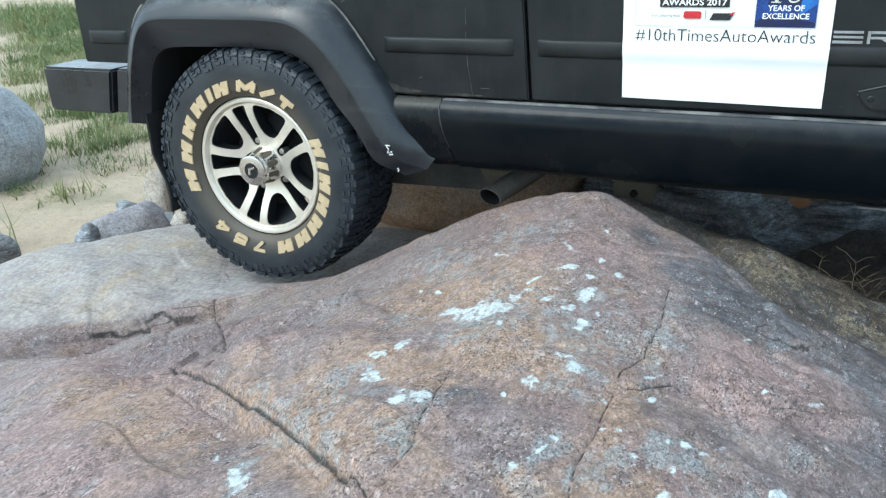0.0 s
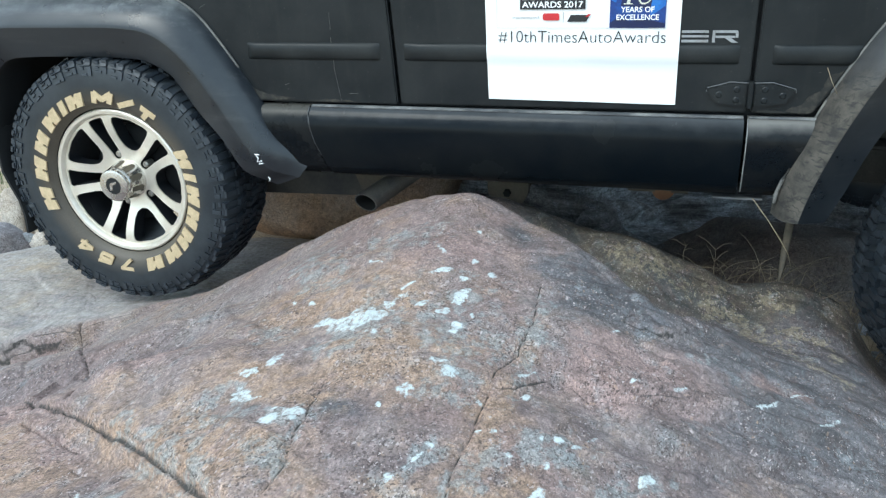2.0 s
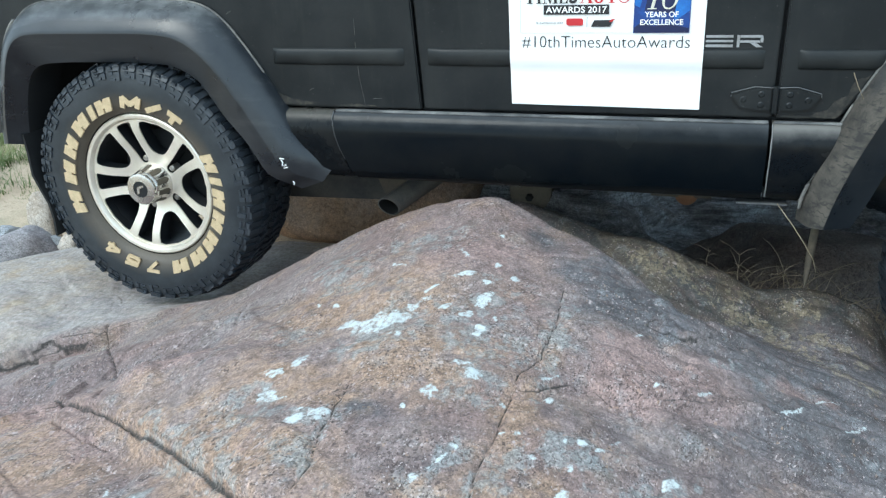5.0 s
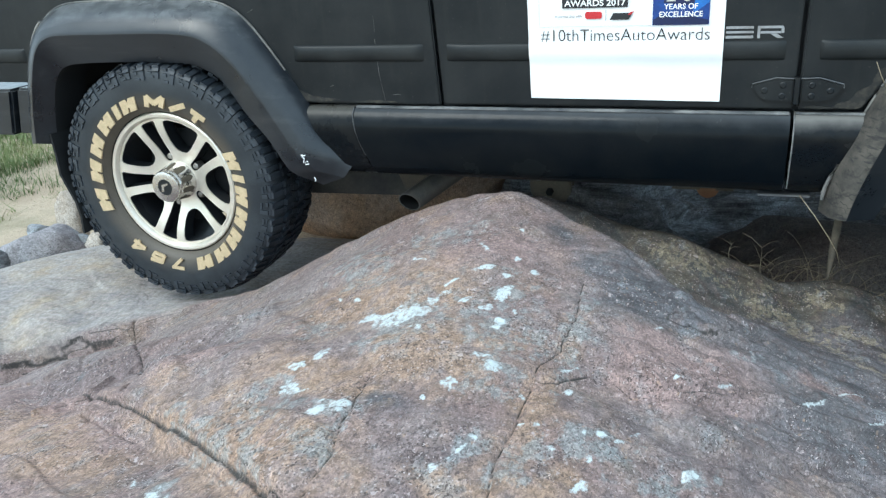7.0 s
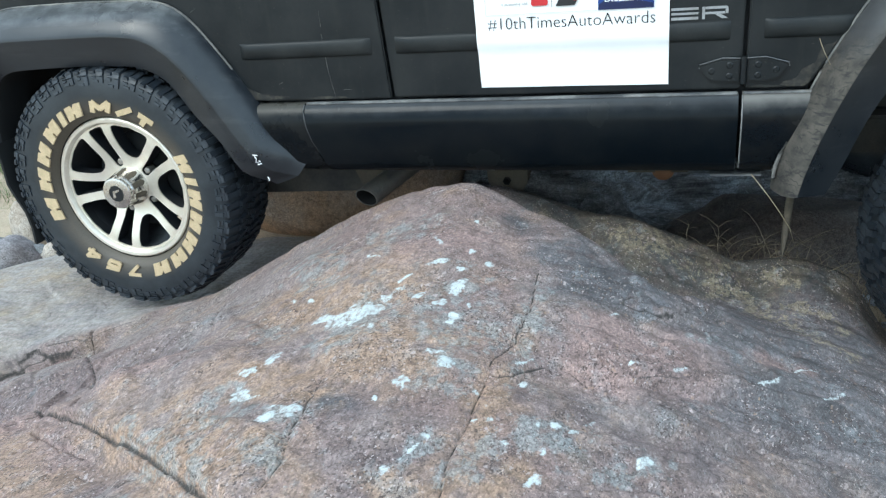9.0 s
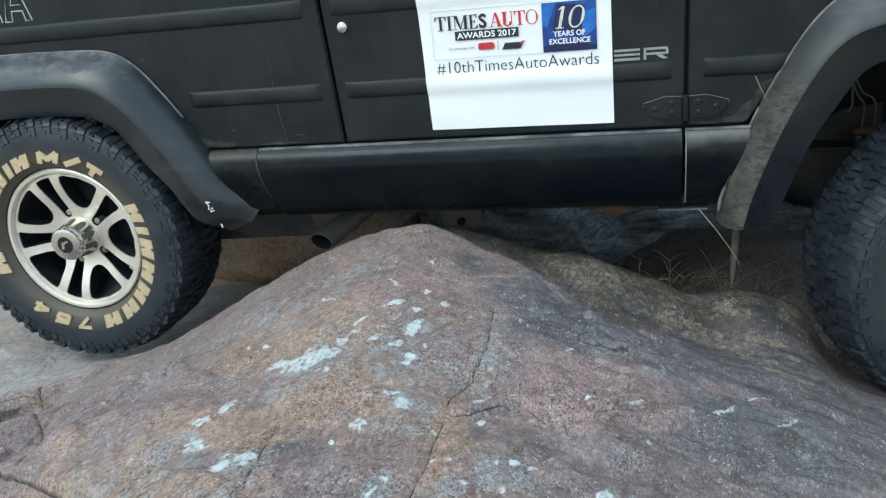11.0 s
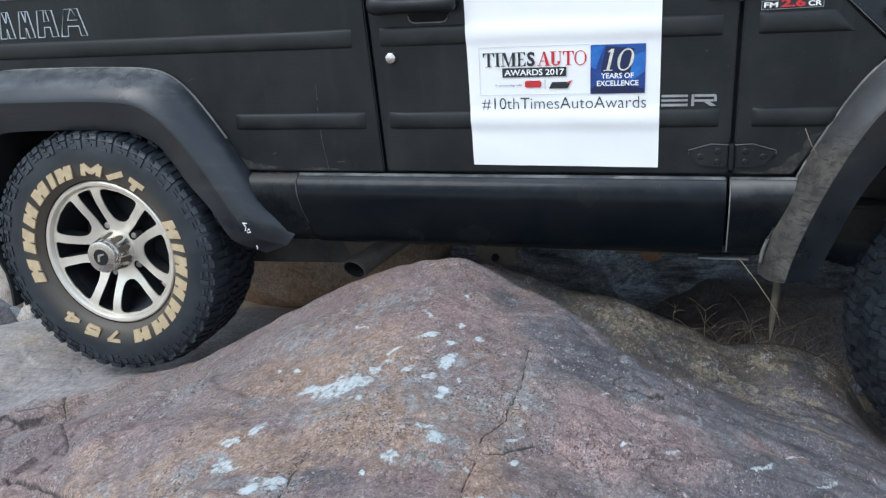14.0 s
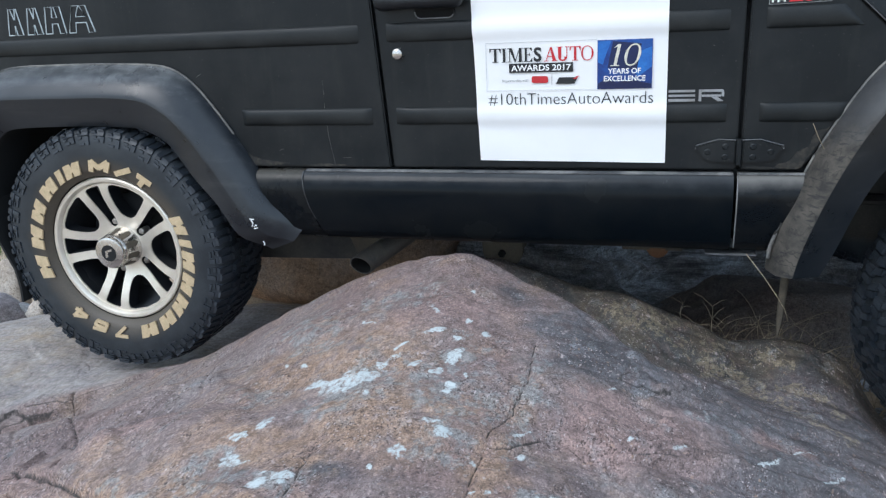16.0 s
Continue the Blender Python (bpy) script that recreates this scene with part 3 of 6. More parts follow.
# lichen, crust and tint patches on the rock: x, y, half length, half width, turn
PALE = [
    (1.044, -0.799, 0.0497, 0.0293, 170),
    (1.086, -0.768, 0.0494, 0.0186, -109),
    (0.974, -0.939, 0.0181, 0.0134, 117),
    (0.950, -0.982, 0.0188, 0.0095, 169),
    (0.978, -1.033, 0.0194, 0.0149, 178),
    (1.057, -1.106, 0.0172, 0.0145, -139),
    (1.081, -1.085, 0.0253, 0.0154, -172),
    (1.211, -0.989, 0.0177, 0.0104, -101),
    (1.256, -0.922, 0.0182, 0.0126, -113),
    (1.232, -0.766, 0.0150, 0.0093, -96),
    (1.205, -0.660, 0.0332, 0.0110, -100),
    (1.197, -0.718, 0.0284, 0.0082, -110),
]
PALE_SMALL = [
    (1.235, -0.896, 0.0171, 0.0055, -178),
    (1.107, -0.659, 0.0200, 0.0042, -127),
    (1.154, -0.706, 0.0156, 0.0078, -133),
    (1.151, -0.581, 0.0171, 0.0057, -147),
    (1.201, -0.580, 0.0135, 0.0066, -176),
    (1.196, -0.501, 0.0124, 0.0075, -100),
    (1.124, -0.486, 0.0160, 0.0081, 130),
    (1.240, -0.534, 0.0101, 0.0051, -102),
    (1.244, -0.713, 0.0098, 0.0039, 106),
    (0.882, -0.681, 0.0105, 0.0036, 135),
    (0.925, -0.699, 0.0134, 0.0052, 167),
    (1.189, -1.037, 0.0054, 0.0041, 153),
    (1.373, -0.901, 0.0088, 0.0067, 108),
    (1.314, -0.964, 0.0064, 0.0060, 63),
    (1.349, -1.027, 0.0048, 0.0041, -128),
    (1.335, -1.033, 0.0108, 0.0023, -147),
    (1.273, -1.132, 0.0284, 0.0019, -114),
    (1.253, -1.177, 0.0068, 0.0048, -109),
    (1.277, -1.098, 0.0085, 0.0046, -168),
    (1.381, -1.067, 0.0088, 0.0045, -179),
    (1.431, -1.061, 0.0062, 0.0047, 71),
    (1.434, -0.999, 0.0108, 0.0045, -155),
    (1.461, -0.990, 0.0116, 0.0038, -126),
    (1.482, -0.940, 0.0153, 0.0034, -121),
    (1.415, -1.010, 0.0072, 0.0037, 91),
    (1.114, -1.127, 0.0050, 0.0031, 168),
    (1.363, -0.830, 0.0176, 0.0039, -124),
    (1.558, -1.001, 0.0109, 0.0098, 56),
    (1.000, -0.543, 0.0161, 0.0044, 157),
    (1.487, -0.597, 0.0175, 0.0048, -123),
    (1.528, -0.763, 0.0117, 0.0023, -135),
    (1.427, -1.127, 0.0136, 0.0080, -126),
]
PALE_FAR = [
    (0.823, -1.234, 0.0085, 0.0038, 135),
    (0.903, -1.284, 0.0304, 0.0120, 140),
    (1.827, -0.498, 0.0288, 0.0064, -150),
    (1.865, -0.584, 0.0312, 0.0040, -135),
    (1.601, -0.715, 0.0192, 0.0032, -139),
    (1.755, -0.623, 0.0344, 0.0040, -144),
    (1.164, -0.345, 0.0072, 0.0064, -142),
]
BLUISH = [
    (1.230, -0.744, 0.158, 0.067, -83),
    (1.075, -1.102, 0.0490, 0.0230, 177),
    (1.429, -1.017, 0.073, 0.044, -156),
    (1.355, -1.107, 0.065, 0.033, -100),
    (1.271, -0.932, 0.049, 0.040, -132),
    (0.964, -1.064, 0.0669, 0.0418, 165),
    (0.894, -0.802, 0.0710, 0.0310, 136),
    (1.097, -1.189, 0.0522, 0.0320, 129),
    (0.896, -1.159, 0.0947, 0.0267, 148),
    (1.348, -0.739, 0.121, 0.028, 91),
    (1.072, -0.813, 0.0870, 0.0590, -130),
    (0.861, -0.504, 0.1781, 0.0595, 145),
    (1.277, -1.126, 0.043, 0.023, -118),
    (1.544, -1.015, 0.069, 0.030, -142),
    (0.902, -1.280, 0.0562, 0.0244, 147),
    (0.996, -1.194, 0.0651, 0.0221, 138),
    (1.003, -0.417, 0.1130, 0.0560, -168),
    (1.640, -0.575, 0.050, 0.020, -135),
]
BLUISH_BY_CRACK = [
    (0.800, -1.095, 0.050, 0.020, -30),
    (0.905, -1.150, 0.060, 0.022, -30),
]
WARM = [
    (-0.606, 0.144, 0.196, 0.088, -160),
    (-0.401, 0.220, 0.127, 0.064, -175),
    (1.118, -0.964, 0.148, 0.066, -162),
    (0.969, -1.166, 0.2872, 0.0689, 151),
    (1.299, -1.195, 0.060, 0.037, -147),
    (0.961, -0.695, 0.1865, 0.1157, -166),
    (1.161, -0.875, 0.141, 0.063, -163),
    (0.796, -1.109, 0.1436, 0.0332, 155),
    (0.999, -1.002, 0.1202, 0.0473, 163),
    (1.399, -1.137, 0.050, 0.034, -122),
    (1.339, -0.965, 0.156, 0.035, 92),
    (0.541, -1.137, 0.2624, 0.0677, 158),
]
PINK = [
    (1.517, -0.728, 0.147, 0.083, -133),
    (1.489, -0.673, 0.078, 0.060, -155),
    (1.585, -0.674, 0.078, 0.048, -146),
    (1.471, -0.798, 0.046, 0.029, -143),
    (1.769, -0.526, 0.075, 0.031, -159),
    (1.168, -0.463, 0.147, 0.071, -131),
    (0.547, -1.092, 0.2387, 0.0619, 159),
    (0.691, -0.905, 0.0950, 0.0463, -136),
    (0.42, -1.15, 0.24, 0.13, -40),
    (0.62, -1.32, 0.14, 0.07, -30),
    (0.20, -0.95, 0.15, 0.10, -30),
]
YELLOW = [
    (1.548, 0.077, 0.099, 0.066, -133),
    (1.694, 0.067, 0.053, 0.016, -125),
    (1.717, -0.007, 0.057, 0.040, 64),
    (1.771, -0.059, 0.065, 0.033, 128),
    (1.821, -0.111, 0.076, 0.024, 119),
    (1.880, -0.072, 0.034, 0.029, 136),
    (1.876, -0.222, 0.049, 0.020, 108),
    (1.959, -0.137, 0.030, 0.014, -124),
    (1.945, -0.274, 0.039, 0.028, 121),
    (1.834, 0.066, 0.057, 0.018, 133),
    (1.940, -0.077, 0.024, 0.018, -163),
    (1.906, -0.247, 0.020, 0.016, 87),
]
PLUM = [
    (0.945, -1.082, 0.054, 0.063, 18),
    (0.352, -0.842, 0.142, 0.083, 18),
    (0.519, -0.858, 0.095, 0.054, 18),
    (1.266, -1.168, 0.051, 0.05, 18),
    (0.614, -0.808, 0.105, 0.049, 18),
    (0.864, -0.737, 0.065, 0.041, 18),
    (0.758, -1.163, 0.084, 0.071, 18),
    (1.147, -1.063, 0.032, 0.034, 18),
    (1.449, -0.92, 0.077, 0.036, 18),
    (1.645, -0.748, 0.109, 0.045, 18),
    (1.778, -0.745, 0.113, 0.058, 18),
    (1.587, -0.958, 0.077, 0.055, 18),
]
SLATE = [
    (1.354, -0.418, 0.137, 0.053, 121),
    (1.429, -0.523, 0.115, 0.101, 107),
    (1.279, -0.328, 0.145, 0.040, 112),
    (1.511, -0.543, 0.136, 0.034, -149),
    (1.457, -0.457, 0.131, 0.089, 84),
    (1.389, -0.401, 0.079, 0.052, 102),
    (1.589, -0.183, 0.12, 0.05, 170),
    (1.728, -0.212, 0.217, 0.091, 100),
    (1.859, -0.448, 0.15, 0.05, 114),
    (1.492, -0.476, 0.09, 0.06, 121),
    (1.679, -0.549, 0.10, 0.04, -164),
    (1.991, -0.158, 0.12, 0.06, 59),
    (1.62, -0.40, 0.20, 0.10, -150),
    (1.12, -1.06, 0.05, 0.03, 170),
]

ROCK_X = stretch(-2.4, 3.6, -0.45, 2.0, 0.0034, 0.08)
ROCK_Y = stretch(-3.8, 1.4, -1.42, 0.22, 0.0034, 0.08)
GX, GY = np.meshgrid(ROCK_X, ROCK_Y)
GZ = rock_height(GX, GY)
# weathered relief: broad facets, layers along the slope, pits
GZ += 0.010 * fractal(GX, GY, 0.22, 3, 41) + 0.0014 * fractal(GX, GY, 0.07, 2, 47) + 0.0004 * fractal(GX, GY, 0.017, 2, 53)
bed = fractal(GX + 0.6 * GY, 2.2 * GY - GX, 0.16, 3, 61)
GZ += 0.006 * np.abs(bed) * step((GX - 1.2) / 0.3) * (0.3 + 0.7 * step((-0.1 - GY) / 0.2))
GZ += 0.008 * fractal(GX, GY, 0.35, 2, 43) * step((GX - 1.2) / 0.4) * step((-0.1 - GY) / 0.2)
GZ -= 0.004 * np.maximum(fractal(GX, GY, 0.03, 2, 67) - 0.6, 0)
# low ledges along the grain of the rock, and broken scales on the steep side
run, across = 0.83 * GX - 0.55 * GY, 0.55 * GX + 0.83 * GY
sheet = fractal(run * 0.30, across, 0.20, 2, 141)
GZ += 0.010 * np.maximum(sheet, -0.1) * step((1.25 - GX) / 0.3)
GZ += 0.006 * step((fractal(run * 0.35, across, 0.22, 2, 151) - 0.15) / 0.12) * step((1.30 - GX) / 0.3)
GZ += 0.010 * step((fractal(GX + 0.5 * GY, 2.0 * GY - GX, 0.14, 3, 161) - 0.1) / 0.25) * step((GX - 1.38) / 0.15) * (0.15 + 0.85 * step((-0.22 - GY) / 0.15))
WX = 0.006 * value_noise(GX / 0.11, GY / 0.11, 71) + 0.0024 * value_noise(GX / 0.028, GY / 0.028, 72) + 0.0012 * value_noise(GX / 0.011, GY / 0.011, 75)
WY = 0.006 * value_noise(GX / 0.11, GY / 0.11, 73) + 0.0024 * value_noise(GX / 0.028, GY / 0.028, 74) + 0.0012 * value_noise(GX / 0.011, GY / 0.011, 76)
CRACK = np.zeros_like(GX)


def off_line(points):
    """How far each place lies from a polyline on wavering ground, and on which side of it (to its right: above 0)."""
    best, side = np.full_like(GX, 9.0), np.zeros_like(GX)
    wx, wy = GX + 0.9 * WX, GY + 0.9 * WY
    for (ax, ay), (bx, by) in zip(points, points[1:]):
        ux, uy = bx - ax, by - ay
        t = np.clip(((wx - ax) * ux + (wy - ay) * uy) / (ux * ux + uy * uy), 0, 1)
        off = np.hypot(wx - ax - t * ux, wy - ay - t * uy)
        right = np.sign((wx - ax) * uy - (wy - ay) * ux)
        side = np.where(off < best, right, side)
        best = np.minimum(best, off)
    return best, side


def crack(points, width, depth, dark=1.0, drop=0.0):
    """A weathered crack; with drop, the rock to the right of the line lies lower."""
    global GZ, CRACK
    off, side = off_line(points)
    vary = 0.72 + 0.30 * fractal(GX, GY, 0.08, 2, 79)
    width = np.maximum(0.50 * width * np.clip(vary + 0.35, 0.25, 1.3), 0.0017)
    depth = 0.7 * depth
    GZ = GZ - depth * np.exp(-((off / width) ** 2)) - 0.10 * depth * np.exp(-((off / (5 * width)) ** 2))
    CRACK = np.maximum(CRACK, dark * np.exp(-((off / (0.8 * width)) ** 2)) * np.clip(vary + 0.45, 0, 1))
    if drop:
        GZ = GZ - drop * (side > 0) * step(off / 0.012) * np.exp(-((off / 0.16) ** 2))


crack([(0.437, -0.94), (0.595, -1.012), (0.727, -1.077), (0.836, -1.138), (0.924, -1.189), (1.015, -1.239), (1.075, -1.287)], 0.0090, 0.022, 0.95, 0.014)
crack([(0.655, -1.085), (0.690, -1.112), (0.730, -1.122)], 0.0035, 0.008, 0.7)
crack([(0.560, -1.035), (0.585, -1.075), (0.575, -1.110)], 0.0030, 0.006, 0.6)
crack([(1.074, -1.28), (1.114, -1.31), (1.174, -1.345)], 0.0060, 0.013, 0.92, 0.010)
crack([(0.821, -1.12), (0.881, -1.154), (0.954, -1.192), (1.02, -1.233), (1.088, -1.281)], 0.004, 0.006, 0.8, 0.006)
crack([(0.530, -1.030), (0.600, -1.066), (0.655, -1.100), (0.700, -1.108)], 0.004, 0.008, 0.6)
crack([(0.756, -1.165), (0.789, -1.172), (0.812, -1.174)], 0.004, 0.006, 0.8)
crack([(0.440, -1.006), (0.456, -0.987), (0.478, -0.968), (0.478, -0.944)], 0.008, 0.010, 0.8, 0.012)
crack([(0.770, -0.931), (0.786, -0.904)], 0.005, 0.006, 0.9)
crack([(0.728, -0.869), (0.729, -0.833)], 0.006, 0.008, 1)
crack([(1.496, -0.549), (1.526, -0.549), (1.546, -0.541), (1.576, -0.540), (1.622, -0.481)], 0.006, 0.008, 0.9, 0.008)
crack([(1.650, -0.192), (1.681, -0.190)], 0.004, 0.006, 0.6)
crack([(1.568, -0.749), (1.585, -0.726), (1.598, -0.723)], 0.004, 0.006, 0.7)
crack([(1.775, -0.213), (1.806, -0.245)], 0.004, 0.006, 0.6)
crack([(1.510, -0.067), (1.547, -0.064)], 0.008, 0.008, 0.8)
crack([(1.407, -0.028), (1.458, -0.130), (1.500, -0.220), (1.530, -0.300)], 0.006, 0.010, 0.6, 0.012)
crack([(1.962, -0.319), (2.002, -0.285), (2.057, -0.230)], 0.008, 0.010, 0.9)
crack([(1.089, -0.995), (1.100, -1.052), (1.107, -1.096), (1.110, -1.130), (1.119, -1.167), (1.127, -1.207), (1.126, -1.246), (1.127, -1.292)], 0.0045, 0.008, 1)
crack([(1.339, -0.530), (1.337, -0.621), (1.338, -0.713), (1.334, -0.770), (1.319, -0.857), (1.319, -0.917), (1.321, -0.978), (1.323, -1.022), (1.325, -1.075), (1.323, -1.126), (1.327, -1.169), (1.331, -1.209)], 0.0040, 0.009, 1)
crack([(1.105, -0.932), (1.186, -0.892), (1.241, -0.856), (1.294, -0.844), (1.319, -0.857)], 0.003, 0.004, 0.5)
crack([(-0.091, -0.201), (-0.033, -0.286), (0.529, -0.862)], 0.005, 0.01, 1)
crack([(0.584, -0.474), (0.722, -0.725)], 0.004, 0.006, 0.7)
crack([(0.585, -0.948), (0.606, -0.993)], 0.007, 0.01, 1)
crack([(1.436, -0.789), (1.463, -0.813)], 0.005, 0.007, 0.8)
crack([(1.556, -0.765), (1.582, -0.731), (1.610, -0.711)], 0.005, 0.007, 0.6)
crack([(1.719, -0.795), (1.749, -0.795), (1.802, -0.777), (1.851, -0.772)], 0.004, 0.006, 0.8)
crack([(1.342, -0.948), (1.358, -0.916), (1.372, -0.864), (1.387, -0.856)], 0.005, 0.007, 0.7)
crack([(1.019, -1.195), (1.057, -1.247)], 0.004, 0.006, 0.8)
crack([(0.651, -1.246), (0.681, -1.290)], 0.004, 0.006, 0.8)
crack([(-0.391, -0.447), (-0.352, -0.405), (-0.316, -0.392), (-0.285, -0.350), (-0.259, -0.338)], 0.016, 0.018, 0.9, 0.018)
crack([(-0.275, -0.330), (-0.231, -0.296), (-0.180, -0.300), (-0.126, -0.275)], 0.013, 0.016, 0.85, 0.020)
crack([(-0.20, -0.285), (-0.12, -0.245), (-0.08, -0.250), (-0.02, -0.205), (0.05, -0.16)], 0.009, 0.012, 0.8, 0.014)
crack([(-0.34, -0.43), (-0.28, -0.385), (-0.22, -0.355)], 0.010, 0.012, 0.85, 0.012)
crack([(-0.16, -0.325), (-0.10, -0.290), (-0.03, -0.262)], 0.009, 0.010, 0.8, 0.012)
crack([(-0.359, -0.501), (-0.270, -0.420), (-0.160, -0.360)], 0.008, 0.010, 0.9, 0.012)
crack([(0.265, -0.940), (0.345, -0.926), (0.389, -0.892), (-0.120, -0.297)], 0.008, 0.006, 0.5)
crack([(0.537, -1.02), (0.642, -1.064), (0.744, -1.113), (0.82, -1.148)], 0.004, 0.007, 0.6, 0.008)
crack([(0.622, -1.024), (0.707, -1.062), (0.771, -1.104)], 0.004, 0.008, 0.8, 0.006)
crack([(0.832, -1.151), (0.912, -1.198), (0.976, -1.233), (1.03, -1.274)], 0.004, 0.007, 0.6, 0.006)
crack([(0.728, -1.066), (0.816, -1.116), (0.867, -1.136), (0.932, -1.175)], 0.003, 0.005, 0.7, 0)
crack([(-0.309, -0.372), (-0.263, -0.332), (-0.19, -0.298), (-0.116, -0.267)], 0.009, 0.014, 0.85, 0.014)
crack([(0.259, -0.846), (0.319, -0.827), (0.383, -0.817), (0.45, -0.788)], 0.006, 0.01, 0.7, 0.01)
crack([(0.504, -0.895), (0.512, -0.884), (0.524, -0.88)], 0.008, 0.012, 1.0, 0)
crack([(0.721, -0.859), (0.716, -0.802)], 0.005, 0.008, 0.9, 0)
crack([(1.327, -0.908), (1.354, -0.886), (1.375, -0.835), (1.387, -0.815)], 0.006, 0.01, 0.9, 0.008)
crack([(1.429, -0.809), (1.452, -0.827), (1.465, -0.834)], 0.006, 0.01, 0.9, 0.006)
crack([(1.517, -0.789), (1.577, -0.754), (1.597, -0.739)], 0.005, 0.008, 0.85, 0.006)
crack([(1.535, -0.542), (1.56, -0.54), (1.588, -0.527)], 0.008, 0.012, 0.95, 0.008)
crack([(1.495, -0.547), (1.511, -0.522)], 0.005, 0.008, 0.8, 0)
crack([(1.734, -0.769), (1.774, -0.759), (1.816, -0.752)], 0.005, 0.007, 0.7, 0.006)
crack([(1.816, -0.747), (1.871, -0.708)], 0.004, 0.006, 0.6, 0)
crack([(0.698, -0.894), (0.642, -0.921), (0.508, -0.878), (0.45, -0.898), (0.437, -0.946)], 0.005, 0.006, 0.35, 0.03)
crack([(1.417, -0.794), (1.476, -0.806), (1.552, -0.772), (1.682, -0.706), (1.786, -0.654)], 0.005, 0.006, 0.35, 0.014)
crack([(1.722, -0.81), (1.793, -0.802), (1.859, -0.771), (1.913, -0.793)], 0.005, 0.008, 0.8, 0.012)
crack([(1.506, -0.804), (1.575, -0.872), (1.637, -0.87), (1.713, -0.812)], 0.006, 0.006, 0.25, 0.012)
crack([(1.396, -0.341), (1.432, -0.394), (1.463, -0.421)], 0.008, 0.008, 0.6)

# short natural creases that follow the grain of the rock
seam = fractal(run * 0.55, across, 0.15, 4, 201, 0.55)
some = step((fractal(GX, GY, 0.20, 2, 207) - 0.10) / 0.35)
seam = np.exp(-((seam / 0.030) ** 2)) * some
GZ -= 0.0028 * seam
CRACK = np.maximum(CRACK, 0.62 * seam * step((fractal(GX, GY, 0.045, 2, 211) + 0.25) / 0.6))
lump = fractal(GX, GY, 0.11, 3, 221)
GZ += 0.0035 * np.abs(lump) + 0.0012 * np.abs(fractal(GX, GY, 0.035, 2, 223))

# the hollow beyond the near slab, and the broken ledge
GZ -= 0.030 * np.exp(-((off_line([(-0.439, -0.639), (0.383, -0.916), (0.564, -0.899), (0.639, -0.808)])[0] / 0.07) ** 2))


def patches(spots, ragged=0.35, soft=0.35, dip=1.0):
    out = np.zeros_like(GX)
    for x, y, a, b, turn in spots:
        reach = (1.7 * max(a, b) + 0.02) * max(1.0, 1 / dip)
        near = np.ix_((ROCK_Y > y - reach) & (ROCK_Y < y + reach), (ROCK_X > x - reach) & (ROCK_X < x + reach))
        gx, gy = GX[near] - x, dip * (GY[near] - y)
        c, s = math.cos(radians(turn)), math.sin(radians(turn))
        u, v = (c * gx + s * gy) / a, (c * gy - s * gx) / b
        size = min(a, b)
        d = np.hypot(u, v) + ragged * fractal(GX[near], dip * GY[near], max(size, 0.012) * 1.1, 3, 83)
        out[near] = np.maximum(out[near], 1 - step((d - 1 + soft / 2) / soft))
    return out


WHITE = np.maximum(np.maximum(patches(PALE, 0.75, 0.6, 0.9), patches(PALE_SMALL, 0.6, 0.6, 0.78)), patches(PALE_FAR, 0.6, 0.6, 0.78))
GZ += 0.0012 * WHITE
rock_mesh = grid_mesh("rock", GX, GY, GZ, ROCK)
stain(rock_mesh, "white", WHITE)
stain(rock_mesh, "blue", patches(BLUISH + BLUISH_BY_CRACK, 0.45, 1.0, 0.8))
stain(rock_mesh, "warm", patches(WARM, 0.5, 1.2))
stain(rock_mesh, "pink", patches(PINK, 0.4, 1.2))
stain(rock_mesh, "plum", patches(PLUM, 0.5, 1.3))
stain(rock_mesh, "crack", CRACK)
stain(rock_mesh, "yellow", patches([(x, y, 1.25 * a, 1.35 * b, t) for x, y, a, b, t in YELLOW], 0.5, 1.3))
# the ridge under the sill, where the colour carries its shade
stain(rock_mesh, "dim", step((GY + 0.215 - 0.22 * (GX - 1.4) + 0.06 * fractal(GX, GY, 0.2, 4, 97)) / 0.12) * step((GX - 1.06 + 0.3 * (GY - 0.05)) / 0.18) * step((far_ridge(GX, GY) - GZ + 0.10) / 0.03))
# darker slate grey over the right flank and back, besides the patches
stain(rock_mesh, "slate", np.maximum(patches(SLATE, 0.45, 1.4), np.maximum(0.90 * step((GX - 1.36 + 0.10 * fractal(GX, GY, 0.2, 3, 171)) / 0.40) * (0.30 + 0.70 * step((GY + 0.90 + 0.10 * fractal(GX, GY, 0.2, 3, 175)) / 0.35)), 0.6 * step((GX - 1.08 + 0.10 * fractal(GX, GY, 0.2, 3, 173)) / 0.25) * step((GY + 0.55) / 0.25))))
stain(rock_mesh, "grey", 0.9 * step((GY - 0.6 * GX + 0.20 + 0.05 * fractal(GX, GY, 0.2, 4, 89)) / 0.09) * step((0.45 - GX) / 0.3))
tagged(new("rock", rock_mesh), "weathered brown whaleback rock with pale lichen and cracks", "rock")


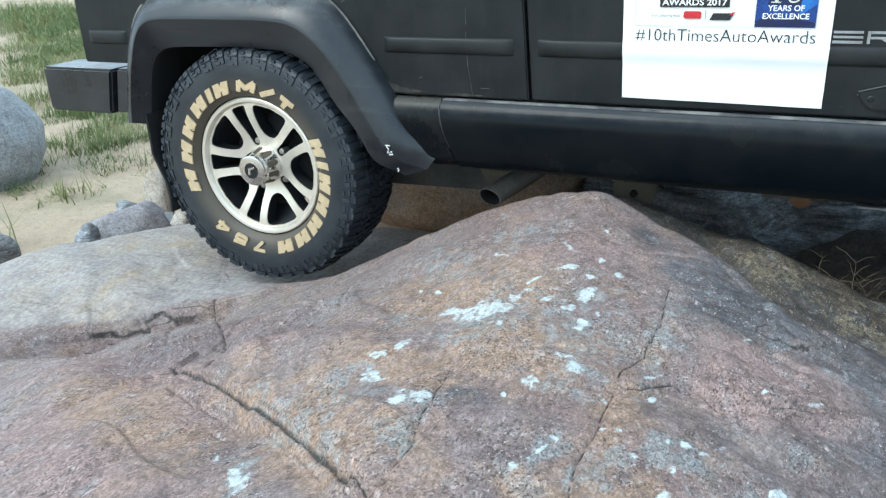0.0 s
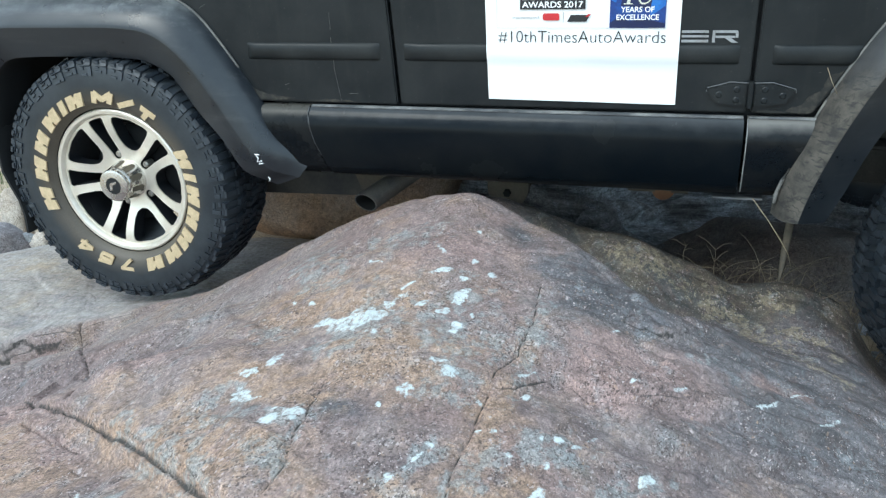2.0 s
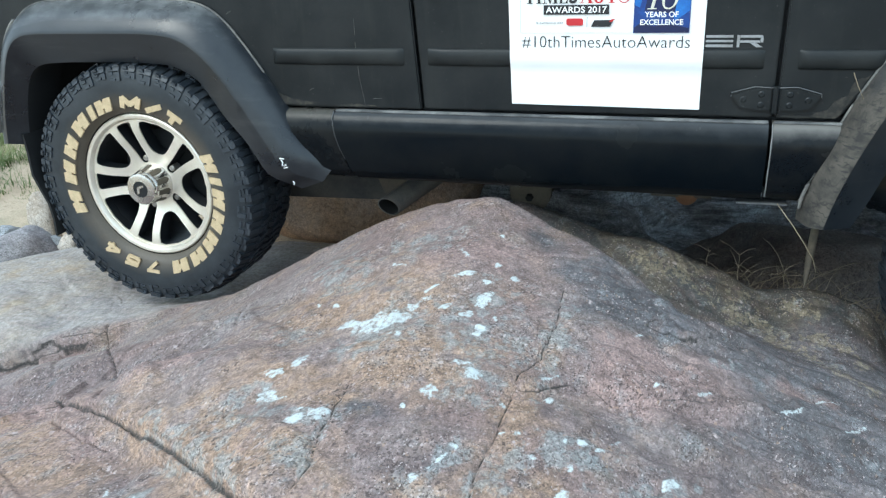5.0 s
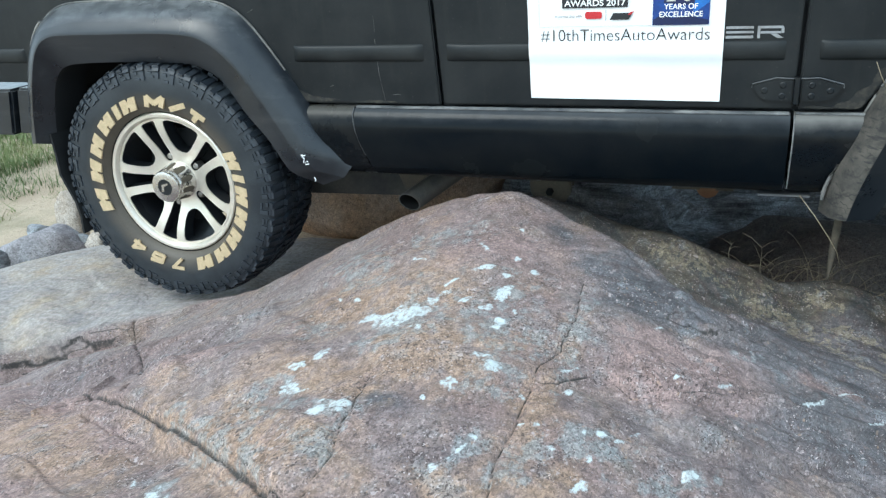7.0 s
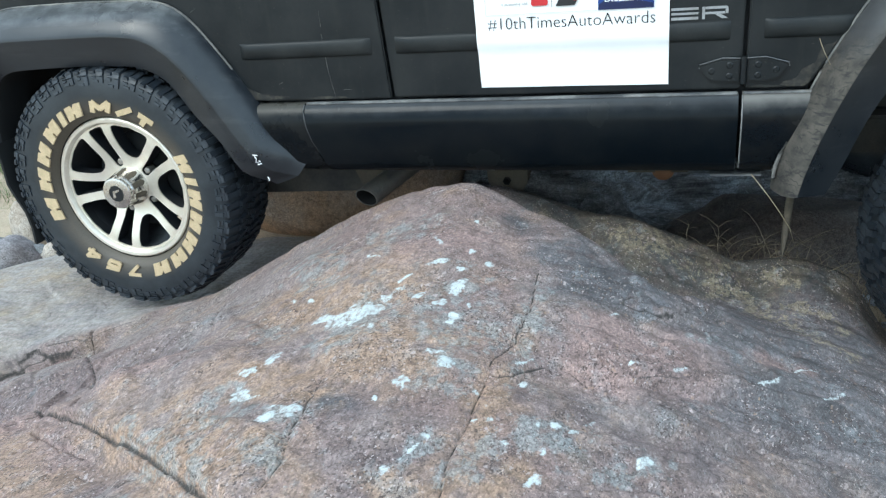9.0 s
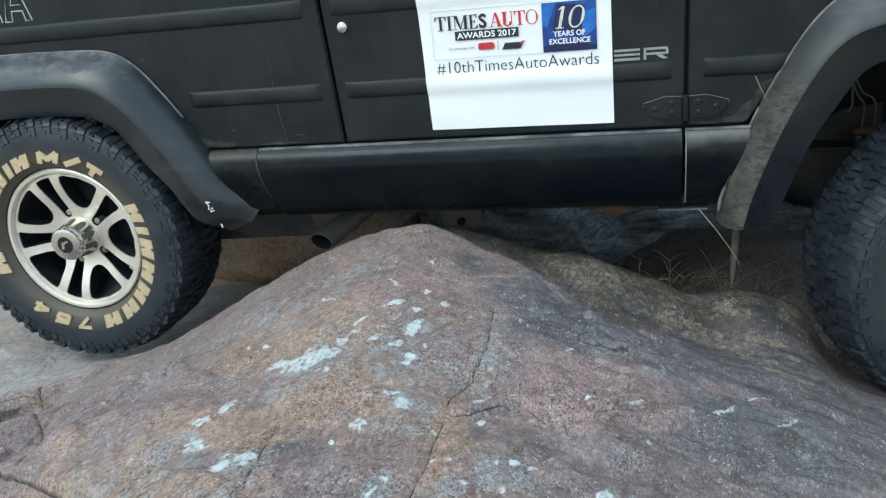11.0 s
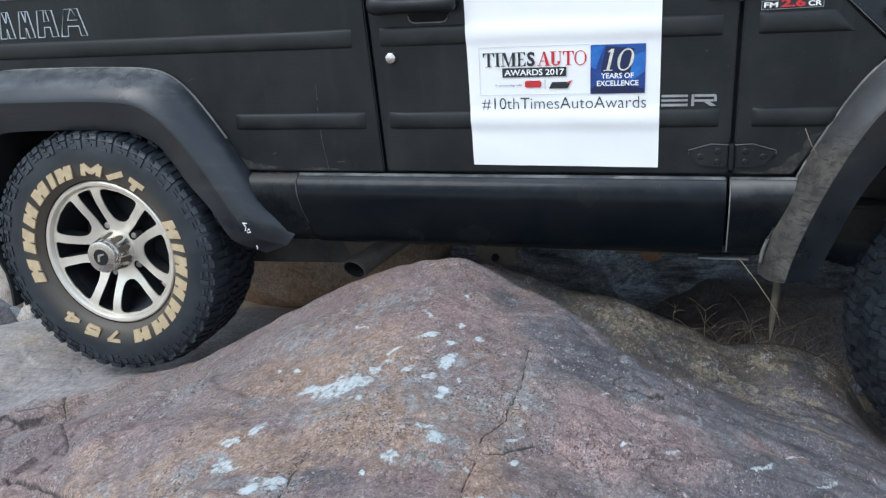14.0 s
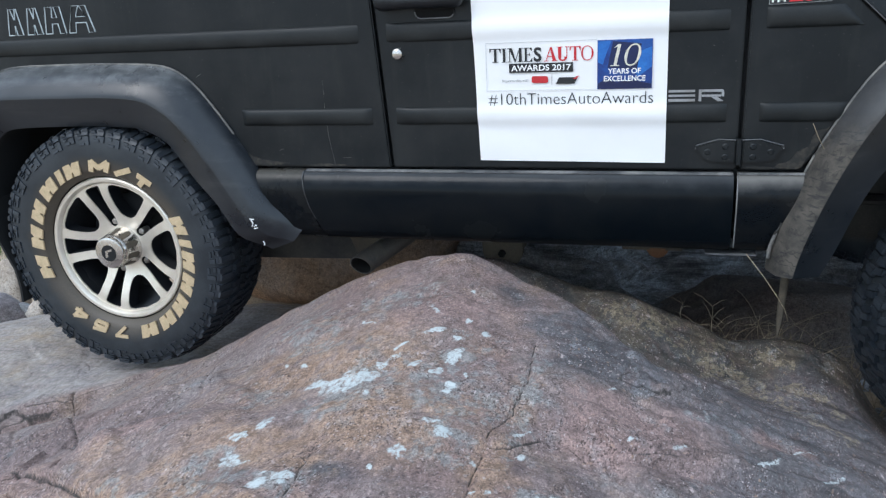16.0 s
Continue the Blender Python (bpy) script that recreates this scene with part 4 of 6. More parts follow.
def boulder(label, material, at, size, seed, turn=0.0, name="boulder", detail=4, knobbly=0.16, flats=11):
    """A broken stone: a ball cut flat on many sides, then roughened."""
    bm = bmesh.new()
    dice = random.Random(seed)
    cuts = [(Vector((dice.gauss(0, 1), dice.gauss(0, 1), dice.gauss(0, 1))).normalized(), dice.uniform(0.62, 0.88)) for _ in range(flats)]
    bmesh.ops.create_icosphere(bm, subdivisions=detail, radius=1)
    shift = Vector((seed * 3.1, seed * 1.7, seed * 0.9))
    for v in bm.verts:
        p = v.co.copy()
        for side, far in cuts:
            over = p.dot(side) - far
            if over > 0:
                p -= 0.92 * over * side
        k = 1 + knobbly * noise.fractal(p * 1.1 + shift, 1.0, 2.0, 4) + 0.25 * knobbly * noise.fractal(p * 4 + shift, 0.9, 2.0, 3)
        v.co = Vector((p.x * size[0], p.y * size[1], p.z * size[2])) * k
    bmesh.ops.rotate(bm, verts=bm.verts, cent=(0, 0, 0), matrix=Matrix.Rotation(radians(turn), 3, "Z"))
    ob = new(name, mesh_of(bm, name, material, True))
    ob.location = at
    return tagged(ob, label, "boulder" if name == "boulder" else "stone")


def ground_height(x, y):
    far = np.hypot(x, y)
    z = -0.10 + 0.05 * fractal(x, y, 1.5, 3, 9) * step(far / 3) - 0.05 * step((x + 0.2) / -3.0)
    return z + 0.012 * fractal(x, y, 0.4, 3, 12) * (far < 40)


sand, tree, b = node_material("sand", 0.95)
at = where(tree)
c = ramp(tree, noise_node(tree, at, 1.6, 8, 0.65), (0.36, (0.40, 0.305, 0.215)), (0.52, (0.49, 0.385, 0.275)), (0.66, (0.33, 0.285, 0.19)))
c = mix(tree, ramp(tree, noise_node(tree, at, 30, 6, 0.7), (0.54, grey(0)), (0.66, grey(0.6))), c, (0.26, 0.20, 0.13))
c = mix(tree, 0.4, c, ramp(tree, noise_node(tree, at, 300, 3), (0.3, grey(0.2)), (0.7, grey(0.8))), "OVERLAY")
tree.links.new(c, b.inputs["Base Color"])
bump(tree, b, noise_node(tree, at, 60, 6, 0.7), 0.6, 0.02)
lines = stretch(-1500, 1500, -7, 7, 0.07, 120)
GGX, GGY = np.meshgrid(lines, lines)
tagged(new("ground", grid_mesh("ground", GGX, GGY, ground_height(GGX, GGY), sand)), "pale dry sandy ground with sparse grass", "ground", kind="structure")


def wall_height(x, y):
    """Rock that rises behind the far side of the car."""
    rise = step((y - 1.30 + 0.30 * step((1.6 - x) / 0.5) - 0.2 * value_noise(x * 1.3, 0 * x, 31)) / 1.0)
    low = 0.06 - 0.08 * step((x - 1.0) / 0.6)
    lump = 0.20 * fractal(x, y, 0.6, 5, 33) + 0.12 * np.abs(fractal(x, y, 0.25, 3, 35)) + 0.07 * np.abs(fractal(x + 0.8 * y, 2.2 * y - 0.6 * x, 0.10, 3, 36))
    bench = 9.0 * rise + 0.9 * fractal(x, y, 0.5, 4, 37)
    rise = (np.floor(bench) + step((bench - np.floor(bench) - 0.5) / 0.4)) / 9.0
    return low + 0.75 * rise + 0.4 * step((y - 2.0) / 1.5) + lump * (0.22 + 0.5 * rise) - 1.2 * step((0.75 - x) / 0.35) - 0.6 * step((y - 4.0) / 1.0) - 1.3 * step((((((x - 2.3) / 2.1) ** 4 + ((y - 2.4) / 2.9) ** 4) ** 0.25 + 0.07 * fractal(x, y, 0.8, 3, 39)) - 0.84) / 0.2)


X3, Y3 = np.meshgrid(np.arange(0.2, 4.6, 0.011), np.arange(0.12, 4.9, 0.012))
tagged(new("rock", grid_mesh("rock", X3, Y3, wall_height(X3, Y3), ROCK_BLUE)), "dark blue-grey boulder slope behind the car", "rock")
boulder("rust-brown weathered boulder under the car", ROCK_RED, (0.14, 1.32, 0.12), (0.64, 0.42, 0.36), 3, 10, detail=5)
ROCK_DARK = rock_material("dark_brown_granite", (0.160, 0.120, 0.100), (0.20, 0.145, 0.11), (0.16, 0.148, 0.14), marks=False)
boulder("dark brown rounded boulder under the car", ROCK_DARK, (1.91, 0.92, -0.225), (0.62, 0.34, 0.42), 21, 8, detail=5, knobbly=0.10, flats=5)
boulder("large pale grey boulder beside the sand", ROCK_GREY, (-3.03, 0.93, 0.08), (0.56, 0.50, 0.42), 5, 20, detail=5, knobbly=0.07, flats=0)
boulder("small blue-grey stone with a pale top beside the rock", ROCK_BLUE, (-1.13, 0.23, 0.035), (0.060, 0.052, 0.062), 7, 0, "stone", 3)
boulder("small banded blue-grey stone on the sand", ROCK_BLUE, (-1.45, 0.75, -0.045), (0.058, 0.045, 0.045), 8, 30, "stone", 3)
ROCK_PURPLE = rock_material("purple_grey_granite", (0.245, 0.215, 0.222), (0.29, 0.255, 0.24), (0.36, 0.355, 0.37), marks=False)
ROCK_TAN = rock_material("tan_granite", (0.42, 0.34, 0.265), (0.50, 0.41, 0.31), (0.52, 0.49, 0.45), marks=False)
boulder("flat purplish-grey stone beside the rock", ROCK_PURPLE, (-1.09, 0.43, 0.020), (0.21, 0.14, 0.105), 9, 20, "stone", 4)
boulder("pale tan leaning slab of stone on the sand", ROCK_TAN, (-1.27, 0.80, 0.0), (0.095, 0.05, 0.155), 10, 0, "stone", 3)
boulder("small brown stone behind the wheel", ROCK_TAN, (-0.865, 0.50, 0.042), (0.050, 0.045, 0.050), 11, 40, "stone", 3)
boulder("small pale stone behind the wheel", ROCK_GREY, (-0.955, 0.50, 0.040), (0.075, 0.04, 0.032), 12, 15, "stone", 3)
boulder("dark grey stone at the edge of the sand", ROCK_BLUE, (-1.52, 0.02, -0.03), (0.16, 0.12, 0.13), 13, 10, "stone", 4)


def letters(text, width, height, thick=0.0012, bold=0.0):
    """Flat lettering as a mesh centred on the origin, in x and y, scaled to a width and a height."""
    curve = bpy.data.curves.new("text", "FONT")
    curve.body, curve.extrude, curve.resolution_u, curve.offset = text, 0.0, 3, bold
    ob = new("text", curve)
    me = bpy.data.meshes.new_from_object(ob.evaluated_get(bpy.context.evaluated_depsgraph_get()))
    bpy.data.objects.remove(ob)
    bpy.data.curves.remove(curve)
    co = np.array([v.co for v in me.vertices])
    lo, hi = co.min(0), co.max(0)
    for v in me.vertices:
        v.co = ((v.co.x - (lo[0] + hi[0]) / 2) * width / (hi[0] - lo[0]), (v.co.y - (lo[1] + hi[1]) / 2) * height / (hi[1] - lo[1]), thick)
    me.materials.clear()
    return me


# ---- the off-road car: near side at y = 0, nose towards +x ----
car = thing("off_road_car", "black two-door off-road car with dusty flared arches, parked over rocks", "car")


def rib(bm, x0, x1, z0, z1, proud=0.010, lean=0.0):
    """A pressed swage rib with rounded ends on the panel; lean slants its front end."""
    zc, h = (z0 + z1) / 2, (z1 - z0) / 2
    rows = []
    for k in range(9):
        a = math.pi * k / 8
        row, tip = [], x1 - lean * math.cos(a)
        for n in range(41):
            x = x0 + (tip - x0) * n / 40
            end = min(1.0, min(x - x0, tip - x) / 0.030 + 0.01)
            ease = math.sqrt(max(0.0, 1 - (1 - end) ** 2))
            row.append((x, 0.001 - proud * ease * math.sin(a) ** 0.7, zc + h * math.cos(a)))
        rows.append(row)
    return loft(rows, bm)


def panel(name, outline, ribs, label=""):
    bm = slab(outline, 0.0, 0.022, 0.0035)
    ob = part(name, bm, PAINT, car, label, angle=50)
    for r in ribs:
        part("pressed_rib", rib(bmesh.new(), *r), RIBS, ob, angle=50)
    return ob


RIB_LOW, RIB_HIGH = (0.868, 0.912), (1.071, 1.118)
rear_panel = panel("rear_quarter_panel", [(-0.67, 0.808), (-0.452, 0.808), (-0.43, 0.87), (-0.37, 0.95), (-0.25, 0.99), (0.23, 0.98), (0.31, 0.93), (0.37, 0.84), (0.425, 0.757), (0.874, 0.757), (0.846, 1.236), (0.828, 1.50), (-0.67, 1.50)],
                   [(-0.60, 0.812, *RIB_HIGH), (0.462, 0.834, *RIB_LOW), (-0.63, -0.47, 0.868, 0.912)], "black rear quarter panel with pressed ribs")
door = panel("door", [(0.883, 0.759), (1.717, 0.759), (1.722, 1.50), (0.838, 1.50), (0.855, 1.236)],
             [(0.898, 1.690, *RIB_LOW), (0.886, 1.688, *RIB_HIGH)], "closed black door with pressed ribs")
wing = panel("front_wing_panel", [(1.726, 0.759), (1.855, 0.759), (1.93, 0.87), (1.985, 0.955), (2.030, 1.036), (1.876, 1.186), (1.80, 1.262), (1.731, 1.262)],
             [(1.762, 1.936, *RIB_HIGH, 0.010, 0.022), (1.760, 1.942, *RIB_LOW)], "black wing panel behind the front wheel")
guard = panel("front_guard", [(2.037, 1.040), (2.12, 1.02), (2.62, 1.02), (2.74, 0.9), (2.86, 0.75), (2.86, 1.22), (1.85, 1.236), (1.881, 1.190)], [])
for v in guard.data.vertices:  # the guard leans in towards the bonnet
    v.co.y += 0.16 * max(0.0, v.co.z - 1.06)
part("guard_seam", tube([(2.034, -0.001, 1.0425), (1.957, 0.002, 1.117), (1.883, 0.005, 1.1895)], 0.0014, 5), HINGE_EDGE, car, "pale seam line of the front guard")
part("scuttle_panel", slab([(1.731, 1.268), (1.80, 1.268), (1.846, 1.242), (1.846, 1.30), (1.728, 1.50)], 0.0, 0.02), PAINT, car)

# waistline: a rolled edge over a pale line
for x0, x1, z in ((-0.66, 0.838, 1.2335), (0.862, 1.715, 1.2315)):
    part("waist_roll", box(x0, x1, -0.012, 0.003, z + 0.0045, z + 0.0125, 0.003), EDGE, car, "rubbed edge of the waistline")
    part("waist_line", box(x0, x1, -0.006, 0.003, z - 0.002, z + 0.0015, 0.001), TRIM, car, "thin pale waistline")

# door handle, lock and hinges
rows = []
for x, h, d, z in ((0.872, 0.010, 0.008, 1.172), (0.876, 0.020, 0.016, 1.172), (0.886, 0.025, 0.020, 1.171), (0.902, 0.0255, 0.021, 1.170), (0.916, 0.022, 0.019, 1.169), (0.935, 0.0195, 0.017, 1.168), (1.00, 0.019, 0.016, 1.167), (1.050, 0.0195, 0.017, 1.168), (1.066, 0.022, 0.018, 1.169), (1.080, 0.0225, 0.019, 1.170), (1.089, 0.017, 0.014, 1.170), (1.092, 0.008, 0.006, 1.170)):
    rows.append([(x, -0.034 + d * math.cos(2 * math.pi * k / 16), z + 0.95 * h * math.sin(2 * math.pi * k / 16)) for k in range(17)])
part("door_handle", loft(rows), LIP, door, "rounded black plastic pull handle", angle=60)
part("handle_mount", box(0.876, 0.920, -0.034, 0.0, 1.150, 1.200, 0.011), LIP, door)
plate = [(0.893 + sx * 0.022 + 0.010 * math.cos(radians(t)), 1.186 + sz * 0.010 + 0.010 * math.sin(radians(t))) for sx, sz, t0 in ((1, 1, 0), (-1, 1, 90), (-1, -1, 180), (1, -1, 270)) for t in (t0, t0 + 45, t0 + 90)]
part("handle_plate", slab(plate, -0.010, 0.002, 0.002), HINGE_EDGE, door, "worn rounded plate under the handle")
part("handle_mount", box(1.066, 1.088, -0.030, 0.0, 1.154, 1.188, 0.007), LIP, door)
cup = [(1.014 + sx * 0.034 + 0.016 * math.cos(radians(t)), 1.171 + sz * 0.030 + 0.016 * math.sin(radians(t))) for sx, sz, t0 in ((1, 1, 0), (-1, 1, 90), (-1, -1, 180), (1, -1, 270)) for t in (t0, t0 + 30, t0 + 60, t0 + 90)]
bm = slab(cup, -0.004, 0.002, 0.002)
# pale tube that paints the bright lower rim of the cup
part("cup_edge", tube([(x, -0.0045, z) for x, z in cup[8:]], 0.0016, 6), TRIM, door)
# flat near-black plate: the shade inside the cup, put into its colour
part("handle_cup", bm, DEEP_BLACK, door, "near-black plate for the shaded cup behind the handle")
bm = lathe([(0, -0.014), (0.007, -0.014), (0.0125, -0.011), (0.0145, -0.004), (0.0145, 0.002)], 24)
bmesh.ops.translate(bm, verts=bm.verts, vec=(0.914, 0, 1.044))
part("door_lock", bm, CHROME, door, "round chrome key lock")


def hinge(z, on, side):
    """One leaf of a strap hinge, tapering away from the pin at x = 1.721."""
    s = side
    x = 1.721
    bm = slab([(x + s * 0.008, z + 0.026), (x + s * 0.045, z + 0.028), (x + s * 0.094, z + 0.014), (x + s * 0.092, z + 0.004), (x + s * 0.075, z - 0.020), (x + s * 0.045, z - 0.026), (x + s * 0.008, z - 0.026)][::s], -0.011, 0.001, 0.003)
    part("hinge_leaf", bm, PAINT, on, "black bolted hinge leaf")
    # pale tube that draws the highlight along the leaf's top edge
    part("leaf_highlight", tube([(x + s * 0.006, -0.009, z + 0.0265), (x + s * 0.045, -0.009, z + 0.0285), (x + s * 0.094, -0.009, z + 0.0145), (x + s * 0.095, -0.008, z + 0.006)], 0.0015, 5), HINGE_EDGE, on)
    for dx, dz in ((0.03, 0.012), (0.03, -0.012), (0.068, 0.0)):
        b = lathe([(0, -0.013), (0.005, -0.013), (0.0075, -0.011), (0.0075, -0.008)], 12)
        bmesh.ops.translate(b, verts=b.verts, vec=(x + s * dx, 0, z + dz))
        part("hinge_bolt", b, PAINT, on)


for z in (0.802, 1.172):
    hinge(z, door, -1)
    hinge(z, wing, 1)
    bm = tube([(1.721, -0.008, z - 0.03), (1.721, -0.008, z + 0.03)], 0.007, 12)
    part("hinge_pin", bm, PAINT, door)

# vent behind the side window
bm = slab([(-0.20, 1.252), (0.018, 1.252), (0.026, 1.330), (-0.20, 1.330)], -0.006, 0.002)
vent = part("side_vent", bm, BLACK, rear_panel)
for k in range(6):
    bm = box(-0.185, 0.006, -0.011, -0.004, 1.262 + k * 0.011, 1.267 + k * 0.011, 0.001)
    part("louvre", bm, BLACK, rear_panel)

# ---- sills ----


def sill(name, x0, x1, material, label, proud=0.0, slant=0.0):
    section = [(0.012, 0.752), (-0.010, 0.7505), (-0.017, 0.7475), (-0.024, 0.741), (-0.0295, 0.732), (-0.0335, 0.721), (-0.036, 0.709), (-0.0375, 0.695), (-0.034, 0.66), (-0.022, 0.60), (-0.010, 0.578), (0.010, 0.569), (0.06, 0.566), (0.14, 0.566)]
    lines = []
    for k in range(9):
        x = x0 + (x1 - x0) * k / 8
        lines.append([(x + slant * ((0.752 - z) / 0.18) ** 2 * (1 if k == 0 else 0 if name == "sill" else 1 if k == 8 else 0), y - proud, z - 0.042 * (0.752 - z) - 0.002) for y, z in section])
    bm = loft(lines)
    for row in (0, 8):
        ring = [bm.verts.new(Vector(p)) for p in lines[row]]
        bm.faces.new(ring)
    bmesh.ops.remove_doubles(bm, verts=bm.verts, dist=1e-5)
    bmesh.ops.recalc_face_normals(bm, faces=bm.faces)
    return part(name, bm, material, car, label, angle=60)


sill("sill", 0.634, 1.713, SILL, "glossy black sill under the door", slant=0.05)
sill("sill_end", 0.48, 0.627, DUSTY_PAINT, "dusty rear end of the sill", proud=-0.006, slant=0.05)
sill("sill_end", 1.721, 1.90, FRONT_SILL, "dusty front end of the sill", proud=-0.005)

# rubbed edge strips; their pale colour also paints the sky's highlight
part("sill_edge", box(0.636, 1.712, -0.016, 0.0, 0.7475, 0.7530, 0.0018), RUBBED_HIGHLIGHT, car, "rubbed upper edge of the sill with its highlight")
part("sill_edge", box(1.723, 1.868, -0.011, 0.0, 0.7475, 0.7525, 0.0018), RUBBED_HIGHLIGHT, car, "rubbed upper edge of the sill with its highlight")

# seam tubes: wear and the edge highlight in one pale colour
part("sill_seam", tube([(1.7215, y - 0.004, z) for y, z in ((-0.010, 0.747), (-0.026, 0.7165), (-0.0315, 0.70), (-0.028, 0.66), (-0.016, 0.60), (-0.004, 0.572))], 0.0016, 5), RUBBED_HIGHLIGHT, car, "pale worn seam of the sill with its highlight")
part("sill_seam", tube([(0.630 + 0.05 * ((0.752 - z) / 0.18) ** 2, y - 0.001, z) for y, z in ((-0.012, 0.748), (-0.0245, 0.735), (-0.0315, 0.712), (-0.032, 0.69), (-0.029, 0.655), (-0.022, 0.62))], 0.0018, 5), SILL_CAP, car, "pale worn seam of the sill with its highlight")
part("sill_lip", box(1.66, 1.775, -0.004, 0.05, 0.5500, 0.5540, 0.001), HINGE_EDGE, car, "pale bent flange under the sill")
part("sill_lip", tube([(0.625, 0.02, 0.577), (0.668, 0.02, 0.574), (0.721, 0.02, 0.565), (0.788, 0.02, 0.564)], 0.004, 6), SILL_CAP, car, "pale bent flange under the sill")

# ---- wheel arch flares ----


def flare(outer, mid, inner, label, material, lip, rounded=False):
    """A moulded flare: sloping face, crease, outward lip and its return; rounded: the crease dies away at the lower end."""
    n = 72
    o, m, i = along(outer, n), along(mid, n), along(inner, n)
    fade = step((np.arange(n) - 44) / 20.0) if rounded else np.zeros(n)

    curl = 1 - 0.75 * step((np.arange(n) - (n - 9)) / 8.0) ** 2 if rounded else np.ones(n)

    def line(p, y, y_end, dz=0.0):
        return [(x, (y + (y_end - y) * f) * (c if y < 0 else 1), z + dz) for (x, z), f, c in zip(p, fade, curl)]

    lines = [line(o, 0.003, 0.003), line(0.985 * o + 0.015 * m, -0.007, -0.007), line(0.85 * o + 0.15 * m, -0.032, -0.034), line(0.62 * o + 0.38 * m, -0.060, -0.056), line(0.30 * o + 0.70 * m, -0.0795, -0.067),
             line(0.96 * m + 0.04 * o, -0.0875, -0.071), line(m, -0.0885, -0.072), line(0.93 * m + 0.07 * i, -0.089, -0.073),
             line(0.6 * m + 0.4 * i, -0.068, -0.071, -0.004), line(i, -0.036, -0.060, -0.010), line(i + 0.02 * (i - m), -0.030, -0.050, -0.010), line(i + 0.01 * (i - m), -0.004, -0.004), line(i, 0.10, 0.10)]
    one = lip is material
    bm = loft(lines[:10] if one else lines[:8])
    bmesh.ops.recalc_face_normals(bm, faces=bm.faces)
    ob = part("arch_flare", bm, material, car, label, angle=28)
    if not one:
        part("flare_lip", loft(lines[7:10]), lip, ob, "bare dark lip of the flare", angle=60)
    bm = loft(lines[9:])
    for end in (0, -1):
        ring = [bm.verts.new(row[end]) for row in lines[:-1]]
        bm.faces.new(ring)
    bmesh.ops.remove_doubles(bm, verts=bm.verts, dist=1e-5)
    bmesh.ops.recalc_face_normals(bm, faces=bm.faces)
    part("flare_return", bm, BLACK, ob, "dark inner return of the flare", angle=28)
    part("flare_edge", tube([(x, -0.004, z) for x, z in o[2:-14]], 0.0035, 6), EDGE, ob, "pale worn edge of the flare")
    if rounded:
        part("flare_edge", tube([(x, y - 0.002, z) for x, y, z in lines[2][:19]], 0.006, 6), EDGE, ob, "pale rubbed rear edge of the flare")
    return ob


flare([(-0.497, 0.622), (-0.488, 0.684), (-0.462, 0.792), (-0.428, 0.895), (-0.400, 0.952), (-0.355, 1.008), (-0.284, 1.040), (-0.20, 1.043), (0.018, 1.043), (0.232, 1.036), (0.282, 1.022), (0.328, 0.986), (0.384, 0.913), (0.426, 0.851), (0.489, 0.757), (0.506, 0.713), (0.528, 0.674), (0.555, 0.643), (0.594, 0.618), (0.614, 0.594)],
      [(-0.425, 0.638), (-0.415, 0.707), (-0.388, 0.809), (-0.358, 0.892), (-0.330, 0.940), (-0.292, 0.964), (-0.17, 0.966), (0.107, 0.966), (0.219, 0.958), (0.273, 0.930), (0.330, 0.869), (0.396, 0.762), (0.440, 0.685), (0.490, 0.606), (0.530, 0.563), (0.580, 0.551)],
      [(-0.393, 0.632), (-0.375, 0.73), (-0.350, 0.816), (-0.324, 0.858), (-0.289, 0.879), (-0.19, 0.884), (0.005, 0.887), (0.164, 0.880), (0.244, 0.841), (0.312, 0.745), (0.385, 0.671), (0.438, 0.576), (0.510, 0.536)],
      "dusty grey plastic rear arch flare with scuffs", PLASTIC, PLASTIC, True)
flare([(1.796, 0.521), (1.798, 0.578), (1.814, 0.634), (1.852, 0.722), (1.878, 0.788), (1.920, 0.869), (1.971, 0.957), (2.012, 1.006), (2.051, 1.036), (2.13, 1.054), (2.30, 1.056), (2.55, 1.050), (2.66, 1.02), (2.74, 0.93), (2.78, 0.80)],
      [(1.840, 0.528), (1.849, 0.578), (1.874, 0.658), (1.904, 0.736), (1.943, 0.823), (1.991, 0.907), (2.037, 0.955), (2.115, 0.979), (2.30, 0.980), (2.52, 0.975), (2.62, 0.94), (2.69, 0.86), (2.72, 0.78)],
      [(1.909, 0.527), (1.935, 0.584), (1.973, 0.688), (2.000, 0.747), (2.039, 0.807), (2.079, 0.872), (2.118, 0.899), (2.30, 0.905), (2.50, 0.90), (2.58, 0.86), (2.63, 0.80), (2.66, 0.74)],
      "dust-caked plastic front arch flare", CAKED, PLASTIC)
part("flare_edge", tube([(1.822, -0.024, 0.640), (1.809, -0.028, 0.612), (1.800, -0.030, 0.585), (1.797, -0.030, 0.556)], 0.0042, 6), EDGE, car, "pale rubbed lower edge of the flare")

# wheel wells and the dark inside of the body
for x0, x1, top in ((-0.40, 0.47, 0.93), (1.93, 2.66, 0.95)):
    line = along([(x0 - 0.03, 0.60), (x0, 0.80), (x0 + 0.12, top), (x1 - 0.16, top), (x1 - 0.05, 0.82), (x1 + 0.02, 0.56)], 30)
    bm = loft([[(x, 0.012, z) for x, z in line], [(x, 0.50, z) for x, z in line]])
    ring = [bm.verts.new((x, 0.50, z)) for x, z in line]
    bm.faces.new(ring)
    part("wheel_well", bm, BLACK, car)
part("body_core", box(-0.66, 1.80, 0.51, 1.60, 0.58, 1.50, 0.02), BLACK, car)
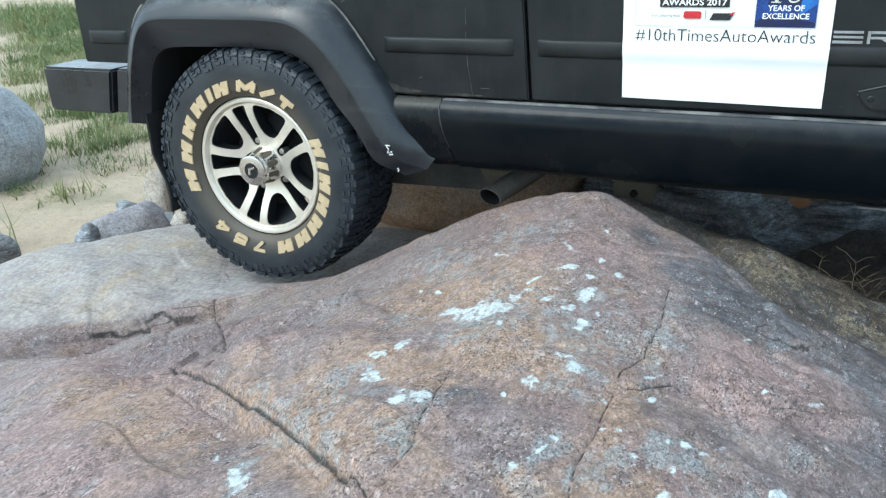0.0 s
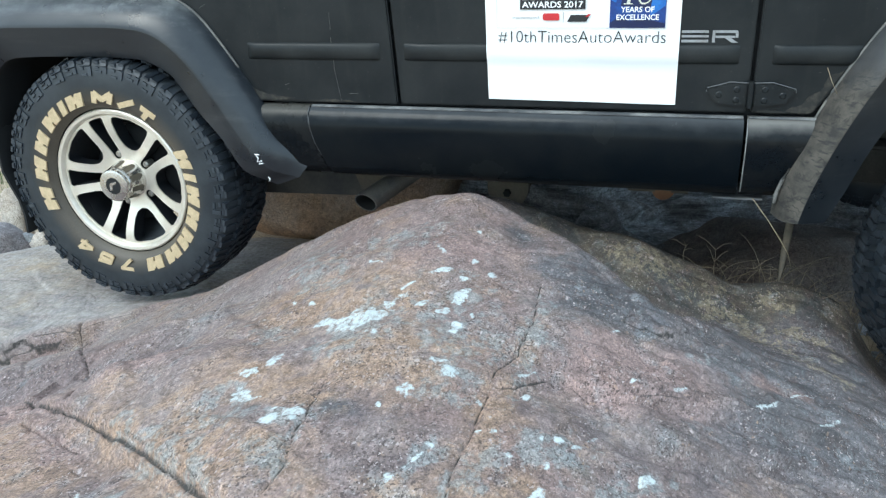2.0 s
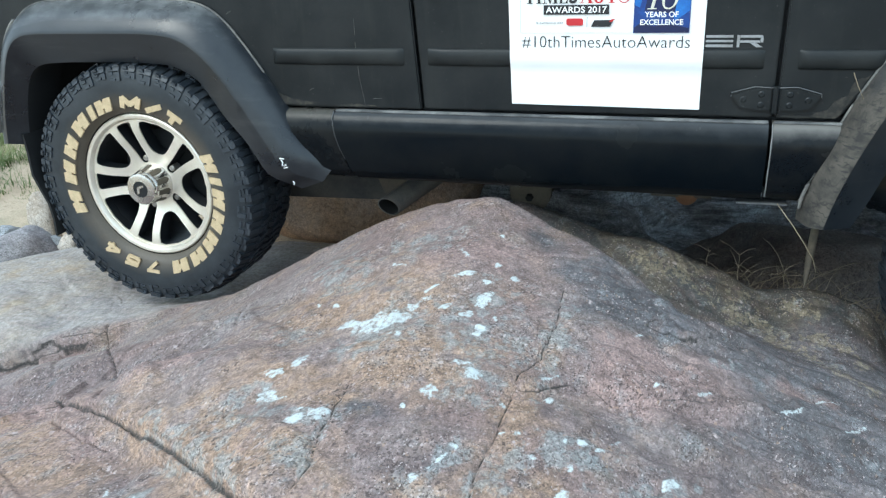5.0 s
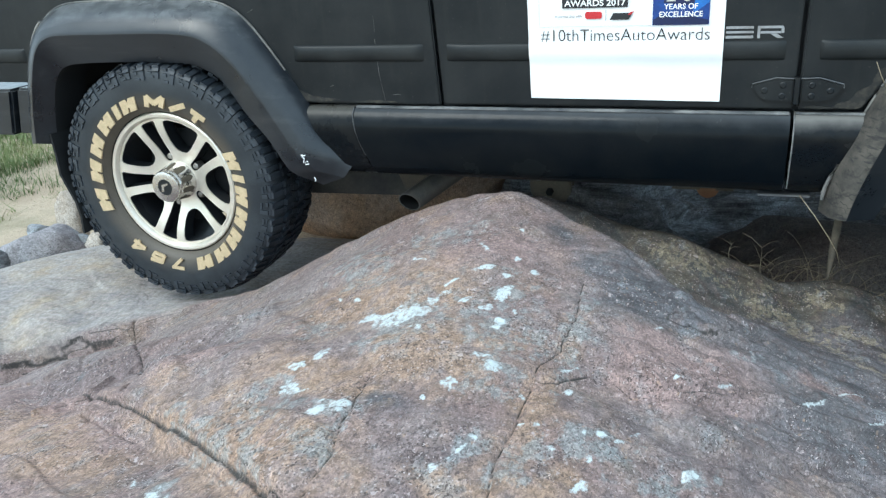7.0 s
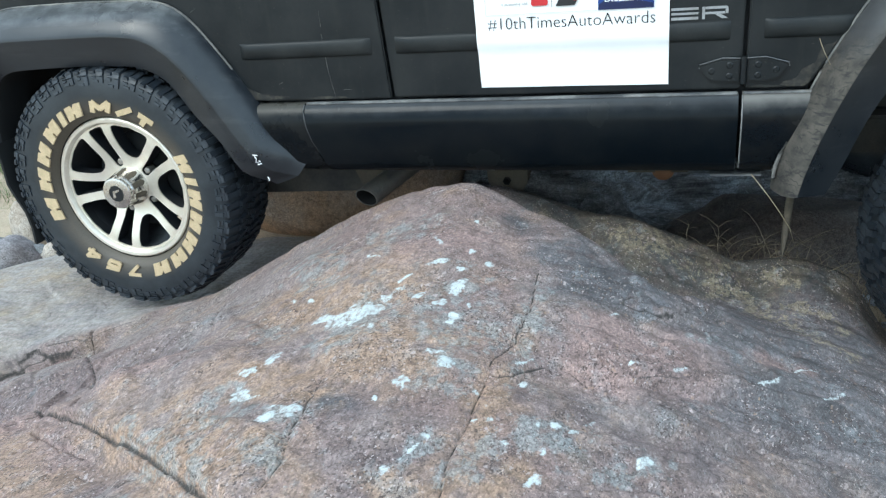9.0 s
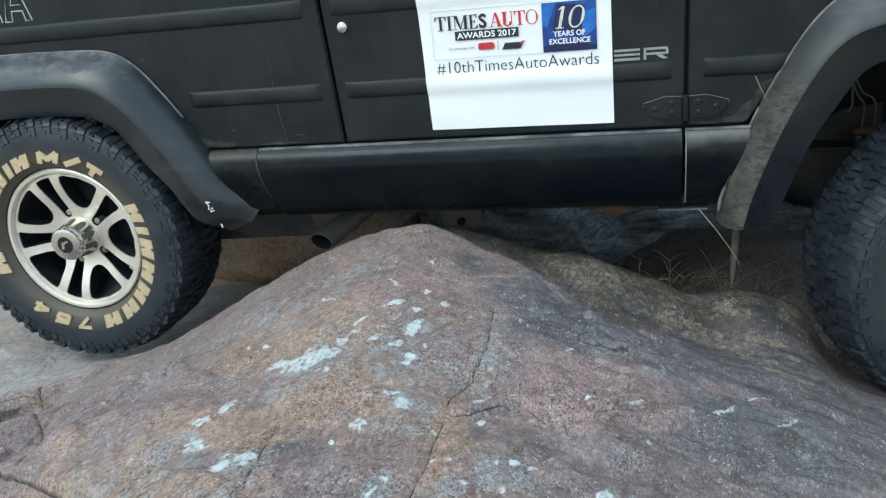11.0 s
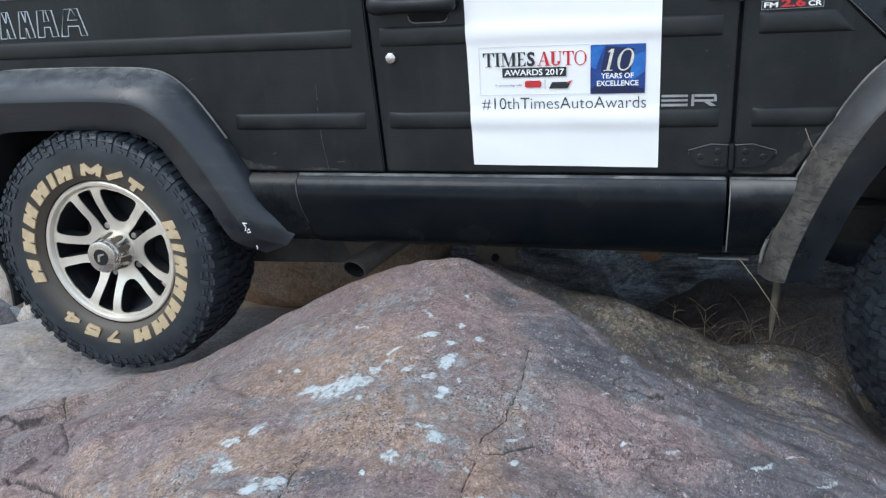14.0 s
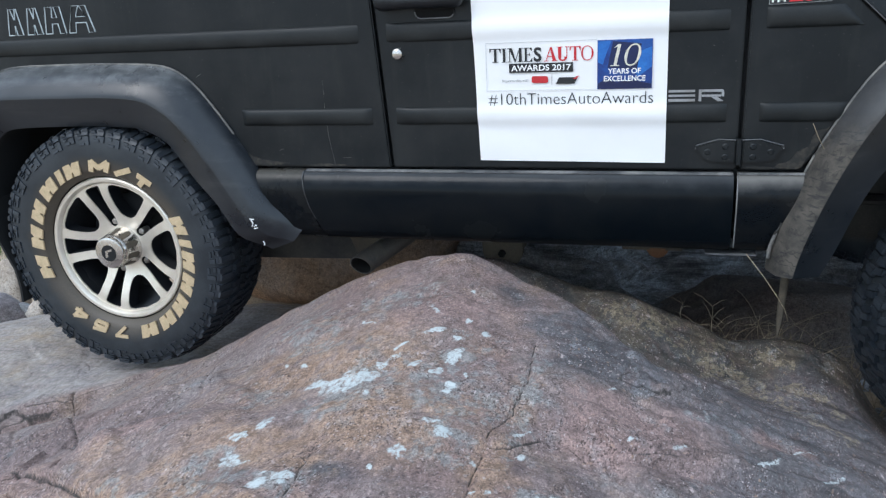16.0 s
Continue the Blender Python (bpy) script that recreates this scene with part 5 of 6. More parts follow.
part("body_core", box(0.50, 1.92, 0.024, 0.52, 0.585, 1.50, 0.01), BLACK, car)
part("body_core", box(-0.665, 0.52, 0.024, 0.52, 0.95, 1.50, 0.01), BLACK, car)
part("bonnet", box(1.78, 2.84, 0.026, 1.58, 0.97, 1.235, 0.03), PAINT, car)
part("far_side", box(-0.67, 2.86, 1.585, 1.62, 0.58, 1.22, 0.01), PAINT, car)
# cabin above the waist
bm = slab([(-0.66, 1.502), (1.735, 1.502), (1.46, 1.98), (-0.60, 1.98)], 0.03, 1.58, 0.02)
part("cabin", bm, PAINT, car)
for x0, x1, t0, t1 in ((-0.50, 0.72, -0.46, 0.70), (0.90, 1.62, 0.90, 1.40)):
    part("side_window", slab([(x0, 1.54), (x1, 1.54), (t1, 1.90), (t0, 1.90)], 0.018, 0.032, 0.004), GLASS, car, "dark side window")
part("grille", box(2.841, 2.885, 0.15, 1.47, 0.66, 1.16, 0.02), BLACK, car)
part("front_bumper", box(2.80, 3.0, 0.02, 1.60, 0.55, 0.70, 0.02), PLASTIC, car)

# rear bumper and mud flap
bm = slab([(-0.83, 0.648), (-0.552, 0.648), (-0.520, 0.794), (-0.83, 0.794)], -0.045, 0.12, 0.008)
part("rear_bumper", bm, PLASTIC, car, "scuffed grey end of the rear bumper")
bm = slab([(-0.544, 0.650), (-0.470, 0.655), (-0.452, 0.795), (-0.512, 0.795)], -0.030, 0.1, 0.006)
part("bumper_end", bm, PLASTIC, car)
part("rear_bumper_bar", box(-0.83, -0.70, 0.122, 1.6, 0.65, 0.79, 0.01), PLASTIC, car)
edge = [(-0.395, 0.66), (-0.392, 0.60), (-0.394, 0.53), (-0.375, 0.48), (-0.358, 0.44), (-0.352, 0.39), (-0.356, 0.335)]
bm = loft([[(x, -0.06, z) for x, z in edge], [(x + 0.006, 0.08, z) for x, z in edge], [(x + 0.012, 0.22, z) for x, z in edge]])
bmesh.ops.solidify(bm, geom=bm.faces[:], thickness=0.008)
part("mud_flap", bm, BLACK, car, "black rubber mud flap")

# ---- underside ----
part("chassis_rail", box(-0.5, 2.6, 0.34, 0.42, 0.50, 0.60, 0.008), UNDER, car)
part("chassis_rail", box(-0.5, 2.6, 1.18, 1.26, 0.50, 0.60, 0.008), UNDER, car)
bm = slab([(0.08, 0.56), (0.60, 0.54), (0.76, 0.52), (0.76, 0.425), (0.62, 0.402), (0.25, 0.392), (0.08, 0.40)], 0.27, 0.33, 0.01)
part("trailing_arm", bm, UNDER, car, "dusty steel trailing arm")
bm = slab([(0.60, 0.57), (0.80, 0.57), (0.77, 0.44), (0.72, 0.405), (0.66, 0.43)], 0.235, 0.266, 0.005)
part("arm_bracket", bm, STEEL, car, "mud-stained steel arm bracket")
bm = lathe([(0, -0.012), (0.014, -0.012), (0.016, 0.0)], 6)
bmesh.ops.translate(bm, verts=bm.verts, vec=(0.715, 0.233, 0.435))
part("bracket_bolt", bm, STEEL, car)
a, b = Vector((0.716, 0.115, 0.440)), Vector((0.93, 0.50, 0.560))
axis, mouth = (b - a).normalized(), Vector((-0.12, -0.90, -0.40)).normalized()


def slash_cut(bm):
    """Slide the end ring along the pipe into the plane of its oblique mouth."""
    for v in bm.verts:
        if abs((v.co - a).dot(axis)) < 0.004:
            v.co -= axis * ((v.co - a).dot(mouth) / axis.dot(mouth))
    return bm


bm = slash_cut(tube([a, a.lerp(b, 0.5), b], 0.0325, 24, cap=False))
# bore near black, so the shade inside the pipe is in its colour
part("exhaust_bore", slash_cut(tube([a + 0.002 * (b - a), b], 0.0290, 24, cap=False)), DEEP_BLACK, car)
own = bmesh.new()
u = axis.cross(Vector((0, 0, 1))).normalized()
v = axis.cross(u)
rim_a = [own.verts.new(a + 0.0325 * (math.cos(k * math.pi / 12) * u + math.sin(k * math.pi / 12) * v)) for k in range(24)]
rim_b = [own.verts.new(a + 0.0290 * (math.cos(k * math.pi / 12) * u + math.sin(k * math.pi / 12) * v)) for k in range(24)]
for k in range(24):
    own.faces.new((rim_a[k], rim_a[(k + 1) % 24], rim_b[(k + 1) % 24], rim_b[k]))
slash_cut(own)
part("exhaust_pipe", join(bm, own), PIPE, car, "cut-off side exhaust pipe with a dark bore")
bm = slab([(1.040, 0.575), (1.172, 0.575), (1.166, 0.44), (1.150, 0.412), (1.128, 0.402), (1.082, 0.402), (1.060, 0.414), (1.046, 0.44)], 0.262, 0.270, 0.003)
bracket = part("frame_bracket", bm, STEEL, car, "dusty olive steel frame bracket")
part("bracket_plate", slab([(1.040, 0.575), (1.172, 0.575), (1.166, 0.45), (1.140, 0.42), (1.072, 0.42), (1.046, 0.45)], 0.325, 0.333, 0.003), STEEL, bracket)
part("bracket_web", box(1.150, 1.160, 0.271, 0.324, 0.43, 0.57, 0.002), STEEL, bracket)
bm = lathe([(0, -0.014), (0.010, -0.014), (0.012, -0.010), (0.012, 0.0)], 6)
bmesh.ops.translate(bm, verts=bm.verts, vec=(1.105, 0.262, 0.445))
part("bracket_bolt", bm, DEEP_BLACK, bracket)
part("cross_member", box(1.44, 1.62, 0.28, 0.36, 0.462, 0.53, 0.008), STEEL, car)
bm = lathe([(0, -0.03), (0.022, -0.027), (0.031, -0.020), (0.031, 0.03), (0, 0.035)], 20)
bmesh.ops.translate(bm, verts=bm.verts, vec=(1.545, 0.315, 0.468))
part("rubber_mount", bm, BUSH, car, "orange-brown rubber mount")
for x, z in ((0.0, 0.508), (2.36, 0.43)):
    part("axle", tube([(x, 0.16, z), (x, 0.75, z - 0.005), (x, 1.44, z)], 0.045, 16), UNDER, car)
bm = bmesh.new()
bmesh.ops.create_uvsphere(bm, u_segments=20, v_segments=12, radius=0.14)
bmesh.ops.translate(bm, verts=bm.verts, vec=(0.0, 0.75, 0.5))
part("differential", bm, UNDER, car)

# brake lines and their block inside the front wheel arch
part("brake_pipe", tube([(2.143, 0.300, 0.790), (2.153, 0.300, 0.767), (2.162, 0.300, 0.747), (2.178, 0.300, 0.726), (2.180, 0.300, 0.706), (2.176, 0.300, 0.659)], 0.0026, 8), PIPE, car, "thin bent brake pipe")
part("brake_pipe", tube([(2.152, 0.300, 0.794), (2.160, 0.300, 0.777), (2.172, 0.300, 0.754), (2.197, 0.300, 0.739), (2.206, 0.300, 0.724), (2.207, 0.300, 0.700), (2.203, 0.300, 0.657)], 0.0026, 8), PIPE, car, "thin bent brake pipe")
part("brake_pipe", tube([(2.148, 0.300, 0.775), (2.148, 0.300, 0.756), (2.151, 0.300, 0.726), (2.142, 0.300, 0.705)], 0.0026, 8), PIPE, car, "thin bent brake pipe")
part("pipe_block", box(2.157, 2.219, 0.285, 0.325, 0.648, 0.662, 0.004), BUSH, car, "rusty brake pipe junction block")
part("pipe_fitting", tube([(2.173, 0.305, 0.643), (2.175, 0.305, 0.615)], 0.008, 8), BUSH, car)
part("pipe_fitting", tube([(2.206, 0.305, 0.641), (2.208, 0.305, 0.613)], 0.008, 8), BUSH, car)
part("splash_panel", slab([(2.074, 0.611), (2.111, 0.667), (2.150, 0.691), (2.250, 0.704), (2.257, 0.598)], 0.40, 0.41, 0.002), UNDER, car, "dusty inner splash panel")

# ---- wheels ----


def wheel_face(front, depth):
    """A disc with five slots at the nuts and five D-shaped windows between them."""
    rows = [(0.038, 0, 36), (0.058, 0, 36), (0.0635, 0, 36), (0.0650, 4.5, 36), (0.0690, 8.6, 36), (0.0760, 10.2, 36), (0.0860, 9.3, 36), (0.0920, 9.2, 36), (0.0950, 9.0, 36), (0.0980, 8.8, 29.0), (0.1040, 8.4, 24.5), (0.114, 8.1, 21.5), (0.126, 7.9, 19.4), (0.145, 7.8, 18.0), (0.160, 7.8, 17.2), (0.175, 7.9, 16.8), (0.188, 8.0, 17.2), (0.1920, 7.4, 18.6), (0.1940, 6.0, 22.5), (0.1945, 0.0, 36), (0.2000, 0, 36)]
    bm = bmesh.new()
    across = 8
    for n in range(5):
        for side in (-1, 1):
            grid = []
            for r, a0, a1 in rows:
                y = front + 0.026 * (1 - float(step((r - 0.060) / 0.125)))
                grid.append([bm.verts.new((r * math.sin(t), y, r * math.cos(t))) for t in (radians(72 * n + WHEEL_TURN + side * (a0 + (a1 - a0) * k / across)) for k in range(across + 1))])
            for p, q in zip(grid, grid[1:]):
                for k in range(across):
                    bm.faces.new((p[k], p[k + 1], q[k + 1], q[k]))
    bmesh.ops.remove_doubles(bm, verts=bm.verts, dist=1e-4)
    bmesh.ops.recalc_face_normals(bm, faces=bm.faces)
    edges = [e for e in bm.edges if e.is_boundary]
    walls = bmesh.ops.extrude_edge_only(bm, edges=edges)
    bmesh.ops.translate(bm, verts=[v for v in walls["geom"] if isinstance(v, bmesh.types.BMVert)], vec=(0, depth, 0))
    bmesh.ops.recalc_face_normals(bm, faces=bm.faces)
    return bm


def turned(bm, degrees):
    bmesh.ops.rotate(bm, verts=bm.verts, cent=(0, 0, 0), matrix=Matrix.Rotation(radians(degrees), 3, "Y"))
    return bm


def tread(bm):
    """Staggered mud-terrain blocks in four rows, split shoulder blocks, and hooked side lugs."""
    count = 42
    pitch = 2 * math.pi / count

    def block(t0, t1, y0, y1, r0, r1, skew=0.0, shrink=0.06, drop0=0.0, drop1=0.0):
        """A tread block from angle t0 to t1; its top slopes down towards y0 or y1."""
        corners = []
        for r, s in ((r0, 0.0), (r1, shrink)):
            for y, lean, drop in ((y0, -0.5, drop0), (y1, 0.5, drop1)):
                for t in (t0 + s * (t1 - t0), t1 - s * (t1 - t0)):
                    rr = r - (drop if r == r1 else 0)
                    corners.append(bm.verts.new((rr * math.cos(t + lean * skew), y, rr * math.sin(t + lean * skew))))
        for f in ((0, 1, 3, 2), (4, 6, 7, 5), (0, 4, 5, 1), (2, 3, 7, 6), (0, 2, 6, 4), (1, 5, 7, 3)):
            bm.faces.new([corners[q] for q in f])

    def lug(t0, t1, r0, r1, s, lift):
        """A raised flat bar on the shoulder of the sidewall."""
        low, top = [], []
        for r, t in ((r0, t0), (r0, t1), (r1, t1), (r1, t0)):
            wall = 0.1265 - 0.0035 * max(0.0, (r - 0.315) / 0.025) - 0.006 * max(0.0, (r - 0.345) / 0.02)
            inset = 0.0012 if r == r0 else -0.0008
            low.append(bm.verts.new((r * math.cos(t), s * (wall - 0.004), r * math.sin(t))))
            mid = 0.06 * ((t0 + t1) / 2 - t) * 2
            top.append(bm.verts.new(((r + inset) * math.cos(t + mid), s * (wall + lift), (r + inset) * math.sin(t + mid))))
        bm.faces.new(top)
        for q in range(4):
            bm.faces.new((low[q], low[(q + 1) % 4], top[(q + 1) % 4], top[q]))

    for k in range(count):
        a = pitch * k
        uneven = 0.0012 * math.sin(7 * k)
        for row in range(4):
            t = a + (row % 2) * 0.5 * pitch
            y0 = -0.076 + row * 0.0395
            lean = 0.018 if row in (0, 2) else -0.018
            wide = 0.0335 if (k + row) % 2 else 0.0295
            block(t - 0.38 * pitch, t - 0.02 * pitch, y0, y0 + wide, 0.357, 0.3765 + uneven, lean, 0.10)
            block(t + 0.01 * pitch, t + 0.35 * pitch, y0 + 0.005, y0 + 0.0365, 0.357, 0.3755 - uneven, lean, 0.10)
        for s in (-1, 1):
            y0, y1 = (-0.122, -0.081) if s < 0 else (0.081, 0.122)
            d0, d1 = (0.011, 0.0) if s < 0 else (0.0, 0.011)
            long = k % 2
            block(a - 0.42 * pitch, a - 0.03 * pitch, y0, y1, 0.352, 0.3735 + uneven, 0, 0.12, d0, d1)
            block(a + 0.03 * pitch, a + 0.36 * pitch, y0 + 0.006 * s, y1, 0.352, 0.3700, 0, 0.12, d0, d1)
            # outer bar, stem, hook and tick
            lug(a - 0.44 * pitch, a + 0.38 * pitch, 0.346, 0.3615, s, 0.0042)
            lug(a - 0.44 * pitch, a - 0.16 * pitch, 0.318 if long else 0.326, 0.3445, s, 0.0036)
            lug(a - 0.12 * pitch, a + 0.30 * pitch, 0.318 if long else 0.326, 0.326 if long else 0.334, s, 0.0030)
            lug(a + 0.06 * pitch, a + 0.36 * pitch, 0.3345 if long else 0.338, 0.3435, s, 0.0028)
    bmesh.ops.recalc_face_normals(bm, faces=bm.faces)
    return bm


def wheel(name, label):
    """A wheel about the origin; its outer side faces -y, its middle plane is y = 0."""
    hub = thing(name, label, "")
    hub.parent = car
    profile = [(0.222, -0.098), (0.232, -0.112), (0.250, -0.121), (0.285, -0.127), (0.315, -0.126), (0.340, -0.123), (0.359, -0.115), (0.3655, -0.08), (0.3655, 0.08), (0.359, 0.115), (0.340, 0.123), (0.315, 0.126), (0.285, 0.127), (0.250, 0.121), (0.232, 0.112), (0.222, 0.098)]
    part("sidewall", lathe(profile, 96, closed=False), SIDEWALL, hub, "dusty black tyre sidewall", angle=60)
    part("tread", tread(bmesh.new()), RUBBER, hub, "chunky black off-road tread", smooth=False)
    # rim
    part("rim_lip", lathe([(0.196, -0.070), (0.2005, -0.094), (0.206, -0.1005), (0.2145, -0.1015), (0.2185, -0.0985), (0.220, -0.088), (0.214, -0.075)], 96), ALLOY, hub, "bright machined rim lip", angle=40)
    part("rim_barrel", lathe([(0.214, -0.09), (0.200, -0.072), (0.192, -0.05), (0.190, 0.09), (0.215, 0.098)], 64), ALLOY_BLACK, hub)
    part("wheel_face", wheel_face(-0.0875, 0.004), ALLOY, hub, "machined silver wheel face", angle=50)
    part("face_back", wheel_face(-0.0833, 0.045), ALLOY_BLACK, hub, angle=50)
    for n in range(5):
        bm = lathe([(0, -0.060), (0.006, -0.060), (0.0095, -0.057), (0.0105, -0.052), (0.0105, -0.028)], 12)
        bmesh.ops.translate(bm, verts=bm.verts, vec=(0, 0, 0.0775))
        part("wheel_nut", turned(bm, WHEEL_TURN + 72 * n), NUT, hub)
    part("brake_drum", lathe([(0, -0.01), (0.13, -0.01), (0.15, 0.0), (0.15, 0.06)], 48), BLACK, hub)
    # locking-hub cap: scalloped body and domed face
    bm = lathe([(0.062, -0.040), (0.0595, -0.060), (0.0490, -0.118), (0.0465, -0.121), (0.0485, -0.1235), (0.0490, -0.129), (0.0465, -0.1335), (0.040, -0.1355), (0.0, -0.136)], 64)
    part("hub_cap", bm, CHROME, hub, "chrome locking-hub cap", angle=40)
    for n in range(10):
        rows = []
        for k in range(9):
            f = k / 8
            y = -0.114 + 0.044 * f
            r = 0.0497 + (0.0595 - 0.0490) * (y + 0.118) / 0.058
            half = radians(9.5) * math.sqrt(max(0.02, 1 - (max(0, f - 0.6) / 0.4) ** 2))
            rows.append([(r * math.sin(t), y, r * math.cos(t)) for t in (radians(36 * n) + half * q / 2 for q in (-2, -1, 0, 1, 2))])
        part("scallop", loft(rows), STEEL, hub)
    part("cap_emblem", lathe([(0, -0.1372), (0.024, -0.1370), (0.025, -0.1355)], 32), BLACK, hub)
    bm = slab([(-0.016, -0.011), (-0.007, 0.010), (0.017, 0.010), (0.014, 0.004), (0.0, 0.003), (-0.006, -0.011)], -0.1385, -0.1365, 0.0005)
    part("emblem_mark", turned(bm, -15), CHROME, hub)
    # raised lettering on the outer side: brand words as plain notched blocks
    def bent(flat, angle, radius=0.2575):
        """Lay a flat shape (u across, v outwards) on the sidewall."""
        own = bmesh.new()
        rings = []
        for lift in (0.0015, -0.0035):
            ring = []
            for u, v in flat:
                r, t = radius + v, radians(angle) + u / radius
                ring.append(own.verts.new((r * math.sin(t), -0.1245 - 0.05 * max(0, 0.285 - r) * -1 + lift, r * math.cos(t))))
            rings.append(ring)
        own.faces.new(rings[1])
        for q in range(len(flat)):
            n = (q + 1) % len(flat)
            own.faces.new((rings[0][q], rings[0][n], rings[1][n], rings[1][q]))
        bmesh.ops.recalc_face_normals(own, faces=own.faces)
        return own
    for angle, width in LETTERS:
        w, h = 0.84 * width, 0.0195
        lean = 0.25 * h
        shape = [(-w - lean, -h), (-w * 0.12 - lean, -h), (-w * 0.12 - lean * 0.3, -h * 0.35), (w * 0.12 - lean * 0.3, -h * 0.35), (w * 0.12 - lean, -h), (w - lean, -h), (w + lean, h), (w * 0.2 + lean, h), (lean * 0.3, h * 0.45), (-w * 0.2 + lean, h), (-w + lean, h)]
        if width < 0.02:
            shape = [(-w - lean, -h), (w - lean, -h), (w + lean, h), (-w + lean, h)]
        part("letter_block", bent(shape, angle), CREAM, hub)
    # the figures that can be read, in heavy slanted strokes: (x0, z0, x1, z1) in units of half a letter
    strokes = {"M": [(-0.9, -1, -0.9, 1), (-0.9, 1, 0, -0.4), (0, -0.4, 0.9, 1), (0.9, 1, 0.9, -1)], "/": [(-1.0, -1, 0.7, 1)], "T": [(-0.9, 0.8, 0.9, 0.8), (0, 0.8, 0, -1)],
               "7": [(-0.8, 0.8, 0.8, 0.8), (0.7, 0.8, -0.3, -1)], "6": [(0.7, 0.9, -0.7, 0.6), (-0.7, 0.6, -0.7, -0.8), (-0.7, -0.8, 0.7, -0.8), (0.7, -0.8, 0.7, 0.1), (0.7, 0.1, -0.7, 0.1)], "4": [(0.4, 1, -0.9, -0.3), (-0.9, -0.4, 0.9, -0.4), (0.4, 1, 0.4, -1)]}
    for figure, angle, half in (("M", 2.7, 0.029), ("/", 20.5, 0.021), ("T", 34.5, 0.024), ("7", 183, 0.024), ("6", 200, 0.026), ("4", 217, 0.024)):
        own, high = None, 0.0170 if figure.isdigit() else 0.0140
        for n, (u0, v0, u1, v1) in enumerate(strokes[figure]):
            p, q = Vector((u0 * half + 0.25 * v0 * high, v0 * high)), Vector((u1 * half + 0.25 * v1 * high, v1 * high))
            d = (q - p).normalized()
            s = Vector((-d.y, d.x)) * (0.0052 if figure.isdigit() else 0.0080)
            p, q = p - 0.002 * d, q + 0.002 * d
            bar = bent([tuple(p - s), tuple(q - s), tuple(q + s), tuple(p + s)], angle)
            bmesh.ops.translate(bar, verts=bar.verts, vec=(0, -0.0002 * n, 0))
            own = join(own, bar)
        part("letter", own, CREAM, hub, smooth=False)
    return hub


WHEEL_TURN = -18.0
# degrees clockwise from the top, block width
LETTERS = [(-103, 0.042), (-82, 0.040), (-63, 0.038), (-43.5, 0.038), (-30, 0.013), (-18.5, 0.034)] + [(70, 0.032), (82, 0.012), (94, 0.033), (110, 0.035), (127, 0.035), (143, 0.035), (160.5, 0.036)]
w = wheel("wheel", "off-road tyre with cream lettering on a twin-spoke alloy wheel")
w.location = (0.002, 0.074, 0.508)


def like(ob, m):
    c = copy_thing(ob, m)
    c.parent = car
    return c


front = like(w, pose(2.388, 0.06, 0.405, 0, 20, 14))
like(w, pose(0.0, 1.53, 0.508, 0, 0, 180))
like(w, pose(2.36, 1.53, 0.43, 0, 40, 164))


# ---- poster on the door and badges ----
poster = thing("door_poster", "white vinyl event poster with printed lettering stuck on the door", "poster")


def swell(z):
    """How far the pressed ribs push the vinyl out."""
    return sum(0.0065 * math.exp(-abs((z - zc) / 0.022) ** 2.5) for zc in (0.890, 1.0945))


rows = []
for k in range(90):
    v = k / 89
    row = []
    for q in range(24):
        u = q / 23
        x = (1 - u) * (1.115 - 0.012 * v) + u * (1.559 - 0.002 * v)
        z = 0.7785 + (1.209 - 0.7785) * v - u * 0.004
        wave = 0.0012 * math.sin(9 * u + 5 * v) * (1 - v) + 0.001 * math.sin(21 * v + 3 * u)
        row.append((x, -0.0045 - swell(z) - max(0, wave), z))
    rows.append(row)
bm = loft(rows)
part("sheet", bm, PAPER, poster, angle=180)


def flat(name, parent, outline, y, material, label=""):
    return part(name, slab(outline, y, y + 0.0006, 0), material, parent, label, smooth=False)


def rect(x0, x1, z0, z1):
    return [(x0, z0), (x1, z0), (x1, z1), (x0, z1)]


def word(parent, text, x0, x1, z0, z1, y, material, lean=0.0, bold=0.0):
    me = letters(text, x1 - x0, z1 - z0, 0.0, bold)
    for v in me.vertices:
        a, c = v.co.x, v.co.y
        v.co = ((x0 + x1) / 2 + a + lean * c, y, (z0 + z1) / 2 + c)
    me.materials.append(material)
    ob = new("lettering", me)
    ob.parent = parent
    return ob


FACE = -0.0076


def bow(cx, cz, rx, rz, thin, t0=0, t1=360):
    """A curved stroke, heavy at the sides and thin at top and foot."""
    turns = [radians(t0 + (t1 - t0) * k / 24) for k in range(25)]
    outer = [(cx + rx * math.cos(t), cz + rz * math.sin(t)) for t in turns]
    inner = [(cx + (rx - thin * (0.35 + 2.1 * abs(math.cos(t)) ** 1.5)) * math.cos(t), cz + (rz - thin) * math.sin(t)) for t in turns]
    return [[outer[k], outer[k + 1], inner[k + 1], inner[k]] for k in range(24)]


def foot(x0, x1, z):
    return [(x0, z), (x1, z), (x1, z + 0.045), (x0, z + 0.045)]


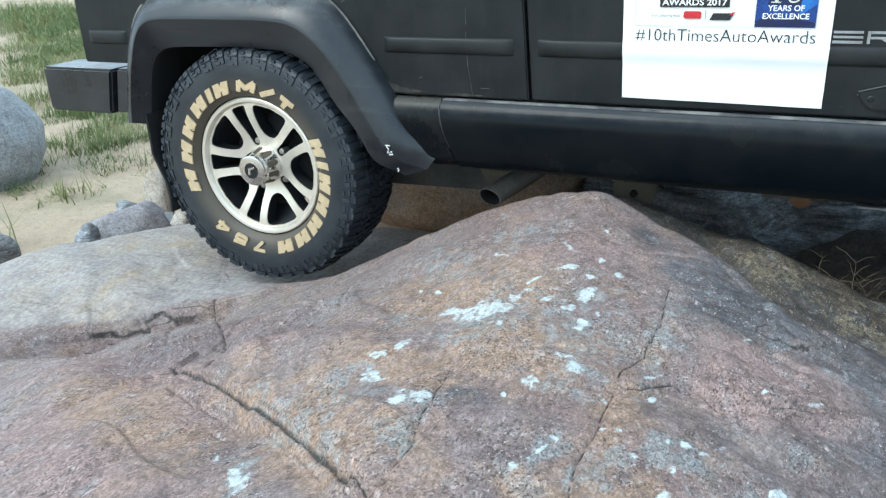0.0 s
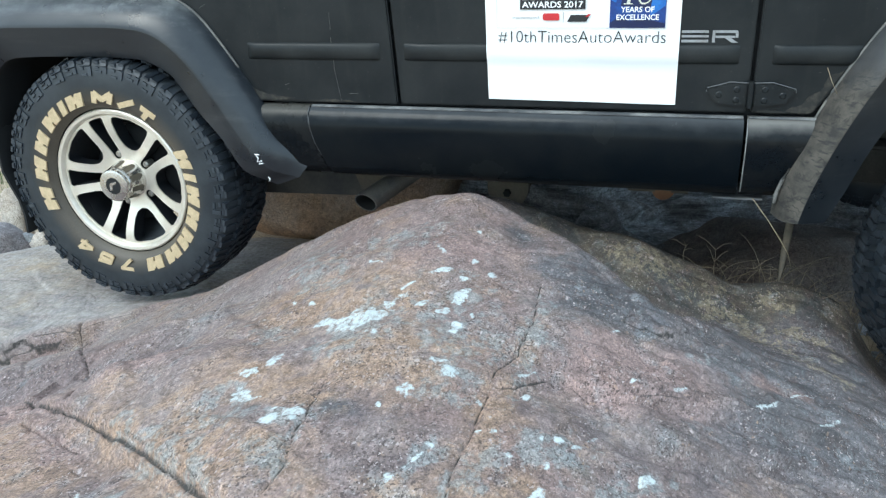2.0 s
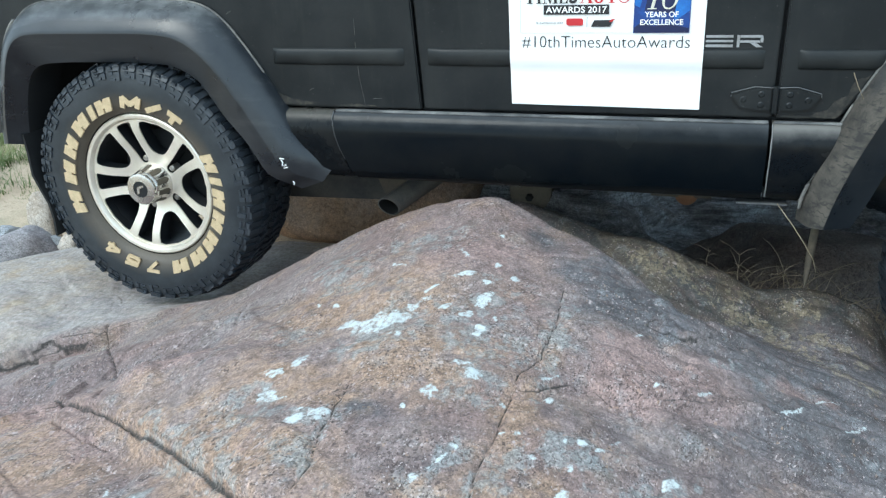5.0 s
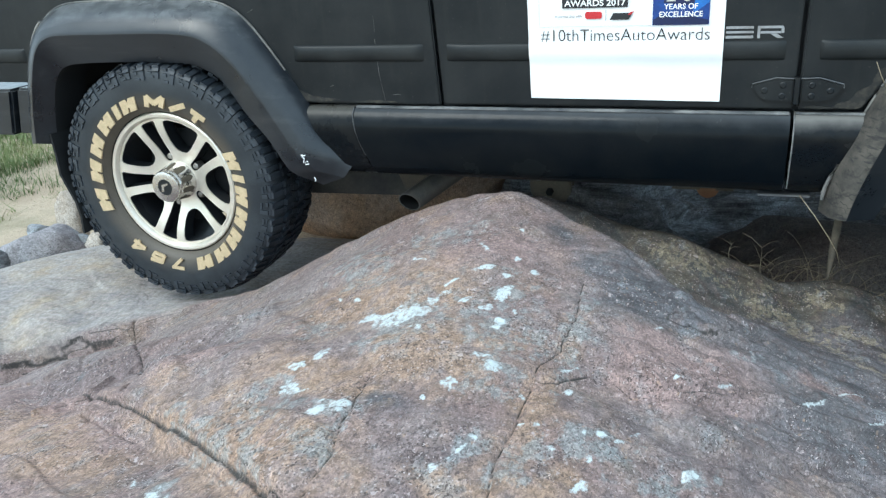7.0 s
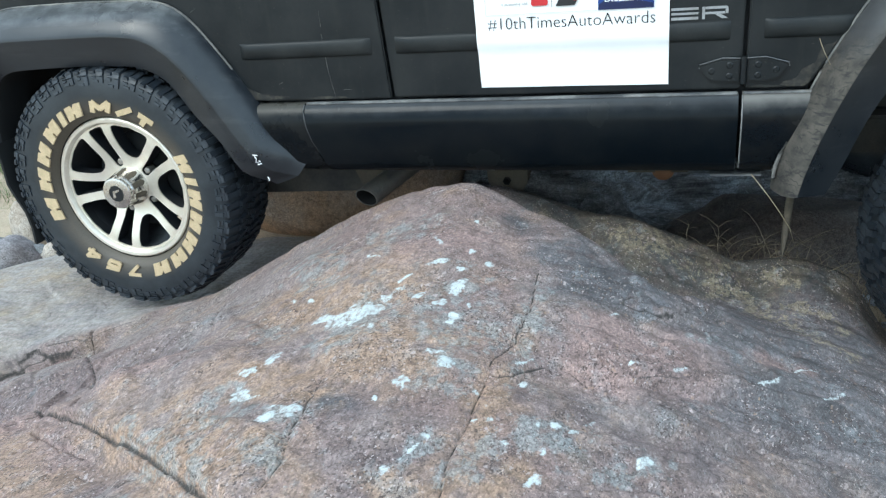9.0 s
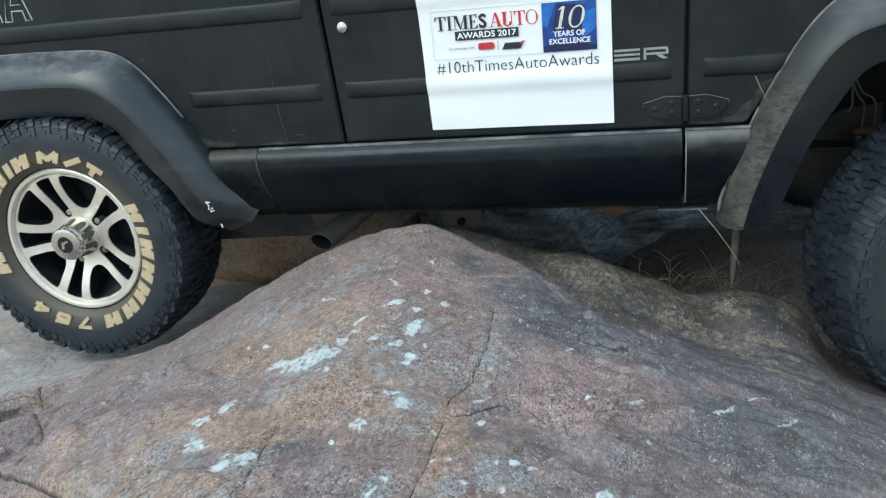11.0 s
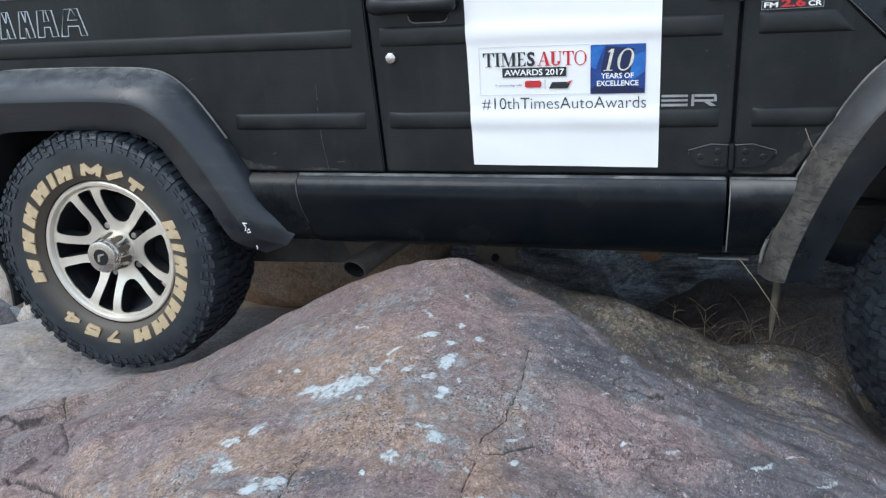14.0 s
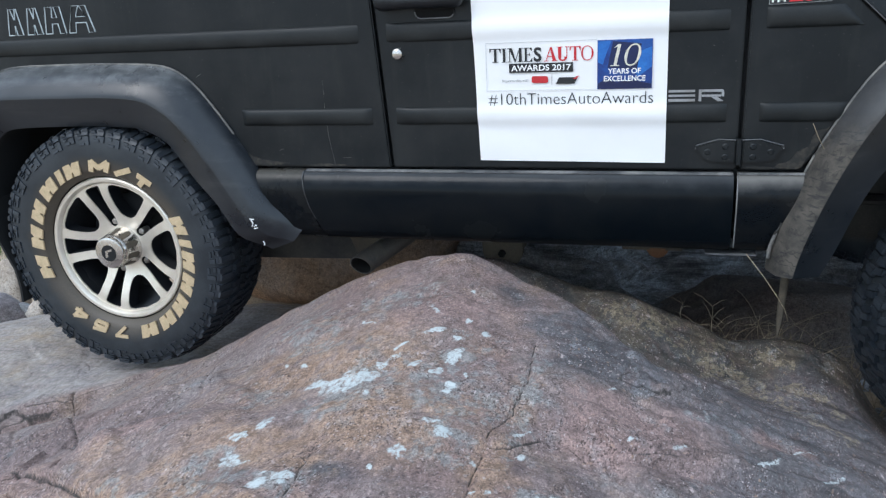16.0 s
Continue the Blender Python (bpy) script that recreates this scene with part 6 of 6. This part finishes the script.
# book-face capitals in strokes on a unit square
GLYPHS = {
    "T": [rect(0.39, 0.61, 0.0, 1.0), rect(0.0, 1.0, 0.94, 1.0), [(0.0, 0.70), (0.05, 0.70), (0.16, 0.94), (0.0, 0.94)], [(1.0, 0.70), (1.0, 0.94), (0.84, 0.94), (0.95, 0.70)], foot(0.24, 0.76, 0)],
    "I": [rect(0.26, 0.74, 0.0, 1.0), foot(0.0, 1.0, 0), foot(0.0, 1.0, 0.955)],
    "M": [rect(0.11, 0.16, 0.0, 1.0), [(0.10, 1.0), (0.30, 1.0), (0.56, 0.0), (0.46, 0.0)], [(0.82, 1.0), (0.76, 1.0), (0.46, 0.0), (0.51, 0.0)], rect(0.74, 0.92, 0.0, 1.0), foot(0.0, 0.27, 0), foot(0.66, 1.0, 0), foot(0.0, 0.2, 0.955), foot(0.8, 1.0, 0.955)],
    "E": [rect(0.12, 0.38, 0.0, 1.0), rect(0.0, 0.95, 0.95, 1.0), rect(0.0, 1.0, 0.0, 0.05), rect(0.3, 0.72, 0.48, 0.53), [(0.95, 0.72), (0.95, 0.95), (0.72, 0.95)], [(1.0, 0.30), (1.0, 0.05), (0.72, 0.05)], [(0.72, 0.36), (0.72, 0.66), (0.62, 0.505)]],
    "A": [[(0.46, 1.0), (0.54, 1.0), (0.17, 0.0), (0.11, 0.0)], [(0.44, 1.0), (0.58, 1.0), (0.92, 0.0), (0.66, 0.0)], rect(0.24, 0.72, 0.31, 0.36), foot(0.0, 0.32, 0), foot(0.58, 1.0, 0)],
    "U": [rect(0.13, 0.38, 0.28, 1.0), rect(0.80, 0.86, 0.28, 1.0), foot(0.0, 0.5, 0.955), foot(0.68, 1.0, 0.955)] + bow(0.495, 0.30, 0.365, 0.31, 0.10, 180, 360),
    "O": bow(0.5, 0.5, 0.5, 0.52, 0.06),
    "1": [rect(0.42, 0.68, 0.0, 1.0), foot(0.18, 0.92, 0), [(0.14, 0.84), (0.42, 0.88), (0.42, 0.96), (0.60, 1.0), (0.42, 1.0)]],
    "0": bow(0.5, 0.5, 0.46, 0.51, 0.07),
}


def book_word(parent, text, edges, z0, z1, y, material, lean=0.0):
    """Serif capitals, each between two of the given edges."""
    for letter, (x0, x1) in zip(text, edges):
        bm = bmesh.new()
        for n, stroke in enumerate(GLYPHS[letter]):
            bm.faces.new([bm.verts.new((x0 + u * (x1 - x0) + lean * (v - 0.5) * (z1 - z0), y - 0.00003 * n, z0 + v * (z1 - z0))) for u, v in stroke])
        part("lettering", bm, material, parent, smooth=False)


book_word(poster, "TIME", ((1.1465, 1.174), (1.1755, 1.188), (1.190, 1.227), (1.229, 1.2495)), 1.016, 1.0485, FACE, INK)
word(poster, "S", 1.2525, 1.2715, 1.0155, 1.0490, FACE, INK, bold=0.03)
book_word(poster, "AUTO", ((1.277, 1.3085), (1.3065, 1.3355), (1.337, 1.3625), (1.3635, 1.392)), 1.016, 1.0485, FACE, RED)
flat("black_band", poster, rect(1.193, 1.345, 0.991, 1.0125), FACE, INK)
word(poster, "AWARDS 2017", 1.198, 1.340, 0.9945, 1.009, FACE - 0.0008, PAPER, bold=0.02)
word(poster, "In partnership with", 1.176, 1.239, 0.9680, 0.9755, FACE, GREY_INK)
flat("red_mark", poster, [(1.247, 0.969), (1.251, 0.966), (1.283, 0.966), (1.286, 0.969), (1.286, 0.979), (1.282, 0.982), (1.250, 0.982), (1.247, 0.979)], FACE, RED)
flat("rule", poster, rect(1.2945, 1.2955, 0.962, 0.985), FACE, TRIM)
flat("dark_mark", poster, [(1.304, 0.963), (1.348, 0.963), (1.356, 0.978), (1.312, 0.978)], FACE, INK)
flat("red_tick", poster, [(1.345, 0.974), (1.352, 0.974), (1.360, 0.981), (1.352, 0.980)], FACE - 0.0006, RED)
for name, r in (("print_edge", rect(1.137, 1.399, 1.061, 1.0618)), ("print_edge", rect(1.137, 1.399, 0.949, 0.9498)), ("print_edge", rect(1.137, 1.1378, 0.9505, 1.0602))):
    flat(name, poster, r, FACE, PRINT_LINE)
flat("blue_panel", poster, rect(1.401, 1.5245, 0.949, 1.060), FACE, BLUE, "blue printed panel")
flat("blue_facet", poster, [(1.4022, 1.0571), (1.4324, 1.0579), (1.4179, 1.0209), (1.4139, 1.0045), (1.4022, 1.0103)], FACE - 0.0005, SKY_BLUE)
flat("blue_facet", poster, [(1.5004, 1.0341), (1.5233, 1.0431), (1.5233, 0.9983), (1.4923, 0.9749), (1.4863, 0.9901)], FACE - 0.0005, SKY_BLUE)
flat("blue_facet", poster, [(1.4782, 1.0588), (1.5233, 1.0600), (1.5233, 1.0440), (1.4984, 1.0333), (1.4855, 1.0456)], FACE - 0.0004, SEA_BLUE)
flat("navy_facet", poster, [(1.4022, 0.9609), (1.4179, 0.9716), (1.4461, 0.9634), (1.4742, 0.9696), (1.5233, 0.9593), (1.5233, 0.9498), (1.4022, 0.9498)], FACE - 0.0005, INK_BLUE)
flat("navy_panel", poster, [(1.424, 0.998), (1.490, 0.991), (1.500, 1.050), (1.436, 1.057)], FACE - 0.0007, INK_BLUE)
book_word(poster, "10", ((1.431, 1.458), (1.461, 1.500)), 1.001, 1.050, FACE - 0.0014, SILVER_INK, 0.22)
word(poster, "YEARS OF", 1.425, 1.499, 0.9835, 0.9960, FACE - 0.0014, PAPER, bold=0.02)
word(poster, "EXCELLENCE", 1.416, 1.510, 0.9665, 0.9790, FACE - 0.0014, PAPER, bold=0.02)
word(poster, "#10thTimesAutoAwards", 1.141, 1.528, 0.9125, 0.9425, FACE, INK, bold=-0.012)

# engine badge on the wing
flat("badge_plate", wing, [(1.764, 1.121), (1.888, 1.123), (1.888, 1.141), (1.862, 1.142), (1.855, 1.148), (1.803, 1.147), (1.797, 1.141), (1.764, 1.140)], -0.002, BADGE)
flat("badge_face", wing, [(1.7652, 1.1222), (1.8868, 1.1242), (1.8868, 1.1398), (1.8616, 1.1408), (1.8546, 1.1468), (1.8034, 1.1458), (1.7974, 1.1398), (1.7652, 1.1388)], -0.0026, INK)
word(wing, "FM", 1.769, 1.797, 1.1255, 1.1365, -0.0036, PAPER, bold=0.03)
word(wing, "2.6", 1.803, 1.852, 1.1255, 1.1425, -0.0036, RED, bold=0.04)
word(wing, "CR", 1.857, 1.884, 1.1260, 1.1370, -0.0036, PAPER, bold=0.03)

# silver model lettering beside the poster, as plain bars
for z0, z1 in ((0.9165, 0.9225), (0.9275, 0.9325), (0.9375, 0.9430)):
    flat("badge_bar", door, rect(1.562, 1.620, z0, z1), -0.002, BADGE)
flat("badge_bar", door, rect(1.628, 1.634, 0.9165, 0.9430), -0.002, BADGE)
flat("badge_bar", door, [(1.6345, 0.9375), (1.683, 0.9375), (1.680, 0.9430), (1.6345, 0.9430)], -0.002, BADGE)
flat("badge_bar", door, rect(1.6345, 1.676, 0.9265, 0.9315), -0.002, BADGE)
flat("badge_bar", door, rect(1.677, 1.683, 0.9270, 0.9370), -0.002, BADGE)
flat("badge_bar", door, [(1.655, 0.9260), (1.668, 0.9260), (1.683, 0.9165), (1.670, 0.9165)], -0.002, BADGE)

# outlined model lettering on the rear panel, as plain slanted shapes
for x0, x1, lean in ((-0.245, -0.195, 0.012), (-0.180, -0.128, 0.012), (-0.118, -0.050, 0.010), (-0.040, 0.044, 0.02)):
    z0, z1 = 1.129, 1.200
    p = [(x0, z0), (x0 + 0.022, z0), (x0 + 0.026, z0 + 0.026), (x1 - 0.024, z0 + 0.026), (x1 - 0.020, z0), (x1, z0), (x1 - lean, z1), (x1 - 0.02 - lean, z1), (x1 - 0.024, z0 + 0.042), (x0 + 0.028, z0 + 0.042), (x0 + 0.022 + lean, z1), (x0 + lean, z1)]
    line = tube([(x, -0.0012, z) for x, z in p + p[:1]], 0.0017, 5)
    part("outline_mark", line, OUTLINE, rear_panel)

# orange side lamp
lamp = part("side_lamp", slab([(2.006, 1.116), (2.020, 1.122), (2.112, 1.120), (2.112, 1.078), (2.050, 1.078), (2.024, 1.092)], -0.020, 0.016, 0.006), PLASTIC, car, "wedge-shaped grey lamp housing")
part("lamp_lens", box(2.038, 2.106, -0.040, -0.016, 1.081, 1.117, 0.009), ORANGE, lamp, "orange lens")

# dried dirt where the flares meet the panels
def crumbled(outline, step_length=0.006):
    """The outline with an uneven, crumbling edge."""
    rough, points = random.Random(5), []
    for (x0, z0), (x1, z1) in zip(outline, outline[1:] + outline[:1]):
        n = max(1, int(math.hypot(x1 - x0, z1 - z0) / step_length))
        for k in range(n):
            w = 0.0016 if k else 0.0007
            points.append((x0 + (x1 - x0) * k / n + rough.uniform(-w, w), z0 + (z1 - z0) * k / n + rough.uniform(-w, w)))
    return points


for outline in ([(1.795, 0.762), (1.852, 0.762), (1.885, 0.815), (1.908, 0.858), (1.880, 0.845), (1.868, 0.812), (1.845, 0.800), (1.832, 0.780), (1.812, 0.775)], [(0.455, 0.762), (0.560, 0.762), (0.585, 0.768), (0.540, 0.772), (0.505, 0.776), (0.470, 0.790), (0.445, 0.800)], [(0.63, 0.760), (0.76, 0.760), (0.74, 0.765), (0.68, 0.767)], [(1.735, 0.7605), (1.80, 0.7605), (1.79, 0.766), (1.75, 0.766)]):
    flat("dirt", car, crumbled(outline), -0.0016, DIRT)

# scuffs on the rear flare
for line in ([(0.484, 0.628), (0.497, 0.627)], [(0.487, 0.625), (0.493, 0.617), (0.489, 0.607), (0.497, 0.609), (0.494, 0.601), (0.506, 0.604)], [(0.499, 0.612), (0.503, 0.609)], [(0.517, 0.566), (0.521, 0.560), (0.519, 0.555)]):
    part("scuff", tube([(x, -0.0725, z) for x, z in line], 0.0017, 5), PAPER, car, "white scraped scuff")

# hairline scratches in the paint
for line in ([(0.702, 0.926), (0.704, 0.880), (0.706, 0.839), (0.712, 0.800), (0.718, 0.765)], [(0.703, 0.985), (0.7035, 0.945)], [(0.742, 0.782), (0.765, 0.783)], [(0.560, 0.802), (0.572, 0.806)], [(1.655, 1.040), (1.658, 1.0385)], [(0.335, 1.000), (0.352, 1.008)]):
    part("scratch", tube([(x, -0.0002, z) for x, z in line], 0.00045, 4), EDGE, car, "pale hairline scratch")

# ---- dry growth and grass ----


def stalk(points, radius, material, name, label, thick=6, taper=None):
    ob = new(name, mesh_of(tube(points, radius, thick, taper=taper), name, material, True))
    return tagged(ob, label, "dry stalk")


# flattened dead leaf caught under the front flare
bm = loft([[(1.839 + s * w - 0.008 * (k / 12) ** 2, -0.035 + 0.012 * math.sin(k * 0.28) + 0.004 * s * s, 0.535 - 0.0150 * k) for k, w in enumerate((0.008, 0.0085, 0.009, 0.009, 0.009, 0.009, 0.0088, 0.0085, 0.008, 0.0074, 0.0062, 0.004, 0.0005))] for s in (-1, -0.3, 0.4, 1)])
bmesh.ops.solidify(bm, geom=bm.faces[:], thickness=0.0015)
tagged(new("dry_leaf", mesh_of(bm, "dry_leaf", LEAF, True)), "brown dry strap leaf hanging under the front flare", "dry leaf")
stalk([(1.752, -0.005, 0.556), (1.790, -0.02, 0.510), (1.822, -0.03, 0.465), (1.845, -0.02, 0.425), (1.856, -0.01, 0.39)], 0.0011, STRAW, "dry_stalk", "thin dry straw caught behind the sill", 5)
stalk([(1.887, -0.078, 0.822), (1.872, -0.084, 0.85), (1.860, -0.084, 0.878)], 0.0008, STRAW, "dry_stalk", "thin dry straw caught on the front flare", 5)

rng = random.Random(5)
twigs = bmesh.new()
for n in range(90):
    x, y = rng.uniform(1.62, 1.80) if n % 4 == 0 else rng.uniform(1.80, 2.14), rng.uniform(0.13, 0.34)
    z = 0.47 - 0.32 * (x - 1.18) - 0.12
    lean_x, lean_y, tall = rng.uniform(-0.14, 0.14), rng.uniform(-0.10, 0.05), rng.uniform(0.06, 0.24) + (rng.uniform(0.0, 0.14) if x > 1.84 else 0.0)
    curl = rng.uniform(0.25, 0.75)
    pts = [Vector((x + lean_x * t * t + 0.010 * math.sin(5 * t + n), y + lean_y * t + 0.01 * math.cos(4 * t + n), z + tall * t * (1 - curl * t))) for t in (0, 0.15, 0.3, 0.45, 0.6, 0.75, 0.9, 1)]
    tube(pts, rng.uniform(0.0008, 0.0018), 4, twigs, taper=0.0004)
    # side shoots
    for q in range(rng.choice((0, 0, 1, 2, 3))):
        at_k = rng.randrange(3, 7)
        a, out = pts[at_k], Vector((rng.uniform(-0.06, 0.06), rng.uniform(-0.03, 0.03), rng.uniform(0.0, 0.05)))
        tube([a, a + 0.5 * out + Vector((0, 0, 0.006)), a + out], 0.0009, 4, twigs, taper=0.0004)
tagged(new("dry_twigs", mesh_of(twigs, "dry_twigs", STRAW, True)), "tangle of dry grass stems beside the front wheel", "dry grass", kind="stuff")

grass_m, tree, b = node_material("grass", 0.75)
at = where(tree)
c = ramp(tree, noise_node(tree, at, 1.5, 4), (0.35, (0.085, 0.13, 0.04)), (0.55, (0.16, 0.20, 0.07)), (0.7, (0.30, 0.28, 0.13)))
tree.links.new(c, b.inputs["Base Color"])
verts, faces = [], []


def blade(x, y, z, tall, lean, turn, wide):
    c, s = math.cos(turn), math.sin(turn)
    base = len(verts)
    for t, w in ((0, 1), (0.5, 0.8), (1, 0.05)):
        bend = lean * t * t
        for side in (-1, 1):
            verts.append((x + c * bend - s * wide * w * side, y + s * bend + c * wide * w * side, z + tall * t * (1 - 0.2 * t * lean / max(tall, 0.01))))
    faces.extend([(base, base + 1, base + 3, base + 2), (base + 2, base + 3, base + 5, base + 4)])


for n in range(330):
    far = rng.random() ** 2.0
    x, y = -2.6 - 9 * far + rng.gauss(0, 0.45), 2.3 + 6.5 * far + rng.gauss(0, 0.45)
    if n % 11 == 0:
        x, y = rng.uniform(-2.9, -1.9), rng.uniform(0.9, 2.0)
    size = rng.uniform(0.5, 1.2) * (1.0 if n % 11 else 0.35) * (1 + 1.2 * far)
    side_x, side_y = rng.gauss(0, 0.06), rng.gauss(0, 0.06)
    for k in range(90):
        tall = size * rng.uniform(0.06, 0.20)
        blade(x + side_x * k / 90 + rng.gauss(0, 0.10) * size, y + side_y * k / 90 + rng.gauss(0, 0.10) * size, -0.15, tall, tall * rng.uniform(0.3, 1.3), rng.uniform(0, 6.3), rng.uniform(0.0014, 0.003) * (1 + far))
for k in range(40):
    blade(-1.75 + rng.gauss(0, 0.07), 0.22 + rng.gauss(0, 0.06), -0.12, rng.uniform(0.12, 0.34), rng.uniform(0.02, 0.18), rng.uniform(0, 6.3), 0.003)
me = bpy.data.meshes.new("grass")
me.from_pydata(verts, [], faces)
me.materials.append(grass_m)
tagged(new("grass", me), "sparse green and yellowing grass tufts on sand", "grass", kind="stuff")
